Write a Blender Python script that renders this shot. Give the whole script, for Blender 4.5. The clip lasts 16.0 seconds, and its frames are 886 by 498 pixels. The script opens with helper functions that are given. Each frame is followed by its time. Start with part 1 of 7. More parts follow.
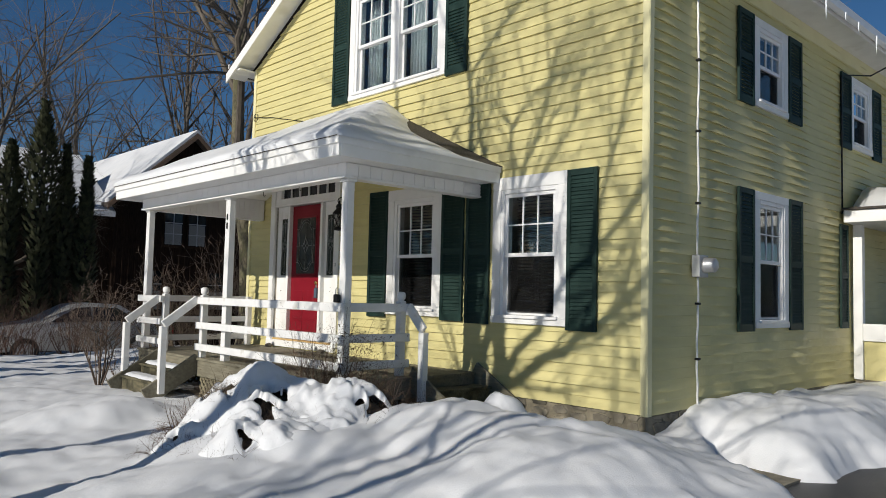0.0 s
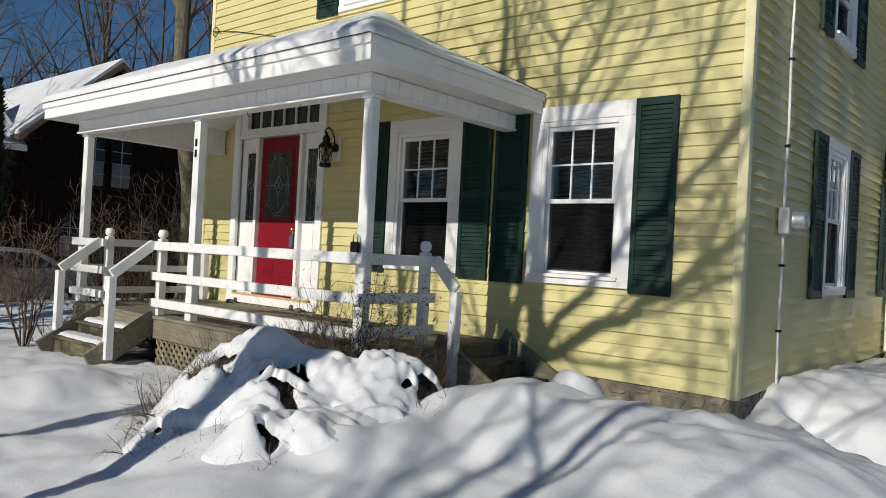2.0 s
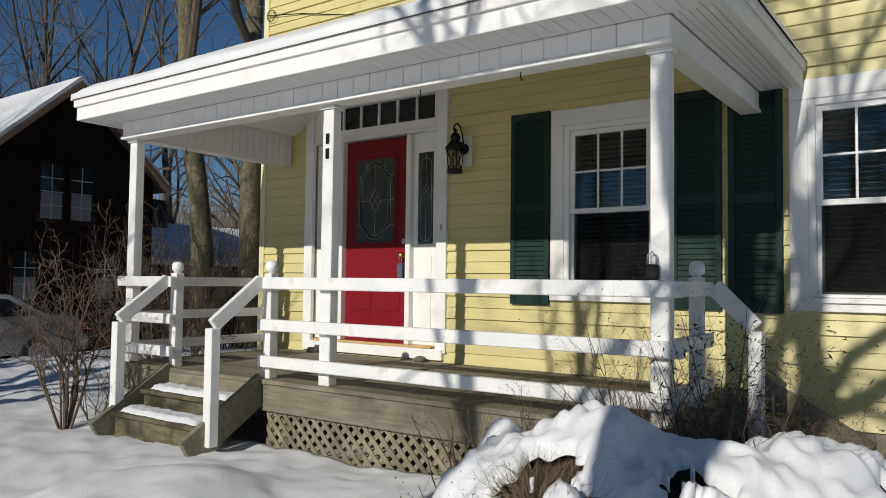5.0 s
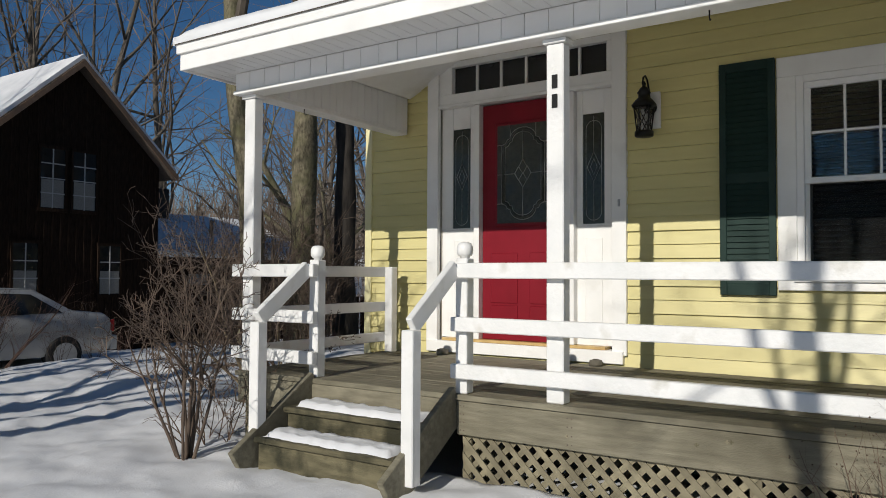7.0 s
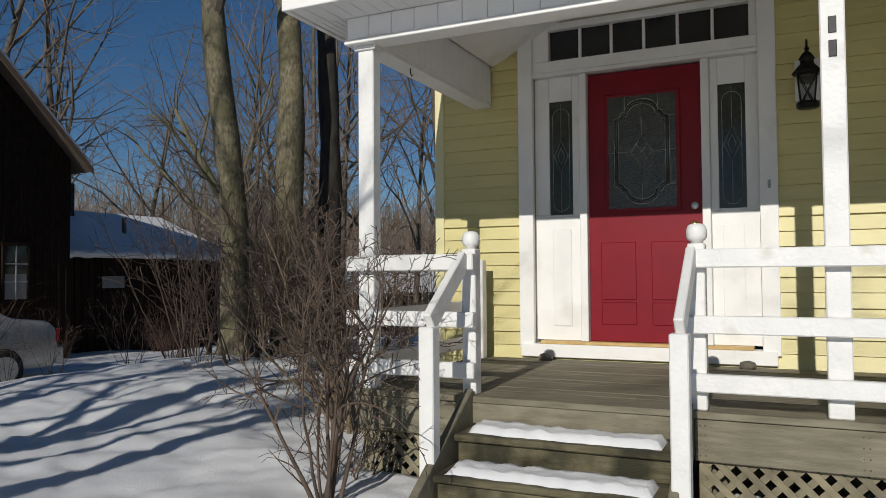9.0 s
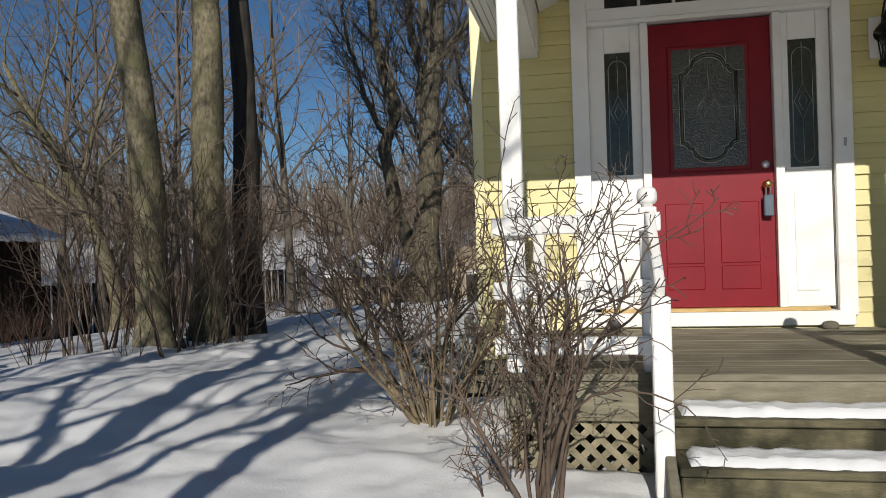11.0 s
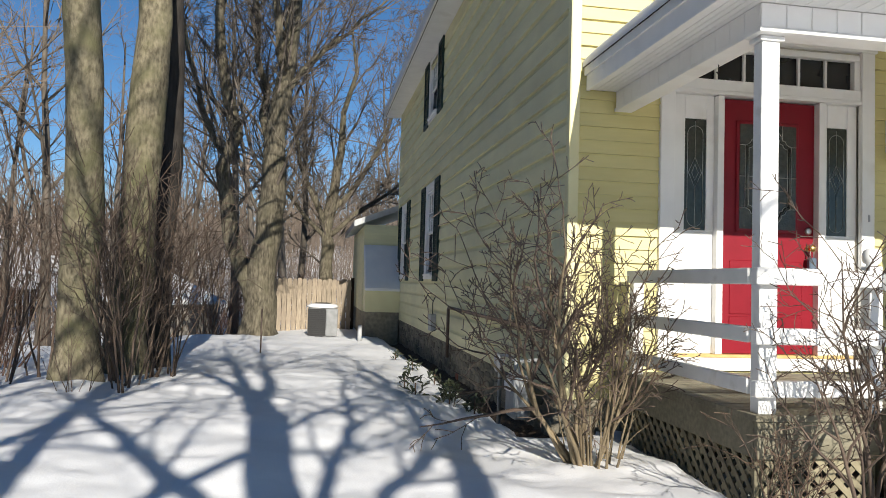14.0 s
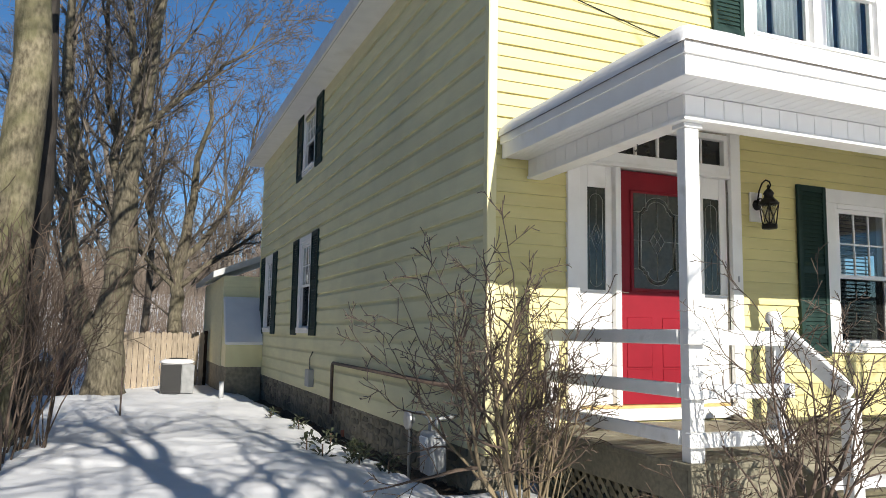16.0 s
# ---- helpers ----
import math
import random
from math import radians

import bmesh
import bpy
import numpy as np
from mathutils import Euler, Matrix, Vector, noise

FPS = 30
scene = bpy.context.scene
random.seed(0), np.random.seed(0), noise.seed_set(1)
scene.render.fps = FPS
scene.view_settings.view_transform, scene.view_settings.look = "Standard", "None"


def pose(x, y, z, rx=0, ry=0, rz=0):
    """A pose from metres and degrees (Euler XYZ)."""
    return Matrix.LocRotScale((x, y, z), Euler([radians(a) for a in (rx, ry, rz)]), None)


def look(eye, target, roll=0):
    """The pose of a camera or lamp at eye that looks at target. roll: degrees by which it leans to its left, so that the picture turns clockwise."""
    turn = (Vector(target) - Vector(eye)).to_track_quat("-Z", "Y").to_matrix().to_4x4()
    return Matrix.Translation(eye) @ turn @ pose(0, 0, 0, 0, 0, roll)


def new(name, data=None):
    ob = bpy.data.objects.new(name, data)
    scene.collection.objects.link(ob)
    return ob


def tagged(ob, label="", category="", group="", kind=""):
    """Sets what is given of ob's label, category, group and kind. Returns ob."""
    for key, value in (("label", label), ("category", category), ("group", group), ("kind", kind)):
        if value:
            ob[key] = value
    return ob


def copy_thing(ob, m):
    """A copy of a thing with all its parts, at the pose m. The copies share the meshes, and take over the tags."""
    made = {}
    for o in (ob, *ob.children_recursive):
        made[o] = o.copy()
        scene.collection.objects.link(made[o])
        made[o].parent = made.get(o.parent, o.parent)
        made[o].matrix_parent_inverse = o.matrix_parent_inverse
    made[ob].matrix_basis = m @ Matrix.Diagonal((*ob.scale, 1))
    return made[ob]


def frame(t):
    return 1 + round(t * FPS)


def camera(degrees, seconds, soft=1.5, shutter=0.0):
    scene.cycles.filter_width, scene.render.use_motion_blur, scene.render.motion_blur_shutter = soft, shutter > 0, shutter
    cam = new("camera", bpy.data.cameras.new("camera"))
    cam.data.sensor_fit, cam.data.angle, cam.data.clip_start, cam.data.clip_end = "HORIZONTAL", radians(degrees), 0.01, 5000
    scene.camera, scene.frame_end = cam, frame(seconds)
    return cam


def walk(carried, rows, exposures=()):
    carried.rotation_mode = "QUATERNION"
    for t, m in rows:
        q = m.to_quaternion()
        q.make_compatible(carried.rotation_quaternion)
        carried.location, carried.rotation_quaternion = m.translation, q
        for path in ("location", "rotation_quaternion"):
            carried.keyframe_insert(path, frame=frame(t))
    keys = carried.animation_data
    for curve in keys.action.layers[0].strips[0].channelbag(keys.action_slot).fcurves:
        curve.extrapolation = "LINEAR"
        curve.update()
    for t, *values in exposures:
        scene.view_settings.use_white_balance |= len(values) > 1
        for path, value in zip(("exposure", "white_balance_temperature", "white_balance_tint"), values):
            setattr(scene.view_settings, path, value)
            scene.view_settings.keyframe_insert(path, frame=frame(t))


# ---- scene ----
cam = camera(60.9, 16.0, soft=0.9)
PATH = [
    (0, (0.026, 0.0, 1.538), (1.397, 1.451, 1.66), 1.4),
    (0.5, (0.18, 0.493, 1.494), (1.556, 1.942, 1.577), 0.3),
    (1, (0.28, 0.951, 1.489), (1.66, 2.398, 1.514), 1.3),
    (1.5, (0.392, 1.424, 1.472), (1.876, 2.766, 1.491), 2.1),
    (2, (0.422, 1.94, 1.45), (1.943, 3.239, 1.465), 3.0),
    (2.5, (0.432, 2.407, 1.447), (1.985, 3.668, 1.446), 2.3),
    (3, (0.484, 2.944, 1.411), (2.067, 4.167, 1.423), 0.7),
    (3.2, (0.483, 3.183, 1.432), (2.081, 4.386, 1.436), 0.6),
    (5.5, (0.641, 5.537, 1.373), (2.274, 6.687, 1.478), 1.0),
    (6, (0.693, 6.078, 1.324), (2.338, 7.213, 1.407), 1.9),
    (6.5, (0.735, 6.655, 1.372), (2.388, 7.778, 1.446), 1.1),
    (7, (0.717, 7.194, 1.355), (2.38, 8.303, 1.424), 0.3),
    (7.5, (0.754, 7.741, 1.349), (2.45, 8.8, 1.384), 1.2),
    (8, (0.702, 8.235, 1.346), (2.434, 9.235, 1.38), 1.8),
    (8.5, (0.737, 8.737, 1.325), (2.508, 9.664, 1.378), 1.0),
    (9, (0.703, 9.241, 1.308), (2.509, 10.097, 1.377), -0.4),
    (9.5, (0.69, 9.746, 1.295), (2.543, 10.499, 1.328), -1.0),
    (12, (0.81, 12.312, 1.281), (2.802, 12.492, 1.3), -2.1),
    (12.5, (0.779, 12.823, 1.249), (2.777, 12.921, 1.271), -2.0),
    (13, (0.823, 13.335, 1.251), (2.823, 13.309, 1.284), -1.7),
    (13.5, (0.838, 13.777, 1.286), (2.831, 13.629, 1.385), -0.0),
    (14, (0.865, 14.174, 1.293), (2.835, 13.841, 1.382), 1.7),
    (14.5, (0.954, 14.515, 1.334), (2.897, 14.054, 1.442), 1.4),
    (15, (0.945, 14.776, 1.316), (2.847, 14.175, 1.456), 3.0),
    (15.5, (0.951, 14.891, 1.356), (2.818, 14.189, 1.498), 2.3),
    (16, (0.94, 14.902, 1.375), (2.782, 14.158, 1.599), 1.0),
]
walk(cam, [(t, look(eye, target, roll)) for t, eye, target, roll in PATH], [(0.0, -0.41, 6600, 10), (3.0, -0.49, 6600, 10), (6.0, -0.53, 6570, 10), (7.5, -0.53, 6560, 10), (9.5, -0.65, 6550, 10), (12.0, 0.05, 6800, 10), (13.5, 0.40, 6750, 10), (16.0, 0.55, 6650, 10)])

# ---- world, sun and exposure ----
SUN_WAY = Vector((1.0, 0.068, -0.46)).normalized()
world = bpy.data.worlds.new("winter_sky")
scene.world = world
world.use_nodes = True
wn = world.node_tree
wn.nodes.clear()
sky = wn.nodes.new("ShaderNodeTexSky")
sky.sky_type = "NISHITA"
sky.sun_disc = False
sky.sun_elevation = math.asin(-SUN_WAY.z)
sky.sun_rotation = math.atan2(-SUN_WAY.x, -SUN_WAY.y)
sky.altitude = 1800
sky.air_density = 1.0
sky.dust_density = 0.0
sky.ozone_density = 3.5
bg = wn.nodes.new("ShaderNodeBackground")
bg.inputs[1].default_value = 0.074
wo = wn.nodes.new("ShaderNodeOutputWorld")
deep = wn.nodes.new("ShaderNodeHueSaturation")
deep.inputs["Saturation"].default_value = 1.18
wn.links.new(sky.outputs[0], deep.inputs["Color"])
wn.links.new(deep.outputs[0], bg.inputs[0])
wn.links.new(bg.outputs[0], wo.inputs[0])
sun = new("sun", bpy.data.lights.new("sun", "SUN"))
sun.data.energy = 5.0
sun.data.angle = radians(0.4)
sun.data.color = (1.0, 0.962, 0.885)
sun.matrix_world = look((-30, -2, 20), Vector((-30, -2, 20)) + SUN_WAY)


# ---- materials ----
def nodes_of(name):
    m = bpy.data.materials.new(name)
    m.use_nodes = True
    return m, m.node_tree.nodes, m.node_tree.links, m.node_tree.nodes["Principled BSDF"]


def surf(name, c1, c2, scale=8.0, rough=0.6, bump=0.15, fine=60.0, stretch=(1, 1, 1), stain=None, stain_scale=0.9,
         stain_cut=(0.5, 0.75), vary=0.0, metal=0.0, spec=0.5, island=0.0, sss=0.0):
    """A surface of two colours mixed by grain, with larger stains, fine relief and a random tone for each piece."""
    m, n, l, b = nodes_of(name)
    tc = n.new("ShaderNodeTexCoord")
    mp = n.new("ShaderNodeMapping")
    mp.inputs["Scale"].default_value = stretch
    l.new(tc.outputs["Object"], mp.inputs[0])
    na = n.new("ShaderNodeTexNoise")
    na.inputs["Scale"].default_value = scale
    na.inputs["Detail"].default_value = 5
    l.new(mp.outputs[0], na.inputs[0])
    cr = n.new("ShaderNodeValToRGB")
    cr.color_ramp.elements[0].position, cr.color_ramp.elements[1].position = 0.32, 0.68
    cr.color_ramp.elements[0].color, cr.color_ramp.elements[1].color = (*c1, 1), (*c2, 1)
    l.new(na.outputs[0], cr.inputs[0])
    col = cr.outputs[0]
    if stain:
        ns = n.new("ShaderNodeTexNoise")
        ns.inputs["Scale"].default_value = stain_scale
        ns.inputs["Detail"].default_value = 6
        l.new(tc.outputs["Object"], ns.inputs[0])
        rs = n.new("ShaderNodeValToRGB")
        rs.color_ramp.elements[0].position, rs.color_ramp.elements[1].position = stain_cut
        l.new(ns.outputs[0], rs.inputs[0])
        mx = n.new("ShaderNodeMixRGB")
        mx.inputs[2].default_value = (*stain, 1)
        l.new(rs.outputs[0], mx.inputs[0])
        l.new(col, mx.inputs[1])
        col = mx.outputs[0]
    if vary or island:
        if island:
            src = n.new("ShaderNodeNewGeometry").outputs["Random Per Island"]
        else:
            src = n.new("ShaderNodeObjectInfo").outputs["Random"]
        mr = n.new("ShaderNodeMapRange")
        mr.inputs[3].default_value, mr.inputs[4].default_value = 1 - (vary or island), 1 + (vary or island)
        l.new(src, mr.inputs[0])
        hs = n.new("ShaderNodeHueSaturation")
        l.new(mr.outputs[0], hs.inputs["Value"])
        l.new(col, hs.inputs["Color"])
        col = hs.outputs[0]
    l.new(col, b.inputs["Base Color"])
    b.inputs["Roughness"].default_value = rough
    b.inputs["Metallic"].default_value = metal
    b.inputs["Specular IOR Level"].default_value = spec
    if sss:
        b.inputs["Subsurface Weight"].default_value = sss
        b.inputs["Subsurface Radius"].default_value = (0.03, 0.035, 0.04)
    if bump:
        nf = n.new("ShaderNodeTexNoise")
        nf.inputs["Scale"].default_value = fine
        nf.inputs["Detail"].default_value = 4
        l.new(mp.outputs[0], nf.inputs[0])
        bp = n.new("ShaderNodeBump")
        bp.inputs["Strength"].default_value = bump
        bp.inputs["Distance"].default_value = 0.01
        l.new(nf.outputs[0], bp.inputs["Height"])
        l.new(bp.outputs[0], b.inputs["Normal"])
    return m


SNOW = surf("snow", (0.735, 0.745, 0.76), (0.81, 0.81, 0.815), 3.0, 0.55, 0.2, 70, spec=0.3, stain=(0.69, 0.70, 0.715), stain_scale=0.7)
ICE = surf("ice", (0.75, 0.8, 0.85), (0.85, 0.88, 0.9), 6, 0.15, 0.1, 30)
ASPHALT = surf("wet_asphalt", (0.014, 0.014, 0.015), (0.032, 0.031, 0.03), 30, 0.4, 0.5, 200, stain=(0.09, 0.08, 0.07), stain_scale=1.5)
CONCRETE = surf("concrete", (0.2, 0.17, 0.12), (0.32, 0.28, 0.2), 12, 0.8, 0.4, 120, stain=(0.12, 0.1, 0.08), stain_scale=2)
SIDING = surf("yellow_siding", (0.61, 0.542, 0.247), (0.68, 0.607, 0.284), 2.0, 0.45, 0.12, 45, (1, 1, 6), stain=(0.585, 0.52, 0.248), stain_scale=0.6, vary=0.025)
# greyer, paler copy of SIDING: cool skylight of the shady side mixed into the colour
SIDING_N = surf("shade_toned_yellow_siding", (0.71, 0.668, 0.41), (0.79, 0.745, 0.46), 2.0, 0.6, 0.15, 45, (1, 1, 6), stain=(0.64, 0.605, 0.38), stain_scale=0.8, vary=0.03)
TRIM_Y = surf("yellow_trim", (0.72, 0.66, 0.37), (0.78, 0.72, 0.42), 3, 0.45, 0.08, 50)
WALLBACK = surf("wall_sheathing", (0.45, 0.42, 0.36), (0.55, 0.5, 0.42), 3, 0.8, 0.1)
WHITE = surf("white_paint", (0.80, 0.79, 0.765), (0.87, 0.86, 0.835), 4, 0.5, 0.15, 60, stain=(0.68, 0.66, 0.61), stain_scale=2.5, stain_cut=(0.58, 0.8), vary=0.02)
RAILWHITE = surf("worn_white_paint", (0.72, 0.72, 0.70), (0.82, 0.81, 0.79), 5, 0.5, 0.3, 40, (1, 1, 1), stain=(0.55, 0.53, 0.47), stain_scale=5, stain_cut=(0.6, 0.78), vary=0.02)
VINYL = surf("white_vinyl", (0.81, 0.80, 0.785), (0.87, 0.86, 0.845), 3, 0.35, 0.05, 40)
GREEN = surf("green_shutter_paint", (0.012, 0.031, 0.025), (0.019, 0.042, 0.035), 6, 0.55, 0.1, 60, vary=0.05, spec=0.2)
RED = surf("red_door_paint", (0.19, 0.006, 0.014), (0.225, 0.008, 0.018), 4, 0.45, 0.06, 50, spec=0.25)
DECKWOOD = surf("weathered_decking", (0.145, 0.129, 0.088), (0.245, 0.221, 0.156), 5, 0.8, 0.4, 50, (6, 1, 6), stain=(0.10, 0.088, 0.058), stain_scale=1.7, stain_cut=(0.48, 0.72), vary=0.09)
DECKWOODX = surf("weathered_planks", (0.15, 0.134, 0.092), (0.248, 0.226, 0.16), 5, 0.8, 0.4, 50, (6, 0.8, 6), stain=(0.105, 0.093, 0.06), stain_scale=1.5, stain_cut=(0.5, 0.74), vary=0.09)
MOSSY = surf("mossy_step_wood", (0.088, 0.077, 0.042), (0.165, 0.143, 0.082), 5, 0.85, 0.5, 40, (6, 1, 6), stain=(0.03, 0.028, 0.013), stain_scale=3.6, stain_cut=(0.45, 0.6), vary=0.1)
LATTICE = surf("lattice_wood", (0.17, 0.148, 0.095), (0.27, 0.238, 0.155), 8, 0.8, 0.3, 50, stain=(0.09, 0.078, 0.05), stain_scale=3, vary=0.16)
FENCEWOOD = surf("fence_board_wood", (0.22, 0.175, 0.125), (0.35, 0.285, 0.205), 5, 0.8, 0.3, 40, (6, 6, 1), stain=(0.25, 0.2, 0.15), stain_scale=1.5, vary=0.14)
STONE = surf("fieldstone", (0.12, 0.108, 0.085), (0.25, 0.222, 0.165), 9, 0.9, 1.0, 30, vary=0.4, stain=(0.2, 0.18, 0.135), stain_scale=6)
MORTAR = surf("mortar", (0.16, 0.142, 0.10), (0.29, 0.255, 0.185), 8, 0.9, 0.8, 60, stain=(0.12, 0.105, 0.08), stain_scale=3.5)
REDSTONE = surf("red_stone", (0.28, 0.09, 0.05), (0.36, 0.14, 0.08), 7, 0.85, 0.5, 30)
SHINGLE = surf("asphalt_shingle", (0.05, 0.042, 0.035), (0.1, 0.085, 0.07), 30, 0.9, 0.6, 150, vary=0.15)
SLATE = surf("barn_roof", (0.08, 0.06, 0.05), (0.13, 0.1, 0.08), 20, 0.9, 0.3)
BARN = surf("dark_brown_boards", (0.016, 0.010, 0.007), (0.035, 0.022, 0.015), 4, 0.9, 0.4, 30, (6, 6, 1), vary=0.2, spec=0.08)
BARK = surf("grey_bark", (0.075, 0.063, 0.04), (0.235, 0.205, 0.137), 26, 0.95, 1.0, 55, (1.0, 1.0, 0.5), stain=(0.135, 0.128, 0.066), stain_scale=3.4, stain_cut=(0.42, 0.7))
OLDBARK = surf("furrowed_bark", (0.05, 0.042, 0.028), (0.175, 0.152, 0.105), 20, 0.95, 1.0, 45, (1.0, 1.0, 0.3), stain=(0.09, 0.082, 0.05), stain_scale=2.5)
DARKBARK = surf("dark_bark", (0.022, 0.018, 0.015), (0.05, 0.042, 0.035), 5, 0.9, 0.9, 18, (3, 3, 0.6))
WOODBARK = surf("woodland_bark", (0.07, 0.058, 0.044), (0.15, 0.125, 0.098), 4, 0.9, 0.5, 18, (2, 2, 0.7))
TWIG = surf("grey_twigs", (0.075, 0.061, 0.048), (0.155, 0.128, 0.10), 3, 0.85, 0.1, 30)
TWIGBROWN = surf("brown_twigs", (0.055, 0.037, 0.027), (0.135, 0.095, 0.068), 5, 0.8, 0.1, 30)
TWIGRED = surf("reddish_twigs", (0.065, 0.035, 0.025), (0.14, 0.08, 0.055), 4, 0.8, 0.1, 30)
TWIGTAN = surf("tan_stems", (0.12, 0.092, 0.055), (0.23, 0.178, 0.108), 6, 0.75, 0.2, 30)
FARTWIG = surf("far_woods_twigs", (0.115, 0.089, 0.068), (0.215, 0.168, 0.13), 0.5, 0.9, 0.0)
CEDAR = surf("cedar_foliage", (0.022, 0.028, 0.011), (0.06, 0.064, 0.026), 6, 0.8, 0.0, island=0.35)
LEAF = surf("evergreen_leaves", (0.03, 0.04, 0.02), (0.07, 0.075, 0.04), 9, 0.5, 0.0, island=0.3)
IRON = surf("black_iron", (0.012, 0.012, 0.012), (0.02, 0.02, 0.02), 20, 0.45, 0.1, 80, metal=0.6)
STEEL = surf("galvanised_metal", (0.45, 0.45, 0.45), (0.56, 0.56, 0.56), 12, 0.4, 0.1, 60, metal=0.7)
UNITGREY = surf("dull_grey_paint", (0.17, 0.175, 0.175), (0.23, 0.235, 0.235), 8, 0.5, 0.1, 60)
GREYBOX = surf("grey_painted_metal", (0.34, 0.35, 0.35), (0.42, 0.43, 0.43), 8, 0.5, 0.1, 60)
PIPE = surf("rusty_pipe", (0.07, 0.05, 0.04), (0.13, 0.09, 0.07), 15, 0.7, 0.3, 60)
BRASS = surf("brass", (0.75, 0.5, 0.18), (0.8, 0.56, 0.22), 15, 0.25, 0.0, metal=1.0)
THRESH = surf("brass_coloured_threshold", (0.5, 0.33, 0.13), (0.6, 0.42, 0.18), 15, 0.4, 0.1)
LOCKBOX = surf("blue_grey_plastic", (0.07, 0.1, 0.14), (0.09, 0.12, 0.16), 10, 0.5, 0.0)
LEAD = surf("lead_caming", (0.3, 0.3, 0.28), (0.42, 0.42, 0.4), 20, 0.35, 0.0, metal=0.8)
FROST = surf("obscure_glass", (0.03, 0.034, 0.027), (0.06, 0.064, 0.052), 30, 0.12, 0.4, 70, stain=(0.03, 0.045, 0.05), stain_scale=4)
BEVELGLASS = surf("bevelled_dark_glass", (0.03, 0.035, 0.03), (0.05, 0.06, 0.05), 30, 0.08, 0.1, 50)
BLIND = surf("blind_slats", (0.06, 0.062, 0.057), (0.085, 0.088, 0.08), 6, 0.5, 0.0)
LACE = surf("grey_lace", (0.18, 0.18, 0.17), (0.26, 0.26, 0.25), 30, 0.9, 0.2)
SCREENDARK = surf("insect_screen", (0.02, 0.02, 0.02), (0.03, 0.03, 0.03), 40, 0.8, 0.0)
SEED = surf("dry_seed_heads", (0.06, 0.037, 0.023), (0.12, 0.075, 0.047), 9, 0.9, 0.2)
STALK = surf("dry_stalks", (0.07, 0.045, 0.03), (0.14, 0.09, 0.06), 9, 0.85, 0.1)
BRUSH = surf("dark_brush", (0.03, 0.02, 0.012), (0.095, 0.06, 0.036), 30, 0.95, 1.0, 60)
CURTAIN = surf("sheer_curtain", (0.55, 0.6, 0.63), (0.65, 0.7, 0.72), 6, 0.8, 0.2, 60)
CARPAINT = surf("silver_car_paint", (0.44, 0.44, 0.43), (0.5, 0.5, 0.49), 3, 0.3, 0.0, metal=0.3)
TYRE = surf("tyre_rubber", (0.012, 0.012, 0.012), (0.02, 0.02, 0.02), 20, 0.8, 0.2)
DARKGLASS = surf("tinted_glass", (0.012, 0.014, 0.015), (0.018, 0.02, 0.022), 5, 0.05, 0.0)
LAMPRED = surf("red_lamp_plastic", (0.3, 0.01, 0.01), (0.35, 0.02, 0.02), 5, 0.2, 0.0)
GASWOOD = surf("shed_boards", (0.17, 0.15, 0.125), (0.3, 0.27, 0.23), 5, 0.85, 0.3, 40, (6, 6, 1), vary=0.15)
COPPER = surf("brown_sheet_metal", (0.2, 0.12, 0.07), (0.25, 0.16, 0.1), 10, 0.6, 0.1)


def clear_glass(name):
    m, n, l, b = nodes_of(name)
    b.inputs["Base Color"].default_value = (0.9, 0.95, 0.93, 1)
    b.inputs["Roughness"].default_value = 0.01
    b.inputs["Transmission Weight"].default_value = 1.0
    b.inputs["IOR"].default_value = 1.5
    return m


GLASS = clear_glass("window_glass")


def mesh_screen(name):
    m, n, l, b = nodes_of(name)
    b.inputs["Base Color"].default_value = (0.012, 0.012, 0.012, 1)
    b.inputs["Roughness"].default_value = 0.9
    b.inputs["Specular IOR Level"].default_value = 0.1
    b.inputs["Alpha"].default_value = 0.5
    return m


SCREEN = mesh_screen("insect_screen_mesh")
LAMPGLASS = mesh_screen("lantern_seeded_glass")
LAMPGLASS.node_tree.nodes["Principled BSDF"].inputs["Base Color"].default_value = (0.22, 0.22, 0.2, 1)
LAMPGLASS.node_tree.nodes["Principled BSDF"].inputs["Alpha"].default_value = 0.35
LAMPGLASS.node_tree.nodes["Principled BSDF"].inputs["Roughness"].default_value = 0.15

# ---- building blocks ----
BASE = {}


def thing(name, base=(0, 0, 0), label="", category="", group="", kind=""):
    """An empty at the base of a thing, under which its parts are hung."""
    ob = new(name)
    ob.empty_display_size = 0.2
    ob.location = base
    BASE[ob.name] = Vector(base)
    return tagged(ob, label, category, group, kind)


def part(name, bm, material, parent=None, label="", smooth=False):
    """Links a bmesh, whose places are in the world, as one mesh object."""
    base = BASE.get(parent.name, Vector()) if parent else Vector()
    if base.length:
        bmesh.ops.translate(bm, verts=bm.verts, vec=-base)
    me = bpy.data.meshes.new(name)
    bm.to_mesh(me)
    bm.free()
    me.materials.append(material)
    if smooth:
        me.shade_smooth()
    ob = new(name, me)
    ob.parent = parent
    BASE[ob.name] = base
    if label:
        ob["label"] = label
    return ob


def part_data(name, verts, faces, material, parent=None, label="", smooth=False):
    base = BASE.get(parent.name, Vector()) if parent else Vector()
    v = np.asarray(verts, float) - np.array(base)
    me = bpy.data.meshes.new(name)
    me.from_pydata(v.tolist(), [], faces)
    me.materials.append(material)
    if smooth:
        me.shade_smooth()
    ob = new(name, me)
    ob.parent = parent
    BASE[ob.name] = base
    if label:
        ob["label"] = label
    return ob


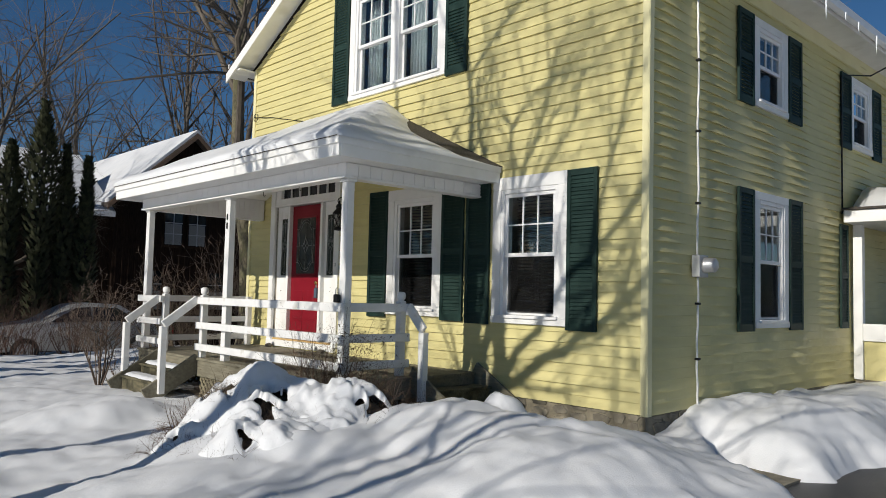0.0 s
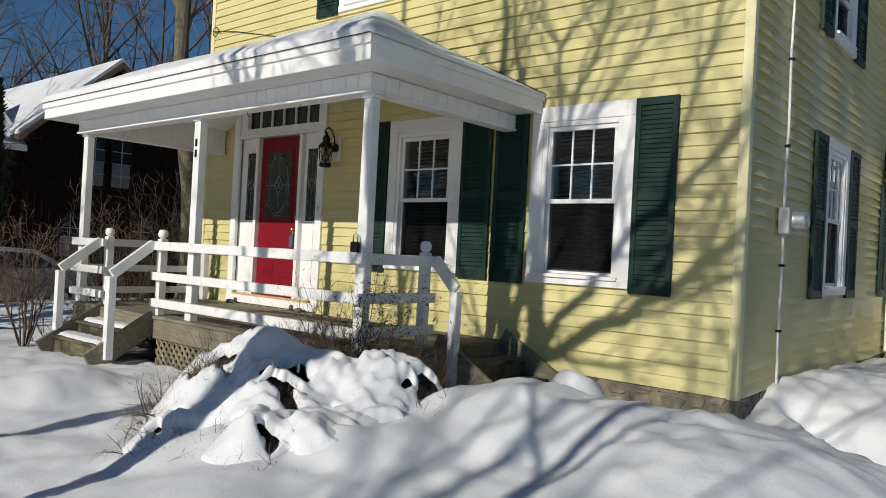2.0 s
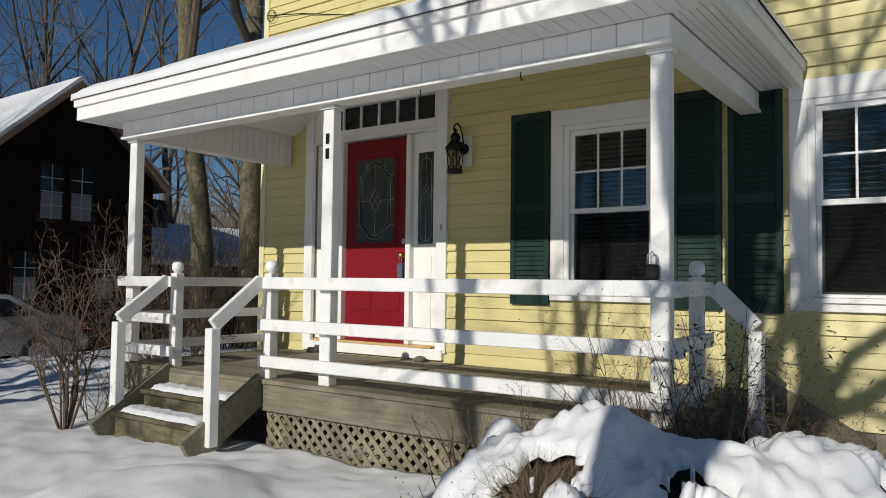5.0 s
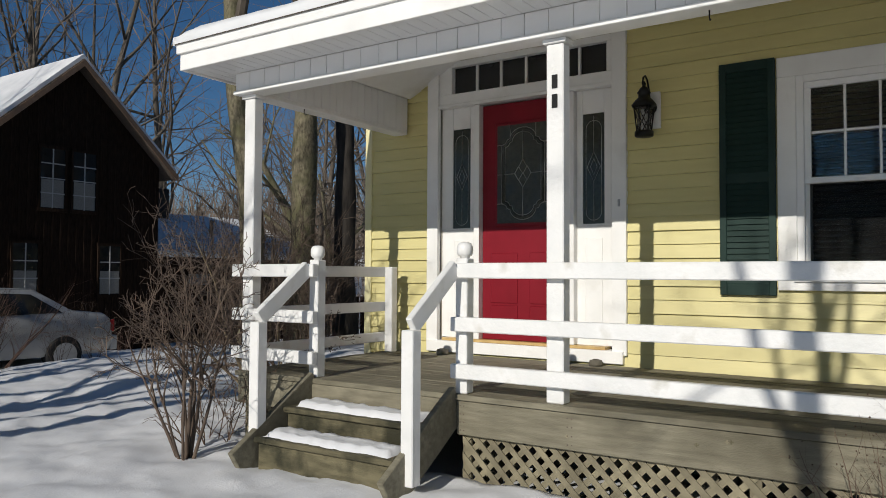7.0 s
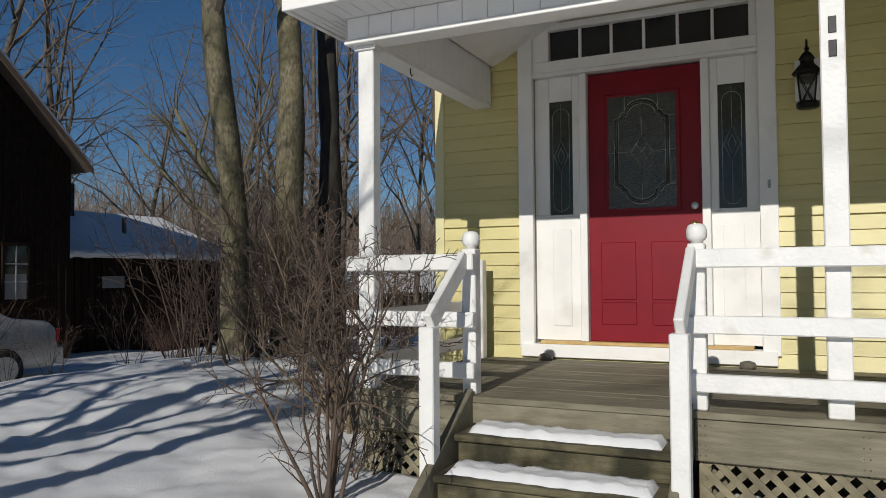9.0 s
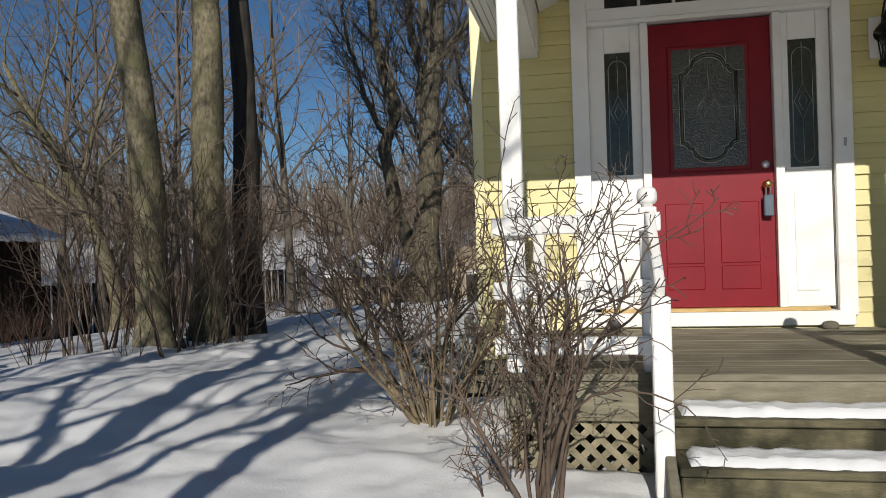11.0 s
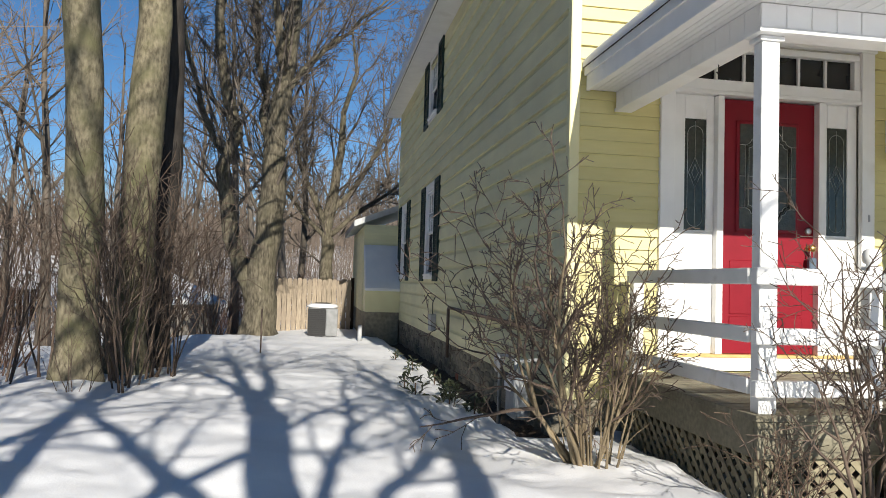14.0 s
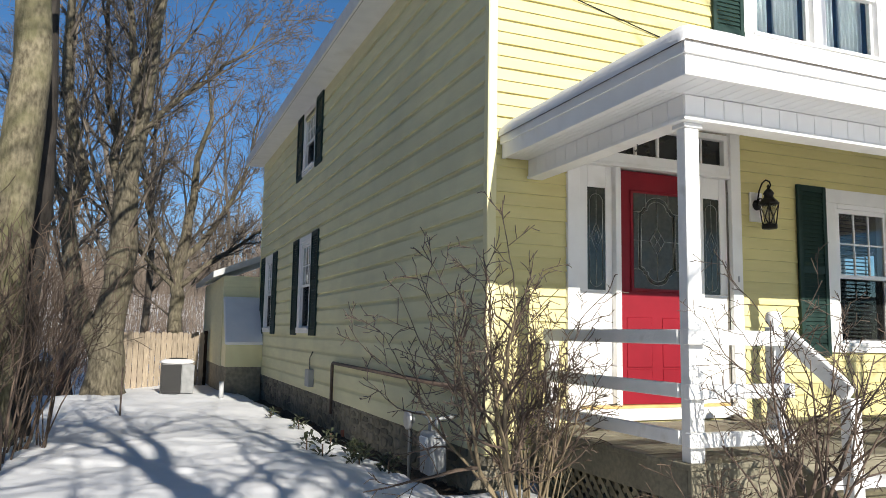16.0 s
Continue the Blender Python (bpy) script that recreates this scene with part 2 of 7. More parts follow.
def cube(bm, lo, hi):
    x0, y0, z0 = (min(a, b) for a, b in zip(lo, hi))
    x1, y1, z1 = (max(a, b) for a, b in zip(lo, hi))
    v = [bm.verts.new(p) for p in ((x0, y0, z0), (x1, y0, z0), (x1, y1, z0), (x0, y1, z0), (x0, y0, z1), (x1, y0, z1), (x1, y1, z1), (x0, y1, z1))]
    for f in ((3, 2, 1, 0), (4, 5, 6, 7), (0, 1, 5, 4), (1, 2, 6, 5), (2, 3, 7, 6), (3, 0, 4, 7)):
        bm.faces.new([v[i] for i in f])
    return v


def pbox(name, parent, material, lo, hi, bev=0.004, label="", seg=1):
    bm = bmesh.new()
    cube(bm, lo, hi)
    if bev:
        bmesh.ops.bevel(bm, geom=bm.edges[:], offset=bev, segments=seg, affect="EDGES", profile=0.5)
    return part(name, bm, material, parent, label)


def bar(bm, a, b, w, h, up=(0, 0, 1)):
    """A straight timber from a to b, w across and h along up."""
    a, b, up = Vector(a), Vector(b), Vector(up)
    d = (b - a).normalized()
    s = d.cross(up).normalized()
    u = s.cross(d).normalized()
    v = [bm.verts.new(p + s * w / 2 * i + u * h / 2 * j) for p in (a, b) for i, j in ((-1, -1), (1, -1), (1, 1), (-1, 1))]
    for f in ((0, 1, 2, 3), (7, 6, 5, 4), (0, 4, 5, 1), (1, 5, 6, 2), (2, 6, 7, 3), (3, 7, 4, 0)):
        bm.faces.new([v[i] for i in f])
    bmesh.ops.recalc_face_normals(bm, faces=bm.faces)


def pbar(name, parent, material, a, b, w, h, up=(0, 0, 1), bev=0.004, label=""):
    bm = bmesh.new()
    bar(bm, a, b, w, h, up)
    if bev:
        bmesh.ops.bevel(bm, geom=bm.edges[:], offset=bev, segments=1, affect="EDGES")
    return part(name, bm, material, parent, label)


def tube_data(paths, sides, verts, faces):
    """Adds a tapered tube for each path of (place, radius) to the lists."""
    for path in paths:
        n = len(path)
        start = len(verts)
        ref = Vector((0.31, 0.77, 0.55))
        for i, (p, r) in enumerate(path):
            d = (path[min(i + 1, n - 1)][0] - path[max(i - 1, 0)][0]).normalized()
            s = d.cross(ref)
            if s.length < 1e-3:
                s = d.cross(Vector((1, 0, 0)))
            s.normalize()
            u = d.cross(s)
            for k in range(sides):
                a = 2 * math.pi * k / sides
                q = p + (s * math.cos(a) + u * math.sin(a)) * r
                verts.append((q.x, q.y, q.z))
        for i in range(n - 1):
            for k in range(sides):
                a, b = start + i * sides + k, start + i * sides + (k + 1) % sides
                faces.append((a, b, b + sides, a + sides))
        if sides > 3:
            faces.append(tuple(start + k for k in range(sides))[::-1])
            faces.append(tuple(start + (n - 1) * sides + k for k in range(sides)))


def tube(name, parent, material, pts, r, sides=8, label="", smooth=True):
    v, f = [], []
    tube_data([[(Vector(p), r) for p in pts]], sides, v, f)
    return part_data(name, v, f, material, parent, label, smooth)


def lathe(bm, centre, profile, sides=16):
    """Rings of (radius, height) turned about the upright through centre."""
    c = Vector(centre)
    rings = []
    for r, h in profile:
        rings.append([bm.verts.new(c + Vector((r * math.cos(2 * math.pi * k / sides), r * math.sin(2 * math.pi * k / sides), h))) for k in range(sides)])
    for a, b in zip(rings, rings[1:]):
        for k in range(sides):
            bm.faces.new((a[k], a[(k + 1) % sides], b[(k + 1) % sides], b[k]))
    bm.faces.new(rings[0][::-1])
    bm.faces.new(rings[-1])


def smooth_step(a, b, x):
    t = np.clip((np.asarray(x, float) - a) / (b - a), 0, 1)
    return t * t * (3 - 2 * t)


def fbm(x, y, scale, seed=0.0, octaves=3):
    return noise.fractal(Vector((x * scale, y * scale, seed)), 1.0, 2.0, octaves)


# ---- the lie of the land ----
def bump_at(x, y, cx, cy, rx, ry, h, turn=0.0):
    c, s = math.cos(turn), math.sin(turn)
    u, v = ((x - cx) * c + (y - cy) * s) / rx, (-(x - cx) * s + (y - cy) * c) / ry
    q = np.clip(1 - (u * u + v * v), 0, 1)
    return h * q * q * (3 - 2 * q)


def land(x, y):
    """Height of the snow without its fine unevenness."""
    x, y = np.asarray(x, float), np.asarray(y, float)
    z = 0.02 + 0.10 * smooth_step(1.5, 4.0, x)
    z = z - 0.016 * np.clip(x - 7, 0, 30)
    z = z + 0.10 * smooth_step(4.5, 6.5, x) * smooth_step(12.5, 13.5, y) * (1 - smooth_step(17, 19, y)) * (1 - smooth_step(9, 14, x))
    z = z - 0.30 * smooth_step(16.5, 19.5, y) - 0.75 * smooth_step(20, 29, y) * (1 - smooth_step(60, 120, y))
    z = z - 0.8 * smooth_step(18, 27, x) * smooth_step(14, 18, y)
    far = np.hypot(x - 5, y - 8)
    ahead = smooth_step(-0.3, 0.5, (x - 5) / np.maximum(far, 1))
    z = z + ahead * (5.0 * smooth_step(42, 75, far) + 12 * smooth_step(80, 220, far))
    z = z + (1 - ahead) * 6 * smooth_step(60, 200, far)
    return z


def cleared(x, y):
    """1 where the drive and the walk by the house corner are shovelled."""
    wob = 0.10 * math.sin(x * 2.3) + 0.06 * math.sin(x * 5.1 + 1) + 0.06 * noise.noise(Vector((x * 6, y * 6, 2.5)))
    near = float(smooth_step(0.0, 0.2, (x - y - 3.28) / 1.414 + wob * 0.6) * smooth_step(4.5, 4.8, x))
    bank = float(smooth_step(6.9, 7.5, x + 0.1 * math.sin(3 * y) + 0.5 * wob) * smooth_step(2.35, 2.7, y + wob))
    return near * (1 - bank) * float(smooth_step(4.25, 3.95, y + 0.3 * wob))


LOBES = ((3.78, 6.45, 0.60, 0.74), (3.95, 6.82, 0.5, 0.52), (4.15, 5.70, 0.62, 0.62), (3.85, 6.0, 0.55, 0.54), (3.42, 5.9, 0.60, 0.52), (3.16, 5.48, 0.50, 0.40), (3.1, 6.3, 0.50, 0.30), (4.30, 5.42, 0.50, 0.58), (3.45, 6.58, 0.5, 0.58), (3.72, 6.98, 0.42, 0.50), (4.02, 7.12, 0.2, 0.6), (3.3, 5.2, 0.45, 0.34), (3.75, 5.35, 0.5, 0.44))
SLOPES = ((4.62, 5.20, 0.85, 0.25), (4.55, 4.75, 0.95, 0.17), (3.70, 5.20, 0.7, 0.16), (5.1, 5.2, 0.7, 0.15), (3.2, 6.1, 0.7, 0.14))


def heap(x, y, lobes=LOBES):
    """Height of the heaped shrubs over the lawn."""
    total = 0.0
    for cx, cy, r, h in lobes:
        q = ((x - cx) ** 2 + (y - cy) ** 2) / (r * r)
        if q < 1:
            total += (h * (1 - q)) ** 3.2
    return total ** (1 / 3.2)


def snow_height(x, y):
    z = float(land(x, y))
    near = float(1 - smooth_step(14, 40, math.hypot(x - 4, y - 8)))
    if near > 0:
        z += near * (0.05 * fbm(x, y, 0.55, 3.1) + 0.02 * fbm(x, y, 2.2, 7.7))
        z += near * 0.016 * noise.noise(Vector((x * 2.9, y * 3.3, 1.7))) + near * 0.017 * noise.noise(Vector((x * 5.5, y * 6.5, 3.7))) + near * 0.011 * noise.noise(Vector((x * 15, y * 16, 9.7)))
        dent = noise.noise(Vector((x * 3.1, y * 3.9, 31.7)))
        z -= near * 0.05 * max(0.0, dent - 0.42)
    else:
        z += 0.4 * fbm(x, y, 0.05, 2.2)
    z += heap(x, y, SLOPES) * (1 + 0.25 * noise.noise(Vector((x * 3.5, y * 3.5, 4.0))))
    z += float(bump_at(x, y, 5.5, 4.85, 0.30, 0.28, 0.22) + bump_at(x, y, 3.1, 9.0, 1.0, 0.8, 0.16) + bump_at(x, y, 5.2, 3.5, 2.2, 2.0, 0.17) + bump_at(x, y, 5.6, 3.9, 1.0, 0.8, 0.05) + bump_at(x, y, 4.6, 3.3, 1.4, 1.0, 0.11))
    # bank thrown up beside the drive
    bank = float(smooth_step(2.45, 3.1, y + 0.1 * math.sin(3 * x)) * (1 - smooth_step(3.95, 4.6, y)) * smooth_step(6.75, 8.1, x + 0.1 * (y - 3)))
    z += bank * (0.36 + 0.09 * noise.noise(Vector((x * 1.4, y * 1.4, 5.5))) + 0.04 * noise.noise(Vector((x * 5, y * 5, 5.5))))
    z += float(bump_at(x, y, 3.5, 4.4, 2.9, 2.5, 0.19)) * (0.95 + 0.10 * noise.noise(Vector((x * 1.3, y * 1.3, 14.0))))
    # clods and footprints left by the shovel along the drive
    rough = float(bump_at(x, y, 5.0, 3.0, 2.6, 1.9, 1.0))
    if rough > 0:
        clod = noise.noise(Vector((x * 4.3, y * 4.3, 21.0)))
        z += rough * (0.05 * max(0.0, clod - 0.15) + 0.02 * noise.noise(Vector((x * 2.1, y * 2.4, 23.0))) - 0.10 * max(0.0, noise.noise(Vector((x * 3.7, y * 3.2, 27.0))) - 0.35) + 0.014 * noise.noise(Vector((x * 9, y * 9, 25.0))))
    c = cleared(x, y)
    if c > 0:
        z = z * (1 - c) - 0.16 * c
    if x > 6.15 and 4.0 < y < 6.4 and x < 6.9:
        z = min(z, 0.30 - 0.16 * float(smooth_step(6.15, 6.4, x + 0.08 * math.sin(y * 5))))
    # bare strip along the shady wall
    if 6.7 < x < 19.2 and 11.9 < y < 12.75:
        z -= 0.22 * float(smooth_step(12.62, 12.40, y + 0.07 * noise.noise(Vector((x * 2.3, 0, 4.4))) + 0.03 * noise.noise(Vector((x * 8, y * 8, 4.4)))))
    # bare strip at the foot of the porch, worn by the eaves
    if 4.72 < x < 6.7 and 6.3 < y < 11.75:
        z = min(z, 0.02)
    return z


def lines(parts):
    out = []
    for a, b, step in parts:
        n = max(1, round((b - a) / step))
        out += [a + (b - a) * i / n for i in range(n)]
    return out + [parts[-1][1]]


gx = lines([(-600, -80, 65), (-80, -14, 11), (-14, -2, 1.2), (-2, 1.5, 0.2), (1.5, 10, 0.055), (10, 20, 0.2), (20, 40, 0.8), (40, 120, 5), (120, 900, 60)])
gy = lines([(-600, -60, 60), (-60, -8, 9), (-8, 1.2, 0.5), (1.2, 16.5, 0.065), (16.5, 26, 0.2), (26, 46, 1.0), (46, 130, 5), (130, 900, 60)])
gv = [(x, y, snow_height(x, y)) for y in gy for x in gx]
nx = len(gx)
gf = [(j * nx + i, j * nx + i + 1, (j + 1) * nx + i + 1, (j + 1) * nx + i) for j in range(len(gy) - 1) for i in range(nx - 1)]
ground = part_data("ground", gv, gf, SNOW, smooth=True)
tagged(ground, "sunlit white snow with drifts, mounds and tree shadows", "snow", kind="structure")

bed_v, bed_f = [], []
for i in range(240):
    for j in range(9):
        x, y = 6.76 + i * 0.051, 12.10 + j * 0.07
        bed_v.append((x, y, float(land(x, y)) - 0.10 + 0.035 * fbm(x, y, 6.0, 3.3) - 0.02 * j))
        if i and j:
            o = len(bed_v) - 1
            bed_f.append((o - 10, o - 1, o, o - 9))
tagged(part_data("ground_bed", bed_v, bed_f, BRUSH, smooth=True), "dark bare soil strip along the foundation", "soil", kind="structure")
bm = bmesh.new()
cube(bm, (4.4, -3.5, -0.3), (26, 2.75, -0.055))
tagged(part("road", bm, ASPHALT), "dark wet asphalt driveway cleared of snow", "driveway", kind="structure")
bm = bmesh.new()
cube(bm, (6.2, 2.755, -0.3), (8.2, 4.1, -0.035))
tagged(part("pavement", bm, CONCRETE), "brown stained concrete walk beside the house", "walkway", kind="structure")
bm = bmesh.new()
cube(bm, (6.42, 4.2, -0.2), (6.74, 5.74, 0.20))
bmesh.ops.bevel(bm, geom=bm.edges[:], offset=0.02, segments=2, affect="EDGES")
tagged(part("pavement_ledge", bm, CONCRETE), "brown worn ledge along the foot of the front wall", "ledge", kind="structure")

# ---- the house: walls ----
W, S, N, BACK = 6.75, 4.11, 12.13, 19.6
Z0, EAVE = 0.385, 5.52
PITCH = 0.56
MID = (S + N) / 2


def at(wall, u, d, z):
    """A place on a wall: u along it, d out from it."""
    if wall == "west":
        return (W - d, u, z)
    if wall == "south":
        return (u, S - d, z)
    return (u, N + d, z)


def wbox(name, parent, material, wall, u0, u1, d0, d1, z0, z1, bev=0.004, label=""):
    return pbox(name, parent, material, at(wall, u0, d0, z0), at(wall, u1, d1, z1), bev, label)


# openings: wall, u0, u1, z0, z1 inside the casing
OPEN = {
    "west": [(7.24, 8.09, 1.33, 2.83), (5.22, 6.08, 1.30, 2.81), (7.24, 9.13, 4.52, 6.02), (9.50, 11.25, 0.70, 3.40)],
    "south": [(9.26, 10.02, 4.06, 5.02), (12.62, 13.38, 4.04, 5.0), (9.26, 10.02, 1.30, 2.82)],
    "north": [(13.85, 14.70, 4.32, 5.36), (13.85, 14.70, 1.42, 2.98), (17.80, 18.65, 1.42, 2.98)],
}


def wall_block(name, wall, u0, u1, label):
    us = sorted({u0, u1, *[o[0] for o in OPEN[wall]], *[o[1] for o in OPEN[wall]]})
    zs = sorted({0.0, EAVE, *[o[2] for o in OPEN[wall] if o[2] < EAVE], *[o[3] for o in OPEN[wall] if o[3] < EAVE]})
    bm = bmesh.new()
    for a, b in zip(us, us[1:]):
        for c, d in zip(zs, zs[1:]):
            if any(o[0] - 1e-6 <= a and b <= o[1] + 1e-6 and o[2] - 1e-6 <= c and d <= o[3] + 1e-6 for o in OPEN[wall]):
                continue
            cube(bm, at(wall, a, -0.16, c), at(wall, b, 0.0, d))
    if wall == "west":
        # gable above the eaves, with the upper window left open
        for a, b in zip([S, 7.24, 9.13], [7.24, 9.13, N]):
            lo = 6.02 if a == 7.24 else EAVE
            def top(y):
                return EAVE + (N - S) / 2 * PITCH - abs(y - MID) * PITCH
            ys = [a, b] if not a < MID < b else [a, MID, b]
            front = [bm.verts.new((W, y, lo)) for y in (a, b)] + [bm.verts.new((W, y, top(y) + 0.001)) for y in reversed(ys)]
            back = [bm.verts.new((v.co.x + 0.16, v.co.y, v.co.z)) for v in front]
            bm.faces.new(front)
            bm.faces.new(back[::-1])
            for i in range(len(front)):
                j = (i + 1) % len(front)
                bm.faces.new((front[i], back[i], back[j], front[j]))
    bmesh.ops.recalc_face_normals(bm, faces=bm.faces)
    return tagged(part(name, bm, WALLBACK), label, "wall", kind="structure")


wall_west = wall_block("wall_west", "west", S + 0.16, N - 0.16, "front house wall clad in pale yellow lapped siding")
wall_south = wall_block("wall_south", "south", W, BACK, "side house wall of yellow lapped siding in raking light")
wall_north = wall_block("wall_north", "north", W, BACK, "shaded side house wall of wide yellow lapped siding")
bm = bmesh.new()
cube(bm, (BACK, S, 0), (BACK + 0.16, N, EAVE + 0.3))
tagged(part("wall_east", bm, WALLBACK), "rear house wall, plain", "wall", kind="structure")


def siding(parent, wall, ulo, uhi, z0, z1, pitch, cuts, name="siding_board"):
    """Lapped boards, one course over another, cut round the openings. ulo, uhi: the ends at a height."""
    n = max(1, round((z1 - z0) / pitch))
    step = (z1 - z0) / n
    for k in range(n):
        a, b = z0 + k * step, z0 + (k + 1) * step
        lo, hi = ulo((a + b) / 2), uhi((a + b) / 2)
        if hi - lo < 0.05:
            continue
        marks = sorted({lo, hi, *[u for c in cuts if c[2] < b - 1e-4 and c[3] > a + 1e-4 for u in c[:2] if lo < u < hi]})
        for u0, u1 in zip(marks, marks[1:]):
            zz = [a, b]
            gone = False
            for c in cuts:
                if c[0] <= u0 + 1e-4 and c[1] >= u1 - 1e-4 and c[2] < b - 1e-4 and c[3] > a + 1e-4:
                    if c[2] <= a and c[3] >= b:
                        gone = True
                    elif c[2] > a:
                        zz[1] = min(zz[1], c[2])
                    else:
                        zz[0] = max(zz[0], c[3])
            if gone or zz[1] - zz[0] < 0.01 or u1 - u0 < 0.01:
                continue
            p, q = zz
            e0 = ulo(p) - lo if u0 == lo else 0
            e1 = ulo(q) - lo if u0 == lo else 0
            f0 = uhi(p) - hi if u1 == hi else 0
            f1 = uhi(q) - hi if u1 == hi else 0
            lip = 0.036 if wall == "north" else 0.026
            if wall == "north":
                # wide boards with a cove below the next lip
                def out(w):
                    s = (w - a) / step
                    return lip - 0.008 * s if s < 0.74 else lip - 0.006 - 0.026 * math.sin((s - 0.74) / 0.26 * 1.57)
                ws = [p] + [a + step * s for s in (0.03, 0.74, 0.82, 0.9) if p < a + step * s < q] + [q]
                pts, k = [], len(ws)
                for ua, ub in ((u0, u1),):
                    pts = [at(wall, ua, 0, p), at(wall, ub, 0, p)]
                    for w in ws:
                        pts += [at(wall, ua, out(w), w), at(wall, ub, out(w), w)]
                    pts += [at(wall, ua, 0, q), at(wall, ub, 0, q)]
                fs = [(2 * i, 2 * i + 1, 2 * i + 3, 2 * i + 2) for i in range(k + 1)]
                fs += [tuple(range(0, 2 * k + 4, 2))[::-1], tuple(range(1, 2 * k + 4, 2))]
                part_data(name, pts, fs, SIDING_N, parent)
                continue
            # every other course laps deeper, as two courses make one panel
            lap = 0.029 if k % 2 == 0 else 0.020
            proud = lap - (lap - 0.005) * (p - a) / step
            high = lap - (lap - 0.005) * (q - a) / step
            pts = [at(wall, u0 + e0, 0, p), at(wall, u1 + f0, 0, p), at(wall, u1 + f0, proud, p), at(wall, u0 + e0, proud, p),
                   at(wall, u0 + e0, proud - 0.002, p + 0.006), at(wall, u1 + f0, proud - 0.002, p + 0.006),
                   at(wall, u0 + e1, high, q), at(wall, u1 + f1, high, q), at(wall, u0 + e1, 0, q), at(wall, u1 + f1, 0, q)]
            fs = [(0, 1, 2, 3), (3, 2, 5, 4), (4, 5, 7, 6), (6, 7, 9, 8), (0, 3, 4, 6, 8), (1, 9, 7, 5, 2)]
            if wall != "west":
                fs = [f[::-1] for f in fs]
            if wall == "south" and u1 - u0 > 0.4:
                # slightly warped boards, which the raking sun catches in patches
                m = int((u1 - u0) / 0.06)
                pts, fs = [], []
                for i in range(m + 1):
                    u = u0 + (u1 - u0) * i / m
                    sway = 2.2 * noise.noise(Vector((u * 0.45, p * 0.35, 0.5)))
                    wv = 0.013 * math.sin(5.2 * (u - W) + 0.4 + sway + 0.35 * math.sin(k * 2.4)) + 0.003 * noise.noise(Vector((u * 5.0, p * 23, 4.5)))
                    lo_ = max(0.023 + wv, 0.006)
                    hi_ = 0.005
                    pts += [at(wall, u, 0, p), at(wall, u, lo_, p), at(wall, u, lo_ - 0.002, p + 0.006), at(wall, u, hi_, q), at(wall, u, 0, q)]
                    if i:
                        o = 5 * (i - 1)
                        fs += [(o + k, o + k + 5, o + k + 6, o + k + 1) for k in range(4)]
            part_data(name, pts, fs, SIDING, parent)


# ---- windows ----
def grow_rect(o, m):
    return (o[0] - m, o[1] + m, o[2] - m, o[3] + m)


W_CUT = [grow_rect(o, 0.06) for o in OPEN["west"]]
S_CUT = [grow_rect(o, 0.06) for o in OPEN["south"]]
N_CUT = [grow_rect(o, 0.06) for o in OPEN["north"]]


def sash(win, wall, u0, u1, z0, z1, d, cols, rows, name="sash"):
    """A framed pane; the bars of the upper sash are on it."""
    s = wbox(name, win, VINYL, wall, u0, u1, d - 0.035, d, z0, z0 + 0.045, 0.004)
    wbox("top_rail", s, VINYL, wall, u0, u1, d - 0.035, d, z1 - 0.045, z1, 0.004)
    for a in (u0, u1 - 0.045):
        wbox("stile", s, VINYL, wall, a, a + 0.045, d - 0.034, d - 0.001, z0 + 0.045, z1 - 0.045, 0.003)
    pane = wbox("pane", s, GLASS, wall, u0 + 0.04, u1 - 0.04, d - 0.02, d - 0.016, z0 + 0.04, z1 - 0.04, 0, "clear reflecting glass")
    for i in range(1, cols):
        u = u0 + 0.045 + (u1 - u0 - 0.09) * i / cols
        wbox("muntin", s, VINYL, wall, u - 0.009, u + 0.009, d - 0.028, d - 0.004, z0 + 0.045, z1 - 0.045, 0.003)
    for j in range(1, rows):
        z = z0 + 0.045 + (z1 - z0 - 0.09) * j / rows
        wbox("muntin", s, VINYL, wall, u0 + 0.045, u1 - 0.045, d - 0.027, d - 0.005, z - 0.009, z + 0.009, 0.003)


WINDOWS = []


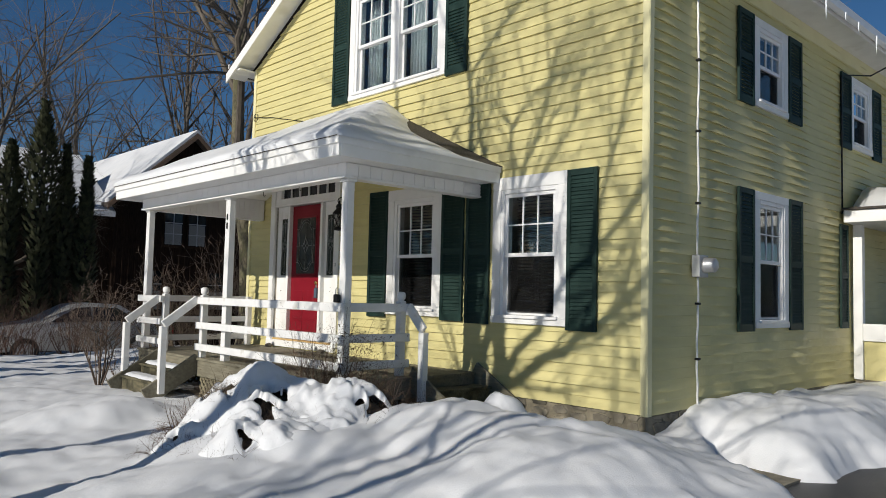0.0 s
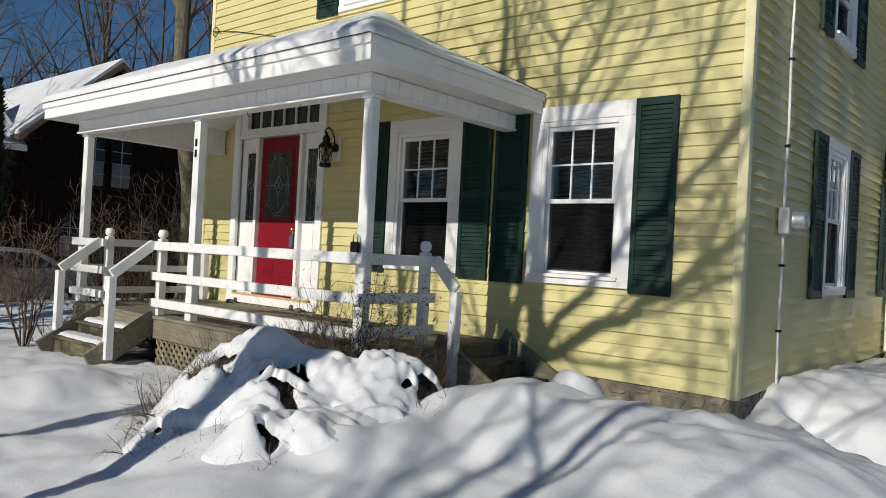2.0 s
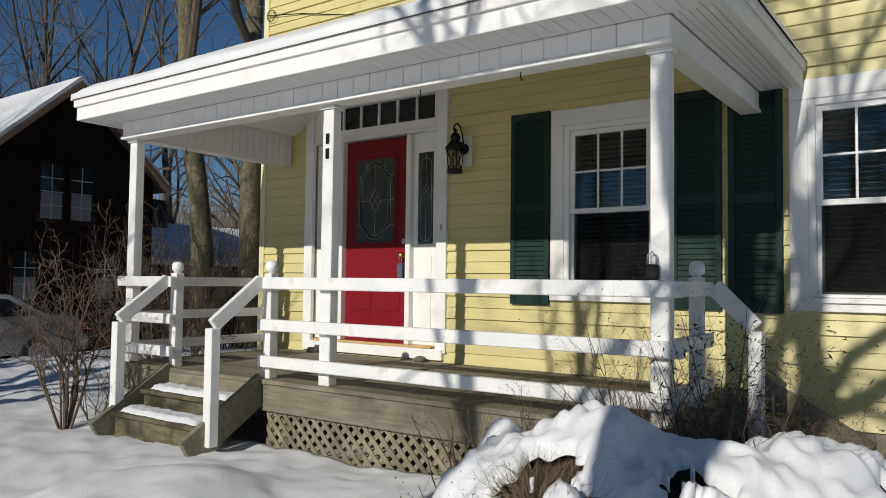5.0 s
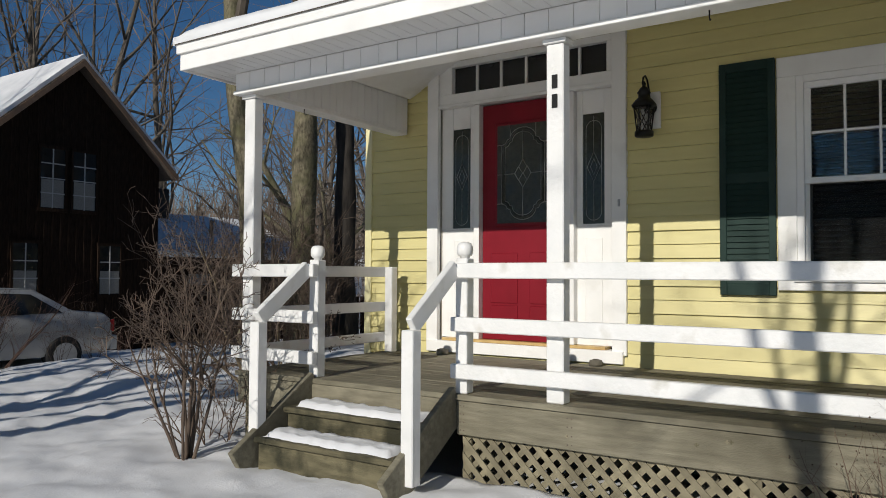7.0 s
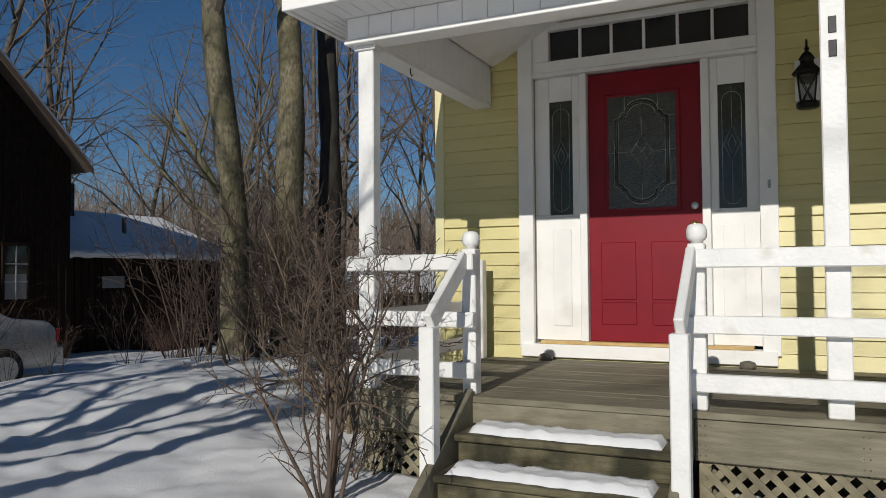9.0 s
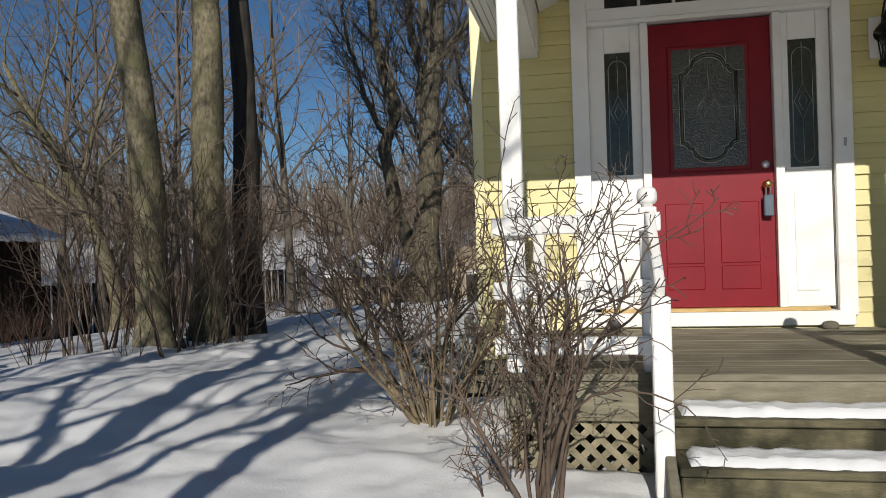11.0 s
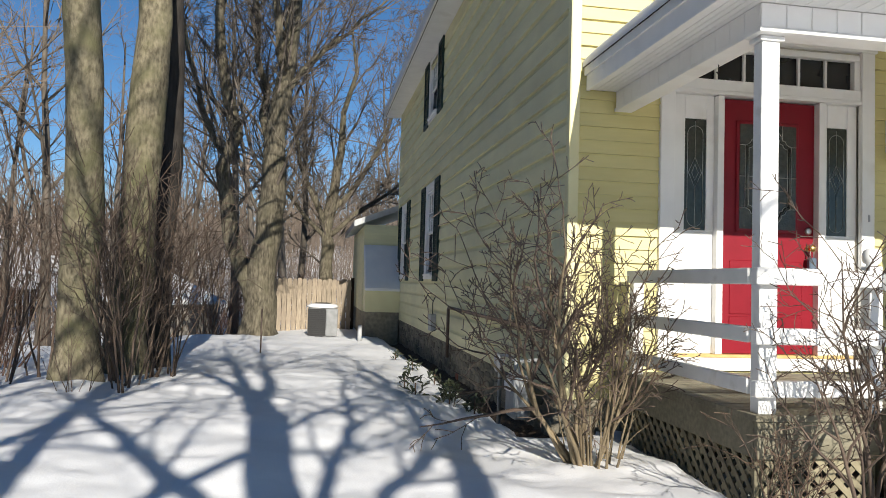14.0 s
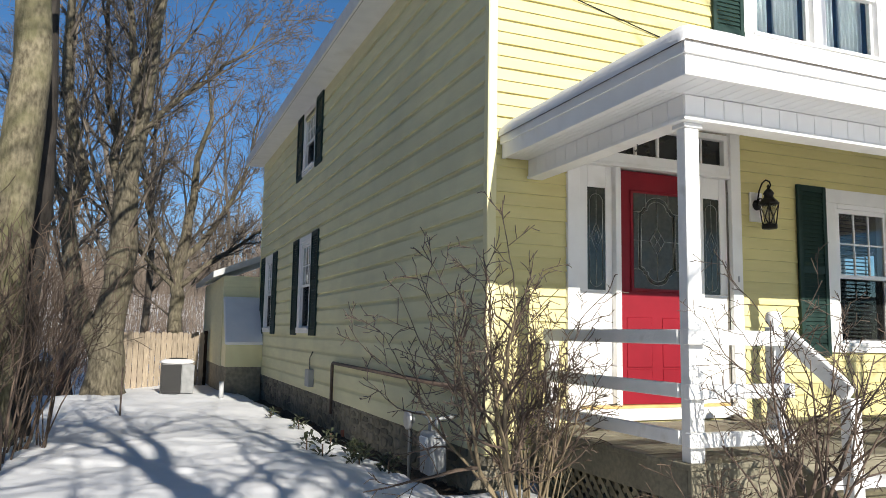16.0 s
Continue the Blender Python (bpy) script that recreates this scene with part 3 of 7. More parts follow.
def window(wall, o, label, head=0.15, side=0.13, units=1, cols=3, mid=0.5):
    u0, u1, z0, z1 = o
    win = thing("window_%d" % (len(WINDOWS) + 1), at(wall, (u0 + u1) / 2, 0, z0), label, "window", "house windows", "structure")
    WINDOWS.append(win)
    wbox("head_casing", win, WHITE, wall, u0 - side, u1 + side, -0.01, 0.042, z1, z1 + head)
    for a, b in ((u0 - side, u0), (u1, u1 + side)):
        wbox("side_casing", win, WHITE, wall, a, b, -0.01, 0.040, z0, z1)
    wbox("sill", win, WHITE, wall, u0 - side, u1 + side, -0.01, 0.052, z0 - 0.075, z0)
    wbox("sill_nose", win, VINYL, wall, u0 - 0.02, u1 + 0.02, -0.01, 0.075, z0 - 0.012, z0 + 0.025)
    for a, b in ((u0, u0 + 0.05), (u1 - 0.05, u1)):
        wbox("jamb", win, VINYL, wall, a, b, -0.12, 0.03, z0 + 0.025, z1, 0.003)
    wbox("head_jamb", win, VINYL, wall, u0 + 0.05, u1 - 0.05, -0.12, 0.03, z1 - 0.05, z1, 0.003)
    gaps = []
    if units == 2:
        c = (u0 + u1) / 2
        wbox("mullion", win, WHITE, wall, c - 0.09, c + 0.09, -0.12, 0.035, z0 + 0.025, z1 - 0.05, 0.004)
        gaps = [(u0 + 0.05, c - 0.09), (c + 0.09, u1 - 0.05)]
    else:
        gaps = [(u0 + 0.05, u1 - 0.05)]
    zm = z0 + 0.025 + (z1 - 0.075 - z0) * mid
    for a, b in gaps:
        sash(win, wall, a, b, z0 + 0.025, zm + 0.02, -0.03, 1, 1, "lower_sash")
        if units == 1:
            wbox("insect_screen", win, SCREEN, wall, a + 0.03, b - 0.03, -0.022, -0.0205, z0 + 0.055, zm - 0.005, 0, "fine dark insect screen")
        sash(win, wall, a, b, zm - 0.02, z1 - 0.05, 0.008, cols, 2, "upper_sash")
    return win, gaps


def blind(wall, u0, u1, z0, z1, part_way=1.0):
    """A slatted blind hanging inside a window."""
    b = thing("window_blind", at(wall, (u0 + u1) / 2, -0.2, z1), "pale horizontal slatted blind hanging inside the window", "blind")
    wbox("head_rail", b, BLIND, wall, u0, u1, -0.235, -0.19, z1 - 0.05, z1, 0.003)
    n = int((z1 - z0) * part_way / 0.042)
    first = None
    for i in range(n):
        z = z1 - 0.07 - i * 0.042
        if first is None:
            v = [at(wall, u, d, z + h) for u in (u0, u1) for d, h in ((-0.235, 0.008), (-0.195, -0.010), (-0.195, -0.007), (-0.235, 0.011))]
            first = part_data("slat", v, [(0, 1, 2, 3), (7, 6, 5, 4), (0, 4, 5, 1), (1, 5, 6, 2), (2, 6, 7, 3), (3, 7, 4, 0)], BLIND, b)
            z_first = z
        else:
            o = first.copy()
            scene.collection.objects.link(o)
            o.location = (0, 0, z - z_first)


def curtain(wall, u0, u1, z0, z1):
    n = 28
    v, f = [], []
    for j, z in enumerate((z0, z1)):
        for i in range(n + 1):
            d = -0.2 + 0.025 * math.sin(i * 1.25 + 0.4 * j)
            v.append(at(wall, u0 + (u1 - u0) * i / n, d, z))
    for i in range(n):
        f.append((i, i + 1, n + 2 + i, n + 1 + i))
    c = part_data("curtain", v, f, CURTAIN, None, "", True)
    c.modifiers.new("cloth", "SOLIDIFY").thickness = 0.003
    tagged(c, "pale blue sheer curtain behind the upstairs window", "curtain")


for i, o in enumerate(OPEN["west"][:3]):
    txt = ("white double-hung window with slatted blind, front wall", "white double-hung window in the sunny front wall beside the corner", "paired white double-hung upstairs windows with sheer curtains")[i]
    win, gaps = window("west", o, txt, units=2 if i == 2 else 1, mid=0.49)
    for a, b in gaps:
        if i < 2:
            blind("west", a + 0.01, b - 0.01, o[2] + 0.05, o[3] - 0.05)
        else:
            curtain("west", a, a + (b - a) * 0.44, o[2] + 0.03, o[3] - 0.04)
            curtain("west", b - (b - a) * 0.44, b, o[2] + 0.03, o[3] - 0.04)
for o in OPEN["south"]:
    window("south", o, "white double-hung window in the shaded side wall", head=0.1, side=0.12)
for o in OPEN["north"]:
    window("north", o, "white double-hung window in the shady side wall", head=0.1, side=0.12)


# ---- shutters ----
def shutter(w, h):
    s = thing("shutter", (0, 0, 0), "dark green louvred wooden shutter beside a window", "shutter", "house shutters")
    for a in (-w / 2, w / 2 - 0.05):
        pbox("stile", s, GREEN, (a, -0.032, 0), (a + 0.05, 0, h), 0.003)
    cuts = [(0, 0.09), (h * 0.5 - 0.04, h * 0.5 + 0.04), (h - 0.07, h)]
    for a, b in cuts:
        pbox("rail", s, GREEN, (-w / 2 + 0.05, -0.030, a), (w / 2 - 0.05, -0.002, b), 0.003)
    first, z_first = None, 0
    for (_, a), (b, _) in zip(cuts, cuts[1:]):
        n = int((b - a) / 0.042)
        for i in range(n):
            z = a + (b - a) * (i + 0.5) / n
            if first is None:
                x0, x1 = -w / 2 + 0.05, w / 2 - 0.05
                v = [(x, y, z + q) for x in (x0, x1) for y, q in ((-0.027, -0.022), (-0.021, -0.024), (-0.005, 0.020), (-0.011, 0.022))]
                first = part_data("slat", v, [(0, 1, 2, 3), (7, 6, 5, 4), (0, 4, 5, 1), (1, 5, 6, 2), (2, 6, 7, 3), (3, 7, 4, 0)][::1], GREEN, s)
                z_first = z
            else:
                o = first.copy()
                scene.collection.objects.link(o)
                o.location = (0, 0, z - z_first)
    return s


TURN_OF = {"west": -90, "south": 0, "north": 180}
kinds = {}
for wall, u, z, w, h in (("west", 8.43, 1.215, 0.40, 1.77), ("west", 6.905, 1.215, 0.40, 1.77), ("west", 6.455, 1.20, 0.40, 1.77), ("west", 4.885, 1.185, 0.40, 1.77),
                         ("west", 9.475, 4.43, 0.40, 1.77), ("west", 6.915, 4.41, 0.40, 1.77),
                         ("south", 8.89, 3.96, 0.42, 1.16), ("south", 10.37, 3.96, 0.42, 1.16), ("south", 12.29, 3.92, 0.42, 1.16), ("south", 13.70, 3.92, 0.42, 1.16),
                         ("south", 8.89, 1.19, 0.42, 1.73), ("south", 10.37, 1.19, 0.42, 1.73), ("south", 12.16, 1.19, 0.30, 1.55),
                         ("north", 13.46, 4.22, 0.50, 1.24), ("north", 15.09, 4.22, 0.50, 1.24), ("north", 13.46, 1.31, 0.50, 1.77), ("north", 15.09, 1.31, 0.50, 1.77),
                         ("north", 17.41, 1.31, 0.50, 1.77), ("north", 19.04, 1.31, 0.50, 1.77)):
    m = Matrix.Translation(at(wall, u, 0.026, z)) @ pose(0, 0, 0, 0, 0, TURN_OF[wall])
    if (w, h) not in kinds:
        kinds[(w, h)] = shutter(w, h)
        kinds[(w, h)].matrix_basis = m
    else:
        copy_thing(kinds[(w, h)], m)

# ---- corner boards, foundation, eaves ----
for name, wall, u0, u1 in (("trim", "west", S - 0.03, S + 0.05), ("trim", "west", N - 0.05, N + 0.03)):
    t = tagged(wbox(name, None, TRIM_Y, wall, u0, u1, 0.0, 0.034, Z0 - 0.01, EAVE, 0.004), "pale yellow corner board of the house", "corner trim", kind="structure")
for wall, u0, u1 in (("south", W - 0.034, W + 0.05), ("north", W - 0.034, W + 0.05), ("north", BACK - 0.1, BACK + 0.03)):
    tagged(wbox("trim", None, TRIM_Y, wall, u0 + 0.003, u1, 0.0, 0.036, Z0 - 0.01, EAVE, 0.004), "pale yellow corner board of the house", "corner trim", kind="structure")

found = thing("foundation", (W, MID, 0), "low mortared fieldstone foundation under the siding", "foundation", kind="structure")
bm = bmesh.new()
cube(bm, (W - 0.006, S - 0.006, -0.7), (W + 0.3, N + 0.006, Z0 - 0.002))
cube(bm, (W + 0.31, S - 0.006, -0.7), (BACK, S + 0.3, Z0 - 0.002))
cube(bm, (W + 0.31, N - 0.3, -0.7), (BACK, N + 0.006, Z0 - 0.002))
part("mortar", bm, MORTAR, found)


# ---- main roof ----
OV, RAKE = 0.42, 0.34
roof = thing("roof", (W, MID, EAVE), "snow-edged gable roof with white soffits, fascia and gutter", "roof", kind="structure")
top = EAVE + (N - S) / 2 * PITCH
x0, x1 = W - RAKE, BACK + RAKE


def slab(y0, za, y1, zb, thick, xa, xb):
    bm = bmesh.new()
    v = [bm.verts.new((x, y, z + t)) for x in (xa, xb) for y, z, t in ((y0, za, 0), (y1, zb, 0), (y1, zb, thick), (y0, za, thick))]
    for f in ((0, 1, 2, 3), (7, 6, 5, 4), (0, 4, 5, 1), (1, 5, 6, 2), (2, 6, 7, 3), (3, 7, 4, 0)):
        bm.faces.new([v[i] for i in f])
    bmesh.ops.recalc_face_normals(bm, faces=bm.faces)
    return bm


zo = EAVE - OV * PITCH
part("roof_deck", slab(S - OV, zo + 0.16, MID, top + 0.16, 0.08, x0 - 0.02, x1), SHINGLE, roof, "dark shingles")
part("roof_deck", slab(N + OV, zo + 0.16, MID, top + 0.16, 0.08, x0 - 0.02, x1), SHINGLE, roof, "dark shingles")
part("roof_snow", slab(S - OV + 0.04, zo + 0.262, MID - 0.02, top + 0.256, 0.13, x0 + 0.03, x1 - 0.1), SNOW, roof, "layer of old snow")
part("roof_snow", slab(N + OV - 0.5, zo + 0.25 + 0.28, MID + 0.02, top + 0.252, 0.10, x0 + 0.25, x1 - 0.1), SNOW, roof, "layer of old snow")
for s, y in ((-1, S), (1, N)):
    a, b = (y, y + s * OV)
    pbox("soffit", roof, WHITE, (x0, a + s * 0.003, EAVE - 0.06), (x1, b, EAVE - 0.03), 0.003)
    pbox("fascia", roof, WHITE, (x0 + 0.002, b, EAVE - 0.10), (x1, b + s * 0.03, EAVE + 0.12), 0.004)
    pbox("frieze", roof, TRIM_Y, (W + 0.1, y + s * 0.002, EAVE - 0.26), (BACK, y + s * 0.03, EAVE - 0.062), 0.003)
    # rake boards and their soffit on the front gable
    part("rake_soffit", slab(b, zo + 0.10, MID, top + 0.10, 0.03, x0, W - 0.002), WHITE, roof)
    part("rake_board", slab(b + s * 0.03, zo + 0.02 - 0.017, MID, top + 0.02, 0.17, x0 - 0.035, x0 - 0.004), WHITE, roof)
# gutter with icicles over the drive side
bm = bmesh.new()
gy0 = S - OV - 0.035
prof = [(0, 0.10), (0, 0.0), (-0.05, -0.03), (-0.10, 0.0), (-0.11, 0.10), (-0.10, 0.10), (-0.09, 0.01), (-0.05, -0.02), (-0.01, 0.01), (-0.01, 0.10)]
va = [bm.verts.new((x0, gy0 + p, EAVE - 0.05 + q)) for p, q in prof]
vb = [bm.verts.new((x1, gy0 + p, EAVE - 0.05 + q)) for p, q in prof]
for i in range(len(prof)):
    j = (i + 1) % len(prof)
    bm.faces.new((va[i], va[j], vb[j], vb[i]))
part("gutter", bm, VINYL, roof, "white gutter")
rng = random.Random(5)
for i in range(16):
    x = W + 0.2 + i * 0.72 + rng.uniform(-0.25, 0.25)
    bm = bmesh.new()
    L = rng.uniform(0.08, 0.42)
    lathe(bm, (x, gy0 - 0.10, EAVE - 0.04), [(0.014, 0), (0.011, -L * 0.4), (0.006, -L * 0.75), (0.001, -L)], 7)
    tagged(part("icicle", bm, ICE, None, smooth=True), "clear icicle hanging from the white gutter", "icicle", "icicles along the gutter")

# ---- porch deck ----
DZ, DX, DY0, DY1 = 0.615, 4.70, 6.42, 11.74
deck = thing("porch_deck", (5.7, 9.0, 0.0), "weathered grey wooden porch deck with diagonal lattice skirt", "porch deck")
n = 14
step = (W - 0.05 - (DX - 0.02)) / n
for i in range(n):
    a = DX - 0.02 + i * step
    pbox("deck_board", deck, DECKWOODX, (a, DY0 - 0.02, DZ - 0.035), (a + step - 0.003, DY1 + 0.02, DZ - (0.002 if i % 3 else 0)), 0.003)
for a, b, z0, z1 in ((DY0, 9.74, DZ - 0.25, DZ - 0.038), (10.97, DY1, DZ - 0.245, DZ - 0.038)):
    pbox("skirt_board", deck, DECKWOODX, (DX - 0.002, a, z0), (DX + 0.036, b, z1), 0.004)
pbox("skirt_board", deck, DECKWOODX, (DX + 0.04, DY1 - 0.04, DZ - 0.245), (W - 0.05, DY1, DZ - 0.038), 0.004)
pbox("skirt_board", deck, DECKWOODX, (DX + 0.04, DY0, DZ - 0.245), (W - 0.05, DY0 + 0.04, DZ - 0.038), 0.004)
rng = random.Random(77)
for i in range(9):
    y, z = rng.uniform(6.6, 9.6), rng.uniform(DZ - 0.22, DZ - 0.07)
    bm = bmesh.new()
    cube(bm, (DX - 0.004, y - 0.012, z - 0.010), (DX + 0.01, y + 0.012, z + 0.010))
    bmesh.ops.bevel(bm, geom=[e for e in bm.edges if abs(e.verts[0].co.x - e.verts[1].co.x) > 0.005], offset=0.008, segments=2, affect="EDGES")
    part("knot", bm, MOSSY if i % 2 else LATTICE, deck, "dark knot in the board")
for y in (6.46, 8.98, 9.7):
    for k in range(4):
        for dy in (-0.012, 0.014):
            bm = bmesh.new()
            lathe(bm, (0, 0, 0), [(0.0045, 0), (0.004, 0.002), (0.001, 0.003)], 6)
            bmesh.ops.rotate(bm, verts=bm.verts, cent=(0, 0, 0), matrix=Matrix.Rotation(-1.5708, 3, "Y"))
            bmesh.ops.translate(bm, verts=bm.verts, vec=(DX - 0.003, y + dy, DZ - 0.22 + k * 0.05))
            part("nail", bm, PIPE, deck)
for x in (4.85, 5.7, 6.5):
    for y in (6.6, 8.2, 9.6, 11.5):
        pbox("pier", deck, DECKWOOD, (x, y, -0.2), (x + 0.1, y + 0.1, DZ - 0.25), 0.004)
for y in (6.9, 7.6, 8.3, 9.0, 9.7, 10.4, 11.1):
    pbox("joist", deck, DECKWOOD, (DX + 0.05, y, DZ - 0.22), (W - 0.06, y + 0.04, DZ - 0.037), 0)


def clip_strip(u, s, w, u0, u1, z0, z1):
    """The slanting strip that starts at u on the sill, cut to a panel; four corners."""
    out = []
    for e in (u - w / 2, u + w / 2):
        zs = [z0, z1]
        pts = []
        for z in zs:
            pts.append((e + s * (z - z0), z))
        (a, za), (b, zb) = pts
        lo, hi = (a, za), (b, zb)
        def cut(p, q, bound):
            t = (bound - p[0]) / (q[0] - p[0])
            return (bound, p[1] + t * (q[1] - p[1]))
        if max(a, b) <= u0 or min(a, b) >= u1:
            return None
        if lo[0] < u0:
            lo = cut(lo, hi, u0)
        if lo[0] > u1:
            lo = cut(lo, hi, u1)
        if hi[0] < u0:
            hi = cut(lo, hi, u0)
        if hi[0] > u1:
            hi = cut(lo, hi, u1)
        out.append((lo, hi))
    return out


def lattice(parent, place, u0, u1, z0, z1):
    """place(u, d, z) gives the spot; two layers of crossing strips."""
    gap, w = 0.105, 0.05
    for s, d in ((1, 0.0), (-1, 0.009)):
        u = u0 - (z1 - z0)
        while u < u1 + (z1 - z0):
            q = clip_strip(u, s, w, u0, u1, z0, z1)
            u += gap
            if not q:
                continue
            (a, b), (c, e) = q
            ring = [a, c, e, b]
            v = [place(p[0], dd, p[1]) for dd in (d, d + 0.008) for p in ring]
            part_data("lattice_strip", v, [(0, 1, 2, 3), (7, 6, 5, 4), (0, 4, 5, 1), (1, 5, 6, 2), (2, 6, 7, 3), (3, 7, 4, 0)], LATTICE, parent)


ZB, ZT = 0.06, DZ - 0.20
lattice(deck, lambda u, d, z: (DX + 0.038 + d, u, z), DY0 + 0.02, 9.72, ZB, ZT)
lattice(deck, lambda u, d, z: (DX + 0.038 + d, u, z), 10.98, DY1 - 0.05, ZB, ZT)
lattice(deck, lambda u, d, z: (u, DY1 - 0.042 - d, z), DX + 0.06, W - 0.1, ZB - 0.03, ZT)
for y in (DY0 + 0.02, 8.0, 9.70, 10.99, DY1 - 0.05):
    pbox("lattice_post", deck, LATTICE, (DX + 0.058, y - 0.03, 0.0), (DX + 0.085, y + 0.03, ZT), 0.003)

# ---- porch steps ----
def steps(name, base, label, boards, stringers):
    st = thing(name, base, label, "steps", "porch steps")
    for nm, lo, hi, m in boards:
        pbox(nm, st, m, lo, hi, 0.006)
    for a, b, w, h in stringers:
        pbar("stringer", st, DECKWOODX, a, b, w, h, bev=0.006)
    return st


front = steps("porch_steps", (4.3, 10.36, 0.1), "mossy wooden front steps with snow on the treads", [
    ("tread", (4.12, 9.80, 0.27), (4.45, 10.93, 0.305), MOSSY), ("riser", (4.155, 9.81, 0.05), (4.185, 10.92, 0.268), MOSSY),
    ("tread", (4.38, 9.80, 0.425), (4.70, 10.93, 0.46), MOSSY), ("riser", (4.415, 9.81, 0.307), (4.445, 10.92, 0.423), MOSSY),
    ("riser", (4.675, 9.77, 0.462), (4.697, 10.96, DZ - 0.037), DECKWOOD)],
    [((4.02, 9.765, 0.12), (4.74, 9.765, 0.56), 0.045, 0.24), ((4.02, 10.965, 0.12), (4.74, 10.965, 0.56), 0.045, 0.24)])
for x, z in ((4.27, 0.306), (4.54, 0.461)):
    bm = bmesh.new()
    nu, nv = 40, 8
    g = [[bm.verts.new((x + (i / nv - 0.5) * 0.22, 9.86 + j / nu * 1.02, z + (0.0 if i in (0, nv) or j in (0, nu) else 0.035 + 0.014 * noise.noise(Vector((i * 0.5, j * 0.35, z * 9)))))) for i in range(nv + 1)] for j in range(nu + 1)]
    for j in range(nu):
        for i in range(nv):
            bm.faces.new((g[j][i], g[j][i + 1], g[j + 1][i + 1], g[j + 1][i]))
    for v in bm.verts:
        v.co.x += 0.03 * noise.noise(Vector((v.co.y * 5, z, 2 + v.co.x))) + 0.015 * noise.noise(Vector((v.co.y * 19, z, v.co.x * 9)))
    tagged(part("snow_strip", bm, SNOW, None, smooth=True), "thin strip of snow lying on a porch step", "snow", "snow on the steps")

steps("porch_steps", (6.2, 6.1, 0.1), "dark mossy wooden side steps against the house", [
    ("tread", (5.68, 6.12, 0.44), (6.66, 6.41, 0.475), MOSSY), ("riser", (5.70, 6.15, 0.27), (6.64, 6.18, 0.438), MOSSY),
    ("tread", (5.68, 5.84, 0.27), (6.66, 6.16, 0.305), MOSSY), ("riser", (5.70, 5.87, 0.06), (6.64, 5.90, 0.268), MOSSY)],
    [((6.69, 5.72, 0.20), (6.69, 6.46, 0.62), 0.04, 0.26), ((5.66, 5.72, 0.20), (5.66, 6.46, 0.62), 0.04, 0.26)])


# ---- porch roof ----
FX, FY0, FY1, FZ0, FZ1 = 4.34, 6.11, 12.03, 2.90, 3.08
HIP = 2.40
RY0, RY1, RZ = FY0 + HIP + 0.03, FY1 - HIP - 0.03, 4.27
proof = thing("porch_roof", (5.7, 9.0, 2.7), "low hipped porch roof with white fascia and beam, snow covered", "porch roof")
bm = bmesh.new()
e = 0.03
ring = [(W - 0.01, FY0 - e, FZ1 + 0.012), (FX - e, FY0 - e, FZ1 + 0.012), (FX - e, FY1 + e, FZ1 + 0.012), (W - 0.01, FY1 + e, FZ1 + 0.012)]
low = [bm.verts.new(p) for p in ring]
up = [bm.verts.new((p[0], p[1], p[2] + 0.01)) for p in ring]
r0, r1 = bm.verts.new((W - 0.01, RY0, RZ)), bm.verts.new((W - 0.01, RY1, RZ))
for f in ((low[0], low[1], up[1], up[0]), (low[1], low[2], up[2], up[1]), (low[2], low[3], up[3], up[2]),
          (up[0], up[1], r0), (up[1], up[2], r1, r0), (up[2], up[3], r1)):
    bm.faces.new(f)
part("shingles", bm, SHINGLE, proof, "dark asphalt shingles at the roof edges")
pbox("fascia", proof, WHITE, (FX, FY0, FZ0), (FX + 0.03, FY1, FZ1), 0.004)
pbox("drip_edge", proof, WHITE, (FX - 0.022, FY0 - 0.02, FZ1 - 0.055), (FX - 0.002, FY1 + 0.02, FZ1 + 0.018), 0.003)
for y, s in ((FY0, -1), (FY1, 1)):
    pbox("fascia", proof, WHITE, (FX + 0.031, y, FZ0), (W - 0.03, y - s * 0.03, FZ1 - 0.002), 0.004)
    pbox("drip_edge", proof, WHITE, (FX, y + s * 0.002, FZ1 - 0.055), (W - 0.03, y + s * 0.020, FZ1 + 0.016), 0.003)
# soffit boards under the overhang and the porch ceiling
k = 0
for a, b, c, d in ((FX + 0.032, FX + 0.32, FY0 + 0.032, FY1 - 0.032),):
    m = 60
    for i in range(m):
        u = c + (d - c) * i / m
        pbox("soffit_board", proof, VINYL, (a, u, FZ0 + 0.012), (b, u + (d - c) / m - 0.004, FZ0 + 0.022), 0)
for c, d in ((FY0 + 0.032, FY0 + 0.31), (FY1 - 0.31, FY1 - 0.032)):
    for i in range(6):
        u = c + (d - c) * i / 6
        pbox("soffit_board", proof, VINYL, (FX + 0.325, u, FZ0 + 0.012), (W - 0.03, u + (d - c) / 6 - 0.005, FZ0 + 0.022), 0)
BX, BY0, BY1, BZ0, BZ1 = 4.66, 6.42, 11.77, 2.745, 2.97
bm = bmesh.new()
q0, q1 = BX + 0.1, W - 0.005
tilt = (RZ - FZ1 - 0.04) / HIP
ze, zc_ = 3.10, RZ - 0.12
ca = [bm.verts.new(p) for p in ((q1, FY0 + q0 - FX, ze), (q0, FY0 + q0 - FX, ze), (q0, FY1 - q0 + FX, ze), (q1, FY1 - q0 + FX, ze), (q1, FY0 + q1 - FX, zc_), (q1, FY1 - q1 + FX, zc_))]
for q in ((0, 4, 1), (1, 4, 5, 2), (2, 5, 3)):
    bm.faces.new([ca[i] for i in q])
part("porch_ceiling", bm, WHITE, proof)
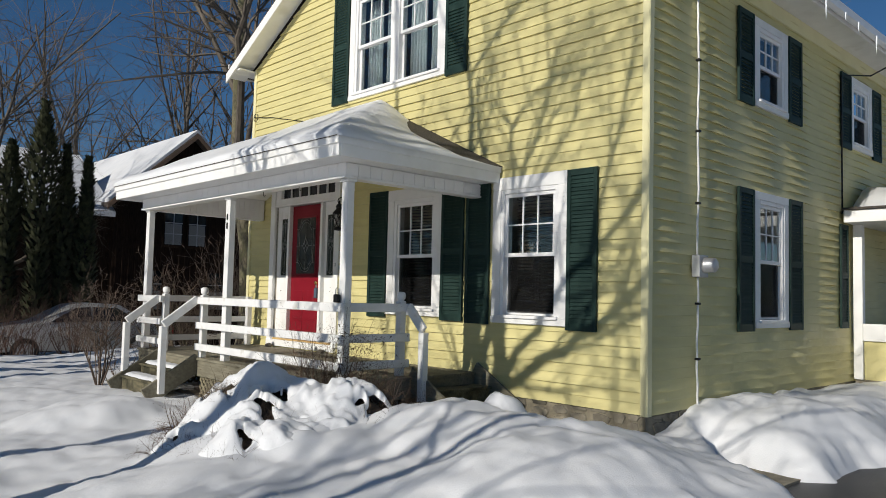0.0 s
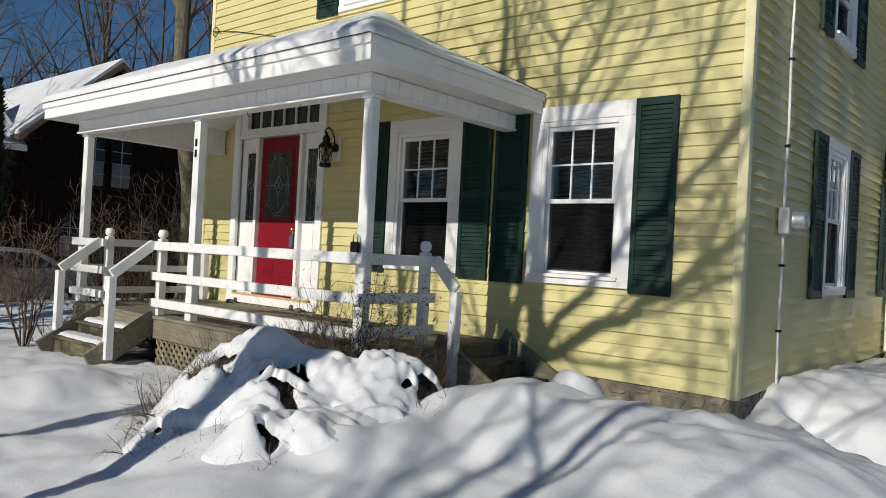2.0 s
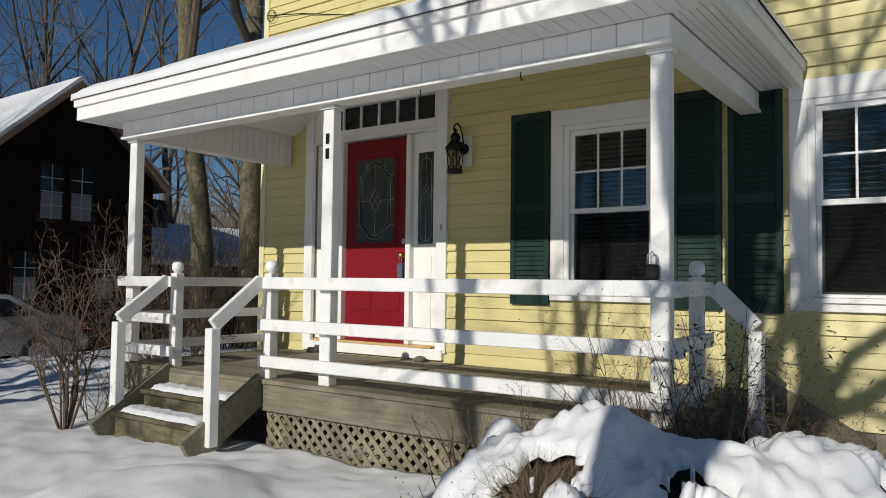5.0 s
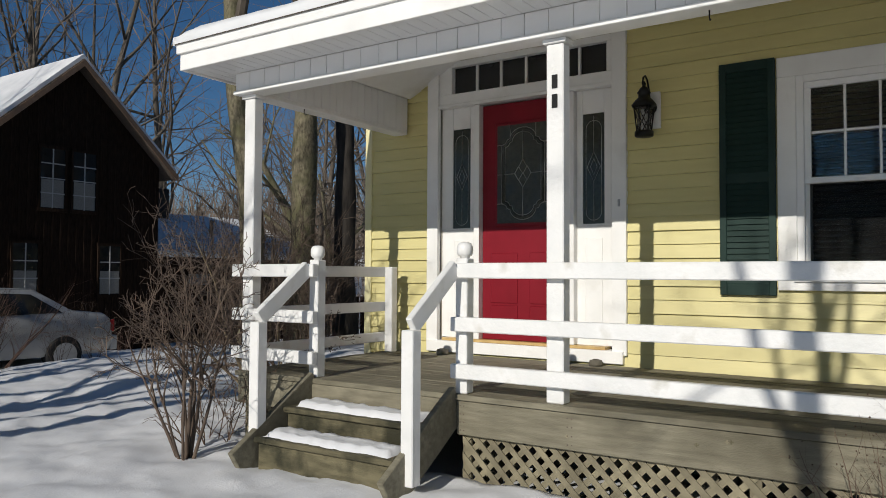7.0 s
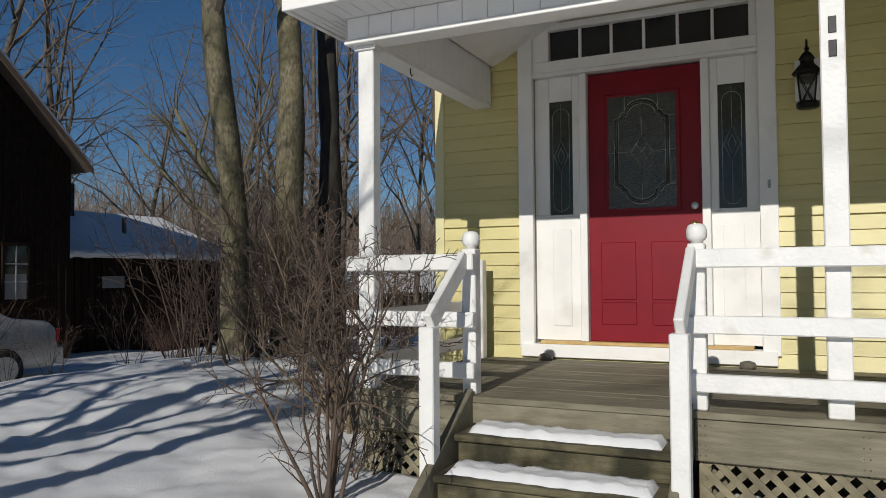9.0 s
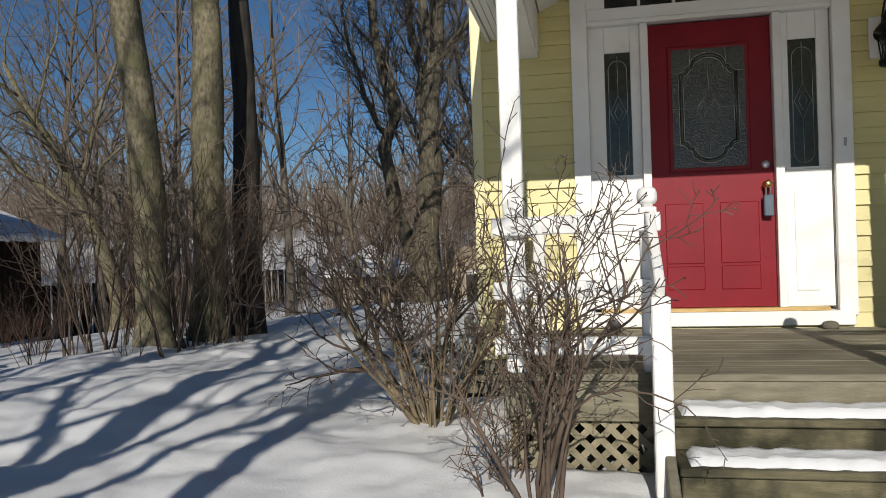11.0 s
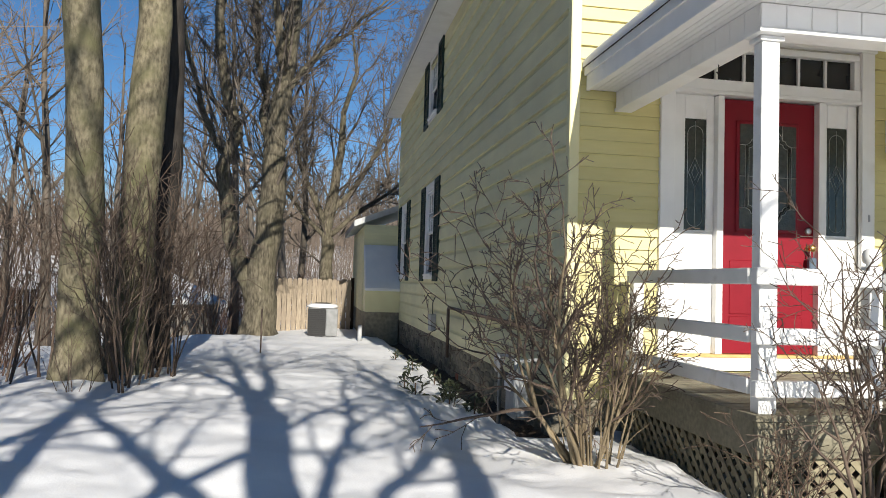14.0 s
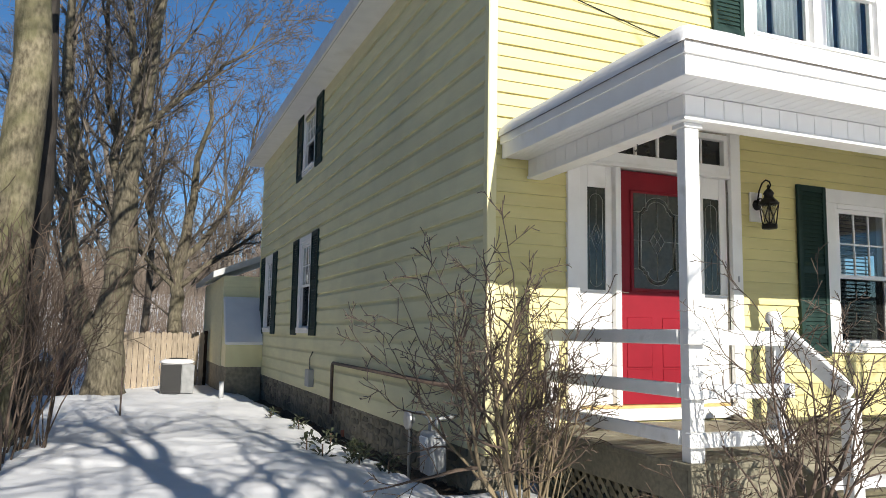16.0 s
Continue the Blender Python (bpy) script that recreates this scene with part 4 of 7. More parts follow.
pbox("beam", proof, WHITE, (BX + 0.012, BY0 + 0.012, BZ0 + 0.02), (BX + 0.14, BY1 - 0.012, 3.12), 0.004)
for y0, y1 in ((BY0 + 0.012, BY0 + 0.138), (BY1 - 0.138, BY1 - 0.012)):
    pbox("beam", proof, WHITE, (BX + 0.142, y0, BZ0 + 0.02), (W - 0.03, y1, 3.12), 0.004)
m = 34
for i in range(m):
    u = BY0 + (BY1 - BY0) * i / m
    pbox("beam_panel", proof, VINYL, (BX, u + 0.0015, BZ0 + 0.03), (BX + 0.011, u + (BY1 - BY0) / m - 0.0015, FZ0 + 0.010), 0.003)
m = 13
for y, s in ((BY0, -1), (BY1, 1)):
    for i in range(m):
        u = BX + 0.012 + (W - 0.04 - BX) * i / m
        pbox("beam_panel", proof, VINYL, (u + 0.0015, y, BZ0 + 0.03), (u + (W - 0.04 - BX) / m - 0.0015, y - s * 0.011, FZ0 + 0.009), 0.003)
    for i in range(20):
        u = BX + 0.145 + (W - 0.04 - BX - 0.145) * i / 20
        pbox("beam_panel", proof, VINYL, (u + 0.0015, y - s * 0.139, BZ0 + 0.032), (u + (W - 0.185 - BX) / 20 - 0.0015, y - s * 0.149, 3.10), 0.003)
pbox("beam_trim", proof, WHITE, (BX - 0.014, BY0 - 0.014, BZ0), (BX + 0.145, BY1 + 0.014, BZ0 + 0.028), 0.004)
for y0, y1 in ((BY0 - 0.014, BY0 + 0.14), (BY1 - 0.14, BY1 + 0.014)):
    pbox("beam_trim", proof, WHITE, (BX + 0.146, y0, BZ0), (W - 0.03, y1, BZ0 + 0.027), 0.004)


def roof_z(x, y):
    s = (RZ - FZ1 - 0.04) / HIP
    return FZ1 + 0.04 + s * max(0, min(x - FX, y - FY0, FY1 - y))


# snow on the porch roof, thinner and torn at the wall end
xs = [FX - 0.05] + lines([(FX - 0.045, W - 0.03, 0.07)])
ys = [FY0 - 0.035] + lines([(FY0 - 0.03, FY1 + 0.03, 0.07)]) + [FY1 + 0.035]
v, f = [], []
def snow_on_roof(x, y):
    edge = min(x - FX + 0.05, (y - FY0 + 0.03) * 1.0, (FY1 + 0.03 - y) * 1.5)
    t = 0.085 + 0.03 * fbm(x, y, 1.1, 6.0)
    right = float(smooth_step(0.1, 1.0, (x - FX) - (y - FY0)))
    t -= right * (0.055 + 0.09 * float(smooth_step(5.6, 6.6, x)) - 0.05 * noise.noise(Vector((x * 1.1, y * 1.1, 3))))
    return t * min(1, max(0.12, edge / 0.10)) ** 0.5
for y in ys:
    for x in xs:
        rim_ = x == xs[0] or y in (ys[0], ys[-1])
        v.append((x + (0.03 if rim_ and x == xs[0] else 0), y, FZ1 + 0.01 + 0.478 * max(0, min(x - FX, 2.4)) * (x != xs[0]) if rim_ and x == xs[0] else (roof_z(x, y) - 0.03 if rim_ else roof_z(max(x, FX - 0.03), y) + snow_on_roof(x, y))))
nxs = len(xs)
f = [(j * nxs + i, j * nxs + i + 1, (j + 1) * nxs + i + 1, (j + 1) * nxs + i) for j in range(len(ys) - 1) for i in range(nxs - 1)]
tagged(part_data("roof_snow", v, f, SNOW, None, smooth=True), "soft layer of snow lying on the porch roof", "snow")


# ---- porch posts and railings ----
def porch_post(y, label, zb=DZ):
    p = thing("porch_post", (4.76, y, zb), label, "post", "porch posts")
    pbox("shaft", p, RAILWHITE, (4.715, y - 0.055, zb), (4.805, y + 0.055, BZ0 - 0.03), 0.006)
    pbox("cap", p, RAILWHITE, (4.70, y - 0.075, BZ0 - 0.03), (4.82, y + 0.075, BZ0 - 0.001), 0.004)
    return p


porch_post(11.67, "worn white porch post at the deck's far corner")
p2 = porch_post(9.08, "worn white porch post with two dark number marks")
porch_post(6.50, "worn white porch post beside dried plants")
for z in (2.49, 2.375):
    pbox("number_plate_bar", p2, IRON, (4.708, 9.062, z - 0.04), (4.7145, 9.098, z + 0.04), 0.002, "black bar")


def ball_post(parent, x, y, z0, z1, w=0.085):
    bm = bmesh.new()
    cube(bm, (x - w / 2, y - w / 2, z0), (x + w / 2, y + w / 2, z1))
    bmesh.ops.bevel(bm, geom=bm.edges[:], offset=0.006, segments=1, affect="EDGES")
    part("post", bm, RAILWHITE, parent)
    bm = bmesh.new()
    lathe(bm, (x, y, z1), [(0.03, 0), (0.03, 0.012), (0.042, 0.018), (0.05, 0.03), (0.052, 0.05), (0.05, 0.076), (0.042, 0.094), (0.026, 0.102), (0.006, 0.104)], 16)
    part("finial", bm, RAILWHITE, parent, "white ball finial", True)


RAILS = ((0.715, 0.805), (1.005, 1.095), (1.335, 1.43))
rail = thing("railing", (4.75, 8.1, DZ), "white three-board porch railing with ball-topped post", "railing", "porch railings")
for z0, z1 in RAILS:
    pbox("rail", rail, RAILWHITE, (4.655, 6.36, z0), (4.710, 9.765, z1), 0.006)
ball_post(rail, 4.755, 9.72, DZ + 0.001, 1.46)
rail = thing("railing", (4.75, 11.3, DZ), "short white railing between corner post and steps", "railing", "porch railings")
for z0, z1 in RAILS:
    pbox("rail", rail, RAILWHITE, (4.655, 10.93, z0), (4.71, 11.78, z1), 0.006)
ball_post(rail, 4.765, 10.985, DZ + 0.001, 1.46)
rail = thing("railing", (5.7, 11.69, DZ), "white side railing along the deck end, shaded", "railing", "porch railings")
for z0, z1 in RAILS:
    pbox("rail", rail, RAILWHITE, (4.81, 11.70, z0), (6.50, 11.742, z1), 0.006)
pbox("post", rail, RAILWHITE, (6.46, 11.61, DZ + 0.001), (6.545, 11.698, 1.43), 0.006)
rail = thing("railing", (5.3, 6.48, DZ), "white side railing with ball-topped end post", "railing", "porch railings")
for z0, z1 in RAILS:
    pbox("rail", rail, RAILWHITE, (4.72, 6.47, z0), (5.66, 6.51, z1), 0.006)
ball_post(rail, 5.59, 6.56, DZ + 0.001, 1.46)


def handrail(a, b, foot, label):
    h = thing("handrail", (b[0], b[1], foot), label, "handrail", "step handrails")
    pbox("post", h, RAILWHITE, (b[0] - 0.042, b[1] - 0.042, foot), (b[0] + 0.042, b[1] + 0.042, b[2] - 0.02), 0.006)
    pbar("rail", h, RAILWHITE, a, b, 0.045, 0.11, bev=0.006)
    return h


handrail((4.66, 9.735, 1.40), (4.205, 9.735, 1.06), 0.16, "sloping white handrail of the front steps")
handrail((4.66, 10.985, 1.40), (4.205, 10.985, 1.06), 0.16, "sloping white handrail of the front steps")
handrail((5.62, 6.46, 1.40), (5.62, 6.20, 1.14), 0.16, "sloping white handrail of the side steps")

# ---- front door ----
door = thing("door_1", (W, 10.35, 0.7), "red front door with leaded oval glass, sidelights and transom", "door", kind="structure")


def dbox(name, parent, m, y0, y1, d0, d1, z0, z1, bev=0.004, label=""):
    return wbox(name, parent, m, "west", y0, y1, d0, d1, z0, z1, bev, label)


dbox("casing", door, WHITE, 11.25, 11.375, -0.02, 0.05, 0.70, 3.42)
dbox("casing", door, WHITE, 9.375, 9.50, -0.02, 0.05, 0.70, 3.42)
dbox("head_casing", door, WHITE, 9.35, 11.40, -0.02, 0.055, 3.421, 3.53)
dbox("transom_bar", door, WHITE, 9.50, 11.25, -0.10, 0.03, 2.99, 3.085)
dbox("transom_bar", door, WHITE, 9.50, 11.25, -0.10, 0.045, 2.955, 2.988)
dbox("transom_head", door, WHITE, 9.50, 11.25, -0.10, 0.02, 3.345, 3.40)
for a, b in ((9.50, 9.555), (11.11, 11.25)):
    dbox("transom_side", door, WHITE, a, b, -0.10, 0.02, 3.086, 3.344)
dbox("sill", door, WHITE, 9.40, 11.36, -0.10, 0.07, 0.63, 0.735)
dbox("threshold", door, THRESH, 9.56, 11.2, -0.09, 0.045, 0.736, 0.762, 0.004, "brass-coloured door threshold")
dbox("transom_pane", door, DARKGLASS, 9.555, 11.11, -0.05, -0.04, 3.086, 3.344, 0, "dark transom glass")
for i in range(1, 6):
    y = 9.555 + 1.555 * i / 6
    dbox("muntin", door, WHITE, y - 0.011, y + 0.011, -0.039, -0.008, 3.087, 3.343, 0.003)
for y in (9.875, 10.825):
    dbox("mullion", door, WHITE, y - 0.03, y + 0.03, -0.10, 0.035, 0.763, 2.95)
leaf = dbox("leaf", door, RED, 9.908, 10.792, -0.075, -0.03, 0.765, 2.94, 0.004, "red panelled door leaf")
dbox("glass_frame", leaf, RED, 10.065, 10.655, -0.029, -0.016, 1.80, 2.76, 0.006)
dbox("door_glass", leaf, FROST, 10.095, 10.625, -0.0155, -0.011, 1.83, 2.73, 0, "obscure leaded glass")
for y0, y1 in ((10.02, 10.30), (10.42, 10.70)):
    for z0, z1 in ((0.90, 1.08), (1.10, 1.56)):
        bm = bmesh.new()
        cube(bm, at("west", y0, -0.032, z0), at("west", y1, -0.0245, z1))
        bmesh.ops.bevel(bm, geom=bm.edges[:], offset=0.0055, segments=1, affect="EDGES")
        part("raised_panel", bm, RED, leaf)


def caming(parent, pts, r=0.004, m=LEAD, name="caming"):
    return tube(name, parent, m, [at("west", y, -0.008, z) for y, z in pts], r, 5)


def arc(cy, cz, ry, rz, a0, a1, n=10):
    return [(cy + ry * math.cos(radians(a0 + (a1 - a0) * i / n)), cz + rz * math.sin(radians(a0 + (a1 - a0) * i / n))) for i in range(n + 1)]


cy, cz = 10.36, 2.28
outline = [(cy - 0.20, cz - 0.26), (cy - 0.20, cz + 0.26)] + arc(cy - 0.20, cz + 0.30, 0.05, 0.04, 270, 360, 4) + arc(cy, cz + 0.31, 0.12, 0.09, 180, 0, 10) + arc(cy + 0.20, cz + 0.30, 0.05, 0.04, 180, 270, 4) + [(cy + 0.20, cz - 0.26)] + arc(cy + 0.20, cz - 0.30, 0.05, 0.04, 90, 180, 4) + arc(cy, cz - 0.31, 0.12, 0.09, 0, -180, 10) + arc(cy - 0.20, cz - 0.30, 0.05, 0.04, 0, 90, 4)
caming(leaf, outline + outline[:1], 0.011, BEVELGLASS, "bevelled_band")
caming(leaf, [((y - cy) * 1.08 + cy, (z - cz) * 1.05 + cz) for y, z in outline + outline[:1]], 0.0035)
caming(leaf, [((y - cy) * 0.91 + cy, (z - cz) * 0.95 + cz) for y, z in outline + outline[:1]], 0.0035)
for s in (0.10, 0.05):
    for oy, oz in (((0, 0),) if s == 0.10 else ((0, 0.06), (0, -0.06), (0.045, 0), (-0.045, 0))):
        caming(leaf, [(cy + oy, cz + oz + s * 1.3), (cy + oy + s * 0.8, cz + oz), (cy + oy, cz + oz - s * 1.3), (cy + oy - s * 0.8, cz + oz), (cy + oy, cz + oz + s * 1.3)], 0.0035)
caming(leaf, [(cy, cz + 0.13), (cy, cz + 0.40)])
caming(leaf, [(cy, cz - 0.13), (cy, cz - 0.40)])
for s in (-1, 1):
    caming(leaf, [(cy + s * 0.08, cz), (cy + s * 0.265, cz)])
    caming(leaf, [(cy + s * 0.13, cz + 0.32), (cy + s * 0.13, cz + 0.45)])
    caming(leaf, [(cy + s * 0.2, cz + 0.27), (cy + s * 0.265, cz + 0.27)])
    caming(leaf, [(cy + s * 0.2, cz - 0.27), (cy + s * 0.265, cz - 0.27)])
for c, a, b in ((11.025, 10.856, 11.249), (9.69, 9.501, 9.844)):
    light = dbox("sidelight", door, WHITE, a, b, -0.085, -0.03, 1.785, 1.80, 0, "white sidelight with leaded glass")
    dbox("sidelight_panel", light, WHITE, a, b, -0.08, -0.035, 0.763, 1.784, 0.003)
    dbox("raised_panel", light, WHITE, c - 0.08, c + 0.08, -0.034, -0.026, 0.88, 1.68, 0.006)
    dbox("sidelight_stile", light, WHITE, a, c - 0.098, -0.08, -0.025, 1.801, 2.954, 0.003)
    dbox("sidelight_stile", light, WHITE, c + 0.098, b, -0.08, -0.025, 1.801, 2.954, 0.003)
    dbox("sidelight_rail", light, WHITE, c - 0.097, c + 0.097, -0.08, -0.026, 2.75, 2.954, 0.003)
    dbox("sidelight_glass", light, BEVELGLASS, c - 0.097, c + 0.097, -0.045, -0.035, 1.801, 2.749, 0, "dark leaded glass")
    for q in ([(c, 1.82), (c, 2.16)], [(c, 2.42), (c, 2.73)], [(c, 2.42), (c + 0.06, 2.29), (c, 2.16), (c - 0.06, 2.29), (c, 2.42)], [(c, 2.36), (c + 0.03, 2.29), (c, 2.22), (c - 0.03, 2.29), (c, 2.36)],
              [(c - 0.07, 1.9), (c - 0.07, 2.62)] + arc(c, 2.62, 0.07, 0.07, 180, 0, 8) + [(c + 0.07, 1.9)] + arc(c, 1.9, 0.07, 0.07, 0, -180, 8)):
        tube("caming", light, LEAD, [at("west", y, -0.033, z) for y, z in q], 0.003, 5)
bm = bmesh.new()
lathe(bm, (0, 0, 0), [(0.03, 0), (0.03, 0.012), (0.012, 0.016), (0.012, 0.04), (0.028, 0.05), (0.033, 0.065), (0.026, 0.082), (0.006, 0.088)], 14)
bmesh.ops.transform(bm, matrix=Matrix.Translation(at("west", 9.965, -0.03, 1.68)) @ pose(0, 0, 0, 0, -90, 0), verts=bm.verts)
knob = part("door_knob", bm, BRASS, leaf, "brass door knob", True)
bm = bmesh.new()
lathe(bm, (0, 0, 0), [(0.03, 0), (0.03, 0.014), (0.022, 0.02)], 14)
bmesh.ops.transform(bm, matrix=Matrix.Translation(at("west", 9.965, -0.03, 1.83)) @ pose(0, 0, 0, 0, -90, 0), verts=bm.verts)
part("deadbolt", bm, STEEL, leaf, "steel deadbolt", True)
lb = thing("lockbox", at("west", 9.965, 0.02, 1.45), "blue-grey realtor lockbox hanging from the door knob", "lockbox")
dbox("box", lb, LOCKBOX, 9.93, 10.00, 0.01, 0.05, 1.44, 1.60, 0.008)
tube("shackle", lb, STEEL, [at("west", 9.95, 0.03, 1.60), at("west", 9.95, 0.03, 1.67), at("west", 9.965, 0.03, 1.69), at("west", 9.98, 0.03, 1.67), at("west", 9.98, 0.03, 1.60)], 0.006, 6)
tagged(dbox("doorbell", None, GREYBOX, 9.425, 9.445, 0.051, 0.06, 1.93, 1.99, 0.003), "small grey doorbell button on the casing", "doorbell")
for y in (11.12, 9.6):
    bm = bmesh.new()
    lathe(bm, (6.60, y, DZ), [(0.055, 0), (0.06, 0.02), (0.05, 0.045), (0.02, 0.055)], 12)
    tagged(part("step_light", bm, STONE, None, smooth=True), "small dark round fitting on the deck by the door", "deck fitting", "deck fittings")

# boards of the three seen walls
siding(wall_west, "west", lambda z: S + 0.05 if z < EAVE - 0.02 else S + (z - EAVE) / PITCH, lambda z: N - 0.05 if z < EAVE - 0.02 else N - (z - EAVE) / PITCH, Z0, Z0 + 0.1115 * 63, 0.1115, W_CUT)
siding(wall_south, "south", lambda z: W + 0.05, lambda z: BACK, Z0, EAVE - 0.06, 0.1115, S_CUT)
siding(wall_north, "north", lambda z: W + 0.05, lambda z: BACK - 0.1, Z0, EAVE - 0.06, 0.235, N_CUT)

# ---- wall lantern ----
lan = thing("wall_lantern", at("west", 9.17, 0.3, 2.48), "black iron carriage lantern on a white wall block", "lantern")
dbox("mount_block", lan, WHITE, 9.09, 9.25, 0.015, 0.04, 2.55, 2.85, 0.005, "white mounting block")
bm = bmesh.new()
lathe(bm, (0, 0, 0), [(0.055, 0), (0.055, 0.012), (0.035, 0.03), (0.015, 0.035)], 12)
bmesh.ops.transform(bm, matrix=Matrix.Translation(at("west", 9.17, 0.04, 2.72)) @ pose(0, 0, 0, 0, -90, 0), verts=bm.verts)
part("back_plate", bm, IRON, lan, "", True)
hook = [(0.05, 2.74), (0.08, 2.86), (0.12, 2.93), (0.17, 2.955), (0.215, 2.93), (0.23, 2.89), (0.21, 2.865)]
tube("arm", lan, IRON, [at("west", 9.17, d, z) for d, z in hook], 0.008, 8)
tube("scroll", lan, IRON, [at("west", 9.17, 0.05, 2.70)] + [at("west", 9.17, 0.09 + 0.03 * math.cos(a * 0.6), 2.75 + 0.03 * math.sin(a * 0.6)) for a in range(9)], 0.006, 6)
lx, ly = W - 0.2, 9.17
bm = bmesh.new()
lathe(bm, (lx, ly, 2.70), [(0.095, 0), (0.10, 0.012), (0.07, 0.05), (0.045, 0.075), (0.045, 0.10), (0.055, 0.11), (0.03, 0.15), (0.012, 0.165), (0.018, 0.185), (0.004, 0.205)], 12)
part("hood", bm, IRON, lan, "", True)
bm = bmesh.new()
lathe(bm, (lx, ly, 2.47), [(0.02, -0.015), (0.068, -0.01), (0.075, 0.0), (0.075, 0.03), (0.066, 0.036)], 12)
part("base", bm, IRON, lan, "", True)
for i in range(4):
    a = math.pi / 4 + i * math.pi / 2
    p0, p1 = (lx + 0.06 * math.cos(a), ly + 0.06 * math.sin(a), 2.49), (lx + 0.088 * math.cos(a), ly + 0.088 * math.sin(a), 2.705)
    tube("frame_bar", lan, IRON, [p0, p1], 0.006, 6)
    b = a + math.pi / 2
    q0, q1 = (lx + 0.06 * math.cos(b), ly + 0.06 * math.sin(b), 2.49), (lx + 0.088 * math.cos(b), ly + 0.088 * math.sin(b), 2.705)
    tube("cross_bar", lan, IRON, [p0, q1], 0.0045, 5)
    tube("cross_bar", lan, IRON, [q0, p1], 0.0045, 5)
bm = bmesh.new()
lathe(bm, (lx, ly, 2.50), [(0.045, 0), (0.068, 0.2)], 12)
g = part("glass", bm, LAMPGLASS, lan, "grey seeded lantern glass", True)
g.visible_shadow = False


# ---- bare trees and shrubs ----
def turned(d, angle, spin):
    ref = Vector((0, 0, 1)) if abs(d.z) < 0.9 else Vector((1, 0, 0))
    s = d.cross(ref).normalized()
    u = s.cross(d).normalized()
    return (d * math.cos(angle) + (s * math.cos(spin) + u * math.sin(spin)) * math.sin(angle)).normalized()


def branch(rng, p, d, length, r, level, spec, out):
    """Grows one limb and, from it, its side shoots. spec: per level (shoots, angle, length, wobble, lift, pieces)."""
    shoots, angle, ratio, wob, lift, pieces = spec[level][:6]
    path = [(p.copy(), r)]
    dirs = [d.copy()]
    tip = 0.18 if level == 0 else 0.3
    for i in range(pieces):
        d = (d + Vector((rng.gauss(0, wob), rng.gauss(0, wob), rng.gauss(0, wob) + lift))).normalized()
        p = p + d * (length / pieces)
        path.append((p.copy(), r * (1 - (1 - tip) * (i + 1) / pieces)))
        dirs.append(d.copy())
    out.setdefault(level, []).append(path)
    if level + 1 >= len(spec):
        return
    start = spec[level][6] if len(spec[level]) > 6 else 0.2
    spin = rng.uniform(0, 6.28)
    for k in range(shoots):
        t = start + (1 - start) * (k + rng.uniform(0.2, 0.9)) / shoots
        i = min(int(t * pieces), pieces - 1)
        f = t * pieces - i
        q = path[i][0].lerp(path[i + 1][0], f)
        rr = path[i][1] * (1 - f) + path[i + 1][1] * f
        spin += 2.4 + rng.uniform(-0.6, 0.6)
        nd = turned(dirs[i], radians(angle) * rng.uniform(0.7, 1.25), spin)
        branch(rng, q, nd, length * ratio * (1.1 - 0.5 * t) * rng.uniform(0.7, 1.25), min(rr * 0.58, r * 0.45), level + 1, spec, out)


def tree_parts(name, seed, height, radius, spec, base, lean, label, category, bark, twig, sides=(10, 6, 4, 3, 3), group="", flare=True, extra=(), knots=0.0, bend=((0, 0, 0), (1, 0, 0)), upper=False):
    rng = random.Random(seed)
    out = {}
    b = Vector(base)
    branch(rng, Vector((0, 0, -0.25)), Vector((lean[0], lean[1], 1)).normalized(), height, radius, 0, spec, out)
    for (zz,), way, length, rad in extra:
        branch(rng, Vector((lean[0] * zz, lean[1] * zz, zz)), Vector(way).normalized(), length, rad, 1, spec, out)
    def bent(q):
        z = [k[0] for k in bend]
        return (b.x + q[0] + float(np.interp(q[2], z, [k[1] for k in bend])), b.y + q[1] + float(np.interp(q[2], z, [k[2] for k in bend])), b.z + q[2])
    t = thing(name, base, label, category, group)
    if flare:
        for path in out[0]:
            p, r = path[0]
            path.insert(1, (p + (path[1][0] - p) * 0.75, r * 1.06))
            path.insert(1, (p + (path[2][0] - p) * 0.38, r * 1.28))
            path[0] = (p, r * 1.75)
    v, f = [], []
    tube_data(out[0], sides[0], v, f)
    if not upper:
        tube_data(out.get(1, []), sides[1], v, f)
    if knots:
        # uneven, swelling trunks
        v = [tuple(Vector(q) + noise.noise_vector(Vector((q[0] * 3.1, q[1] * 3.1, q[2] * 1.3 + seed))) * knots) for q in v]
    part_data("trunk", [bent(q) for q in v], f, bark, t, "", True)
    v, f = [], []
    for lev in sorted(out):
        if lev >= 2 or lev == 1 and upper:
            tube_data(out[lev], sides[min(lev, len(sides) - 1)], v, f)
    part_data("crown", [bent(q) for q in v], f, twig, t, "bare crown of fine twigs")
    return t


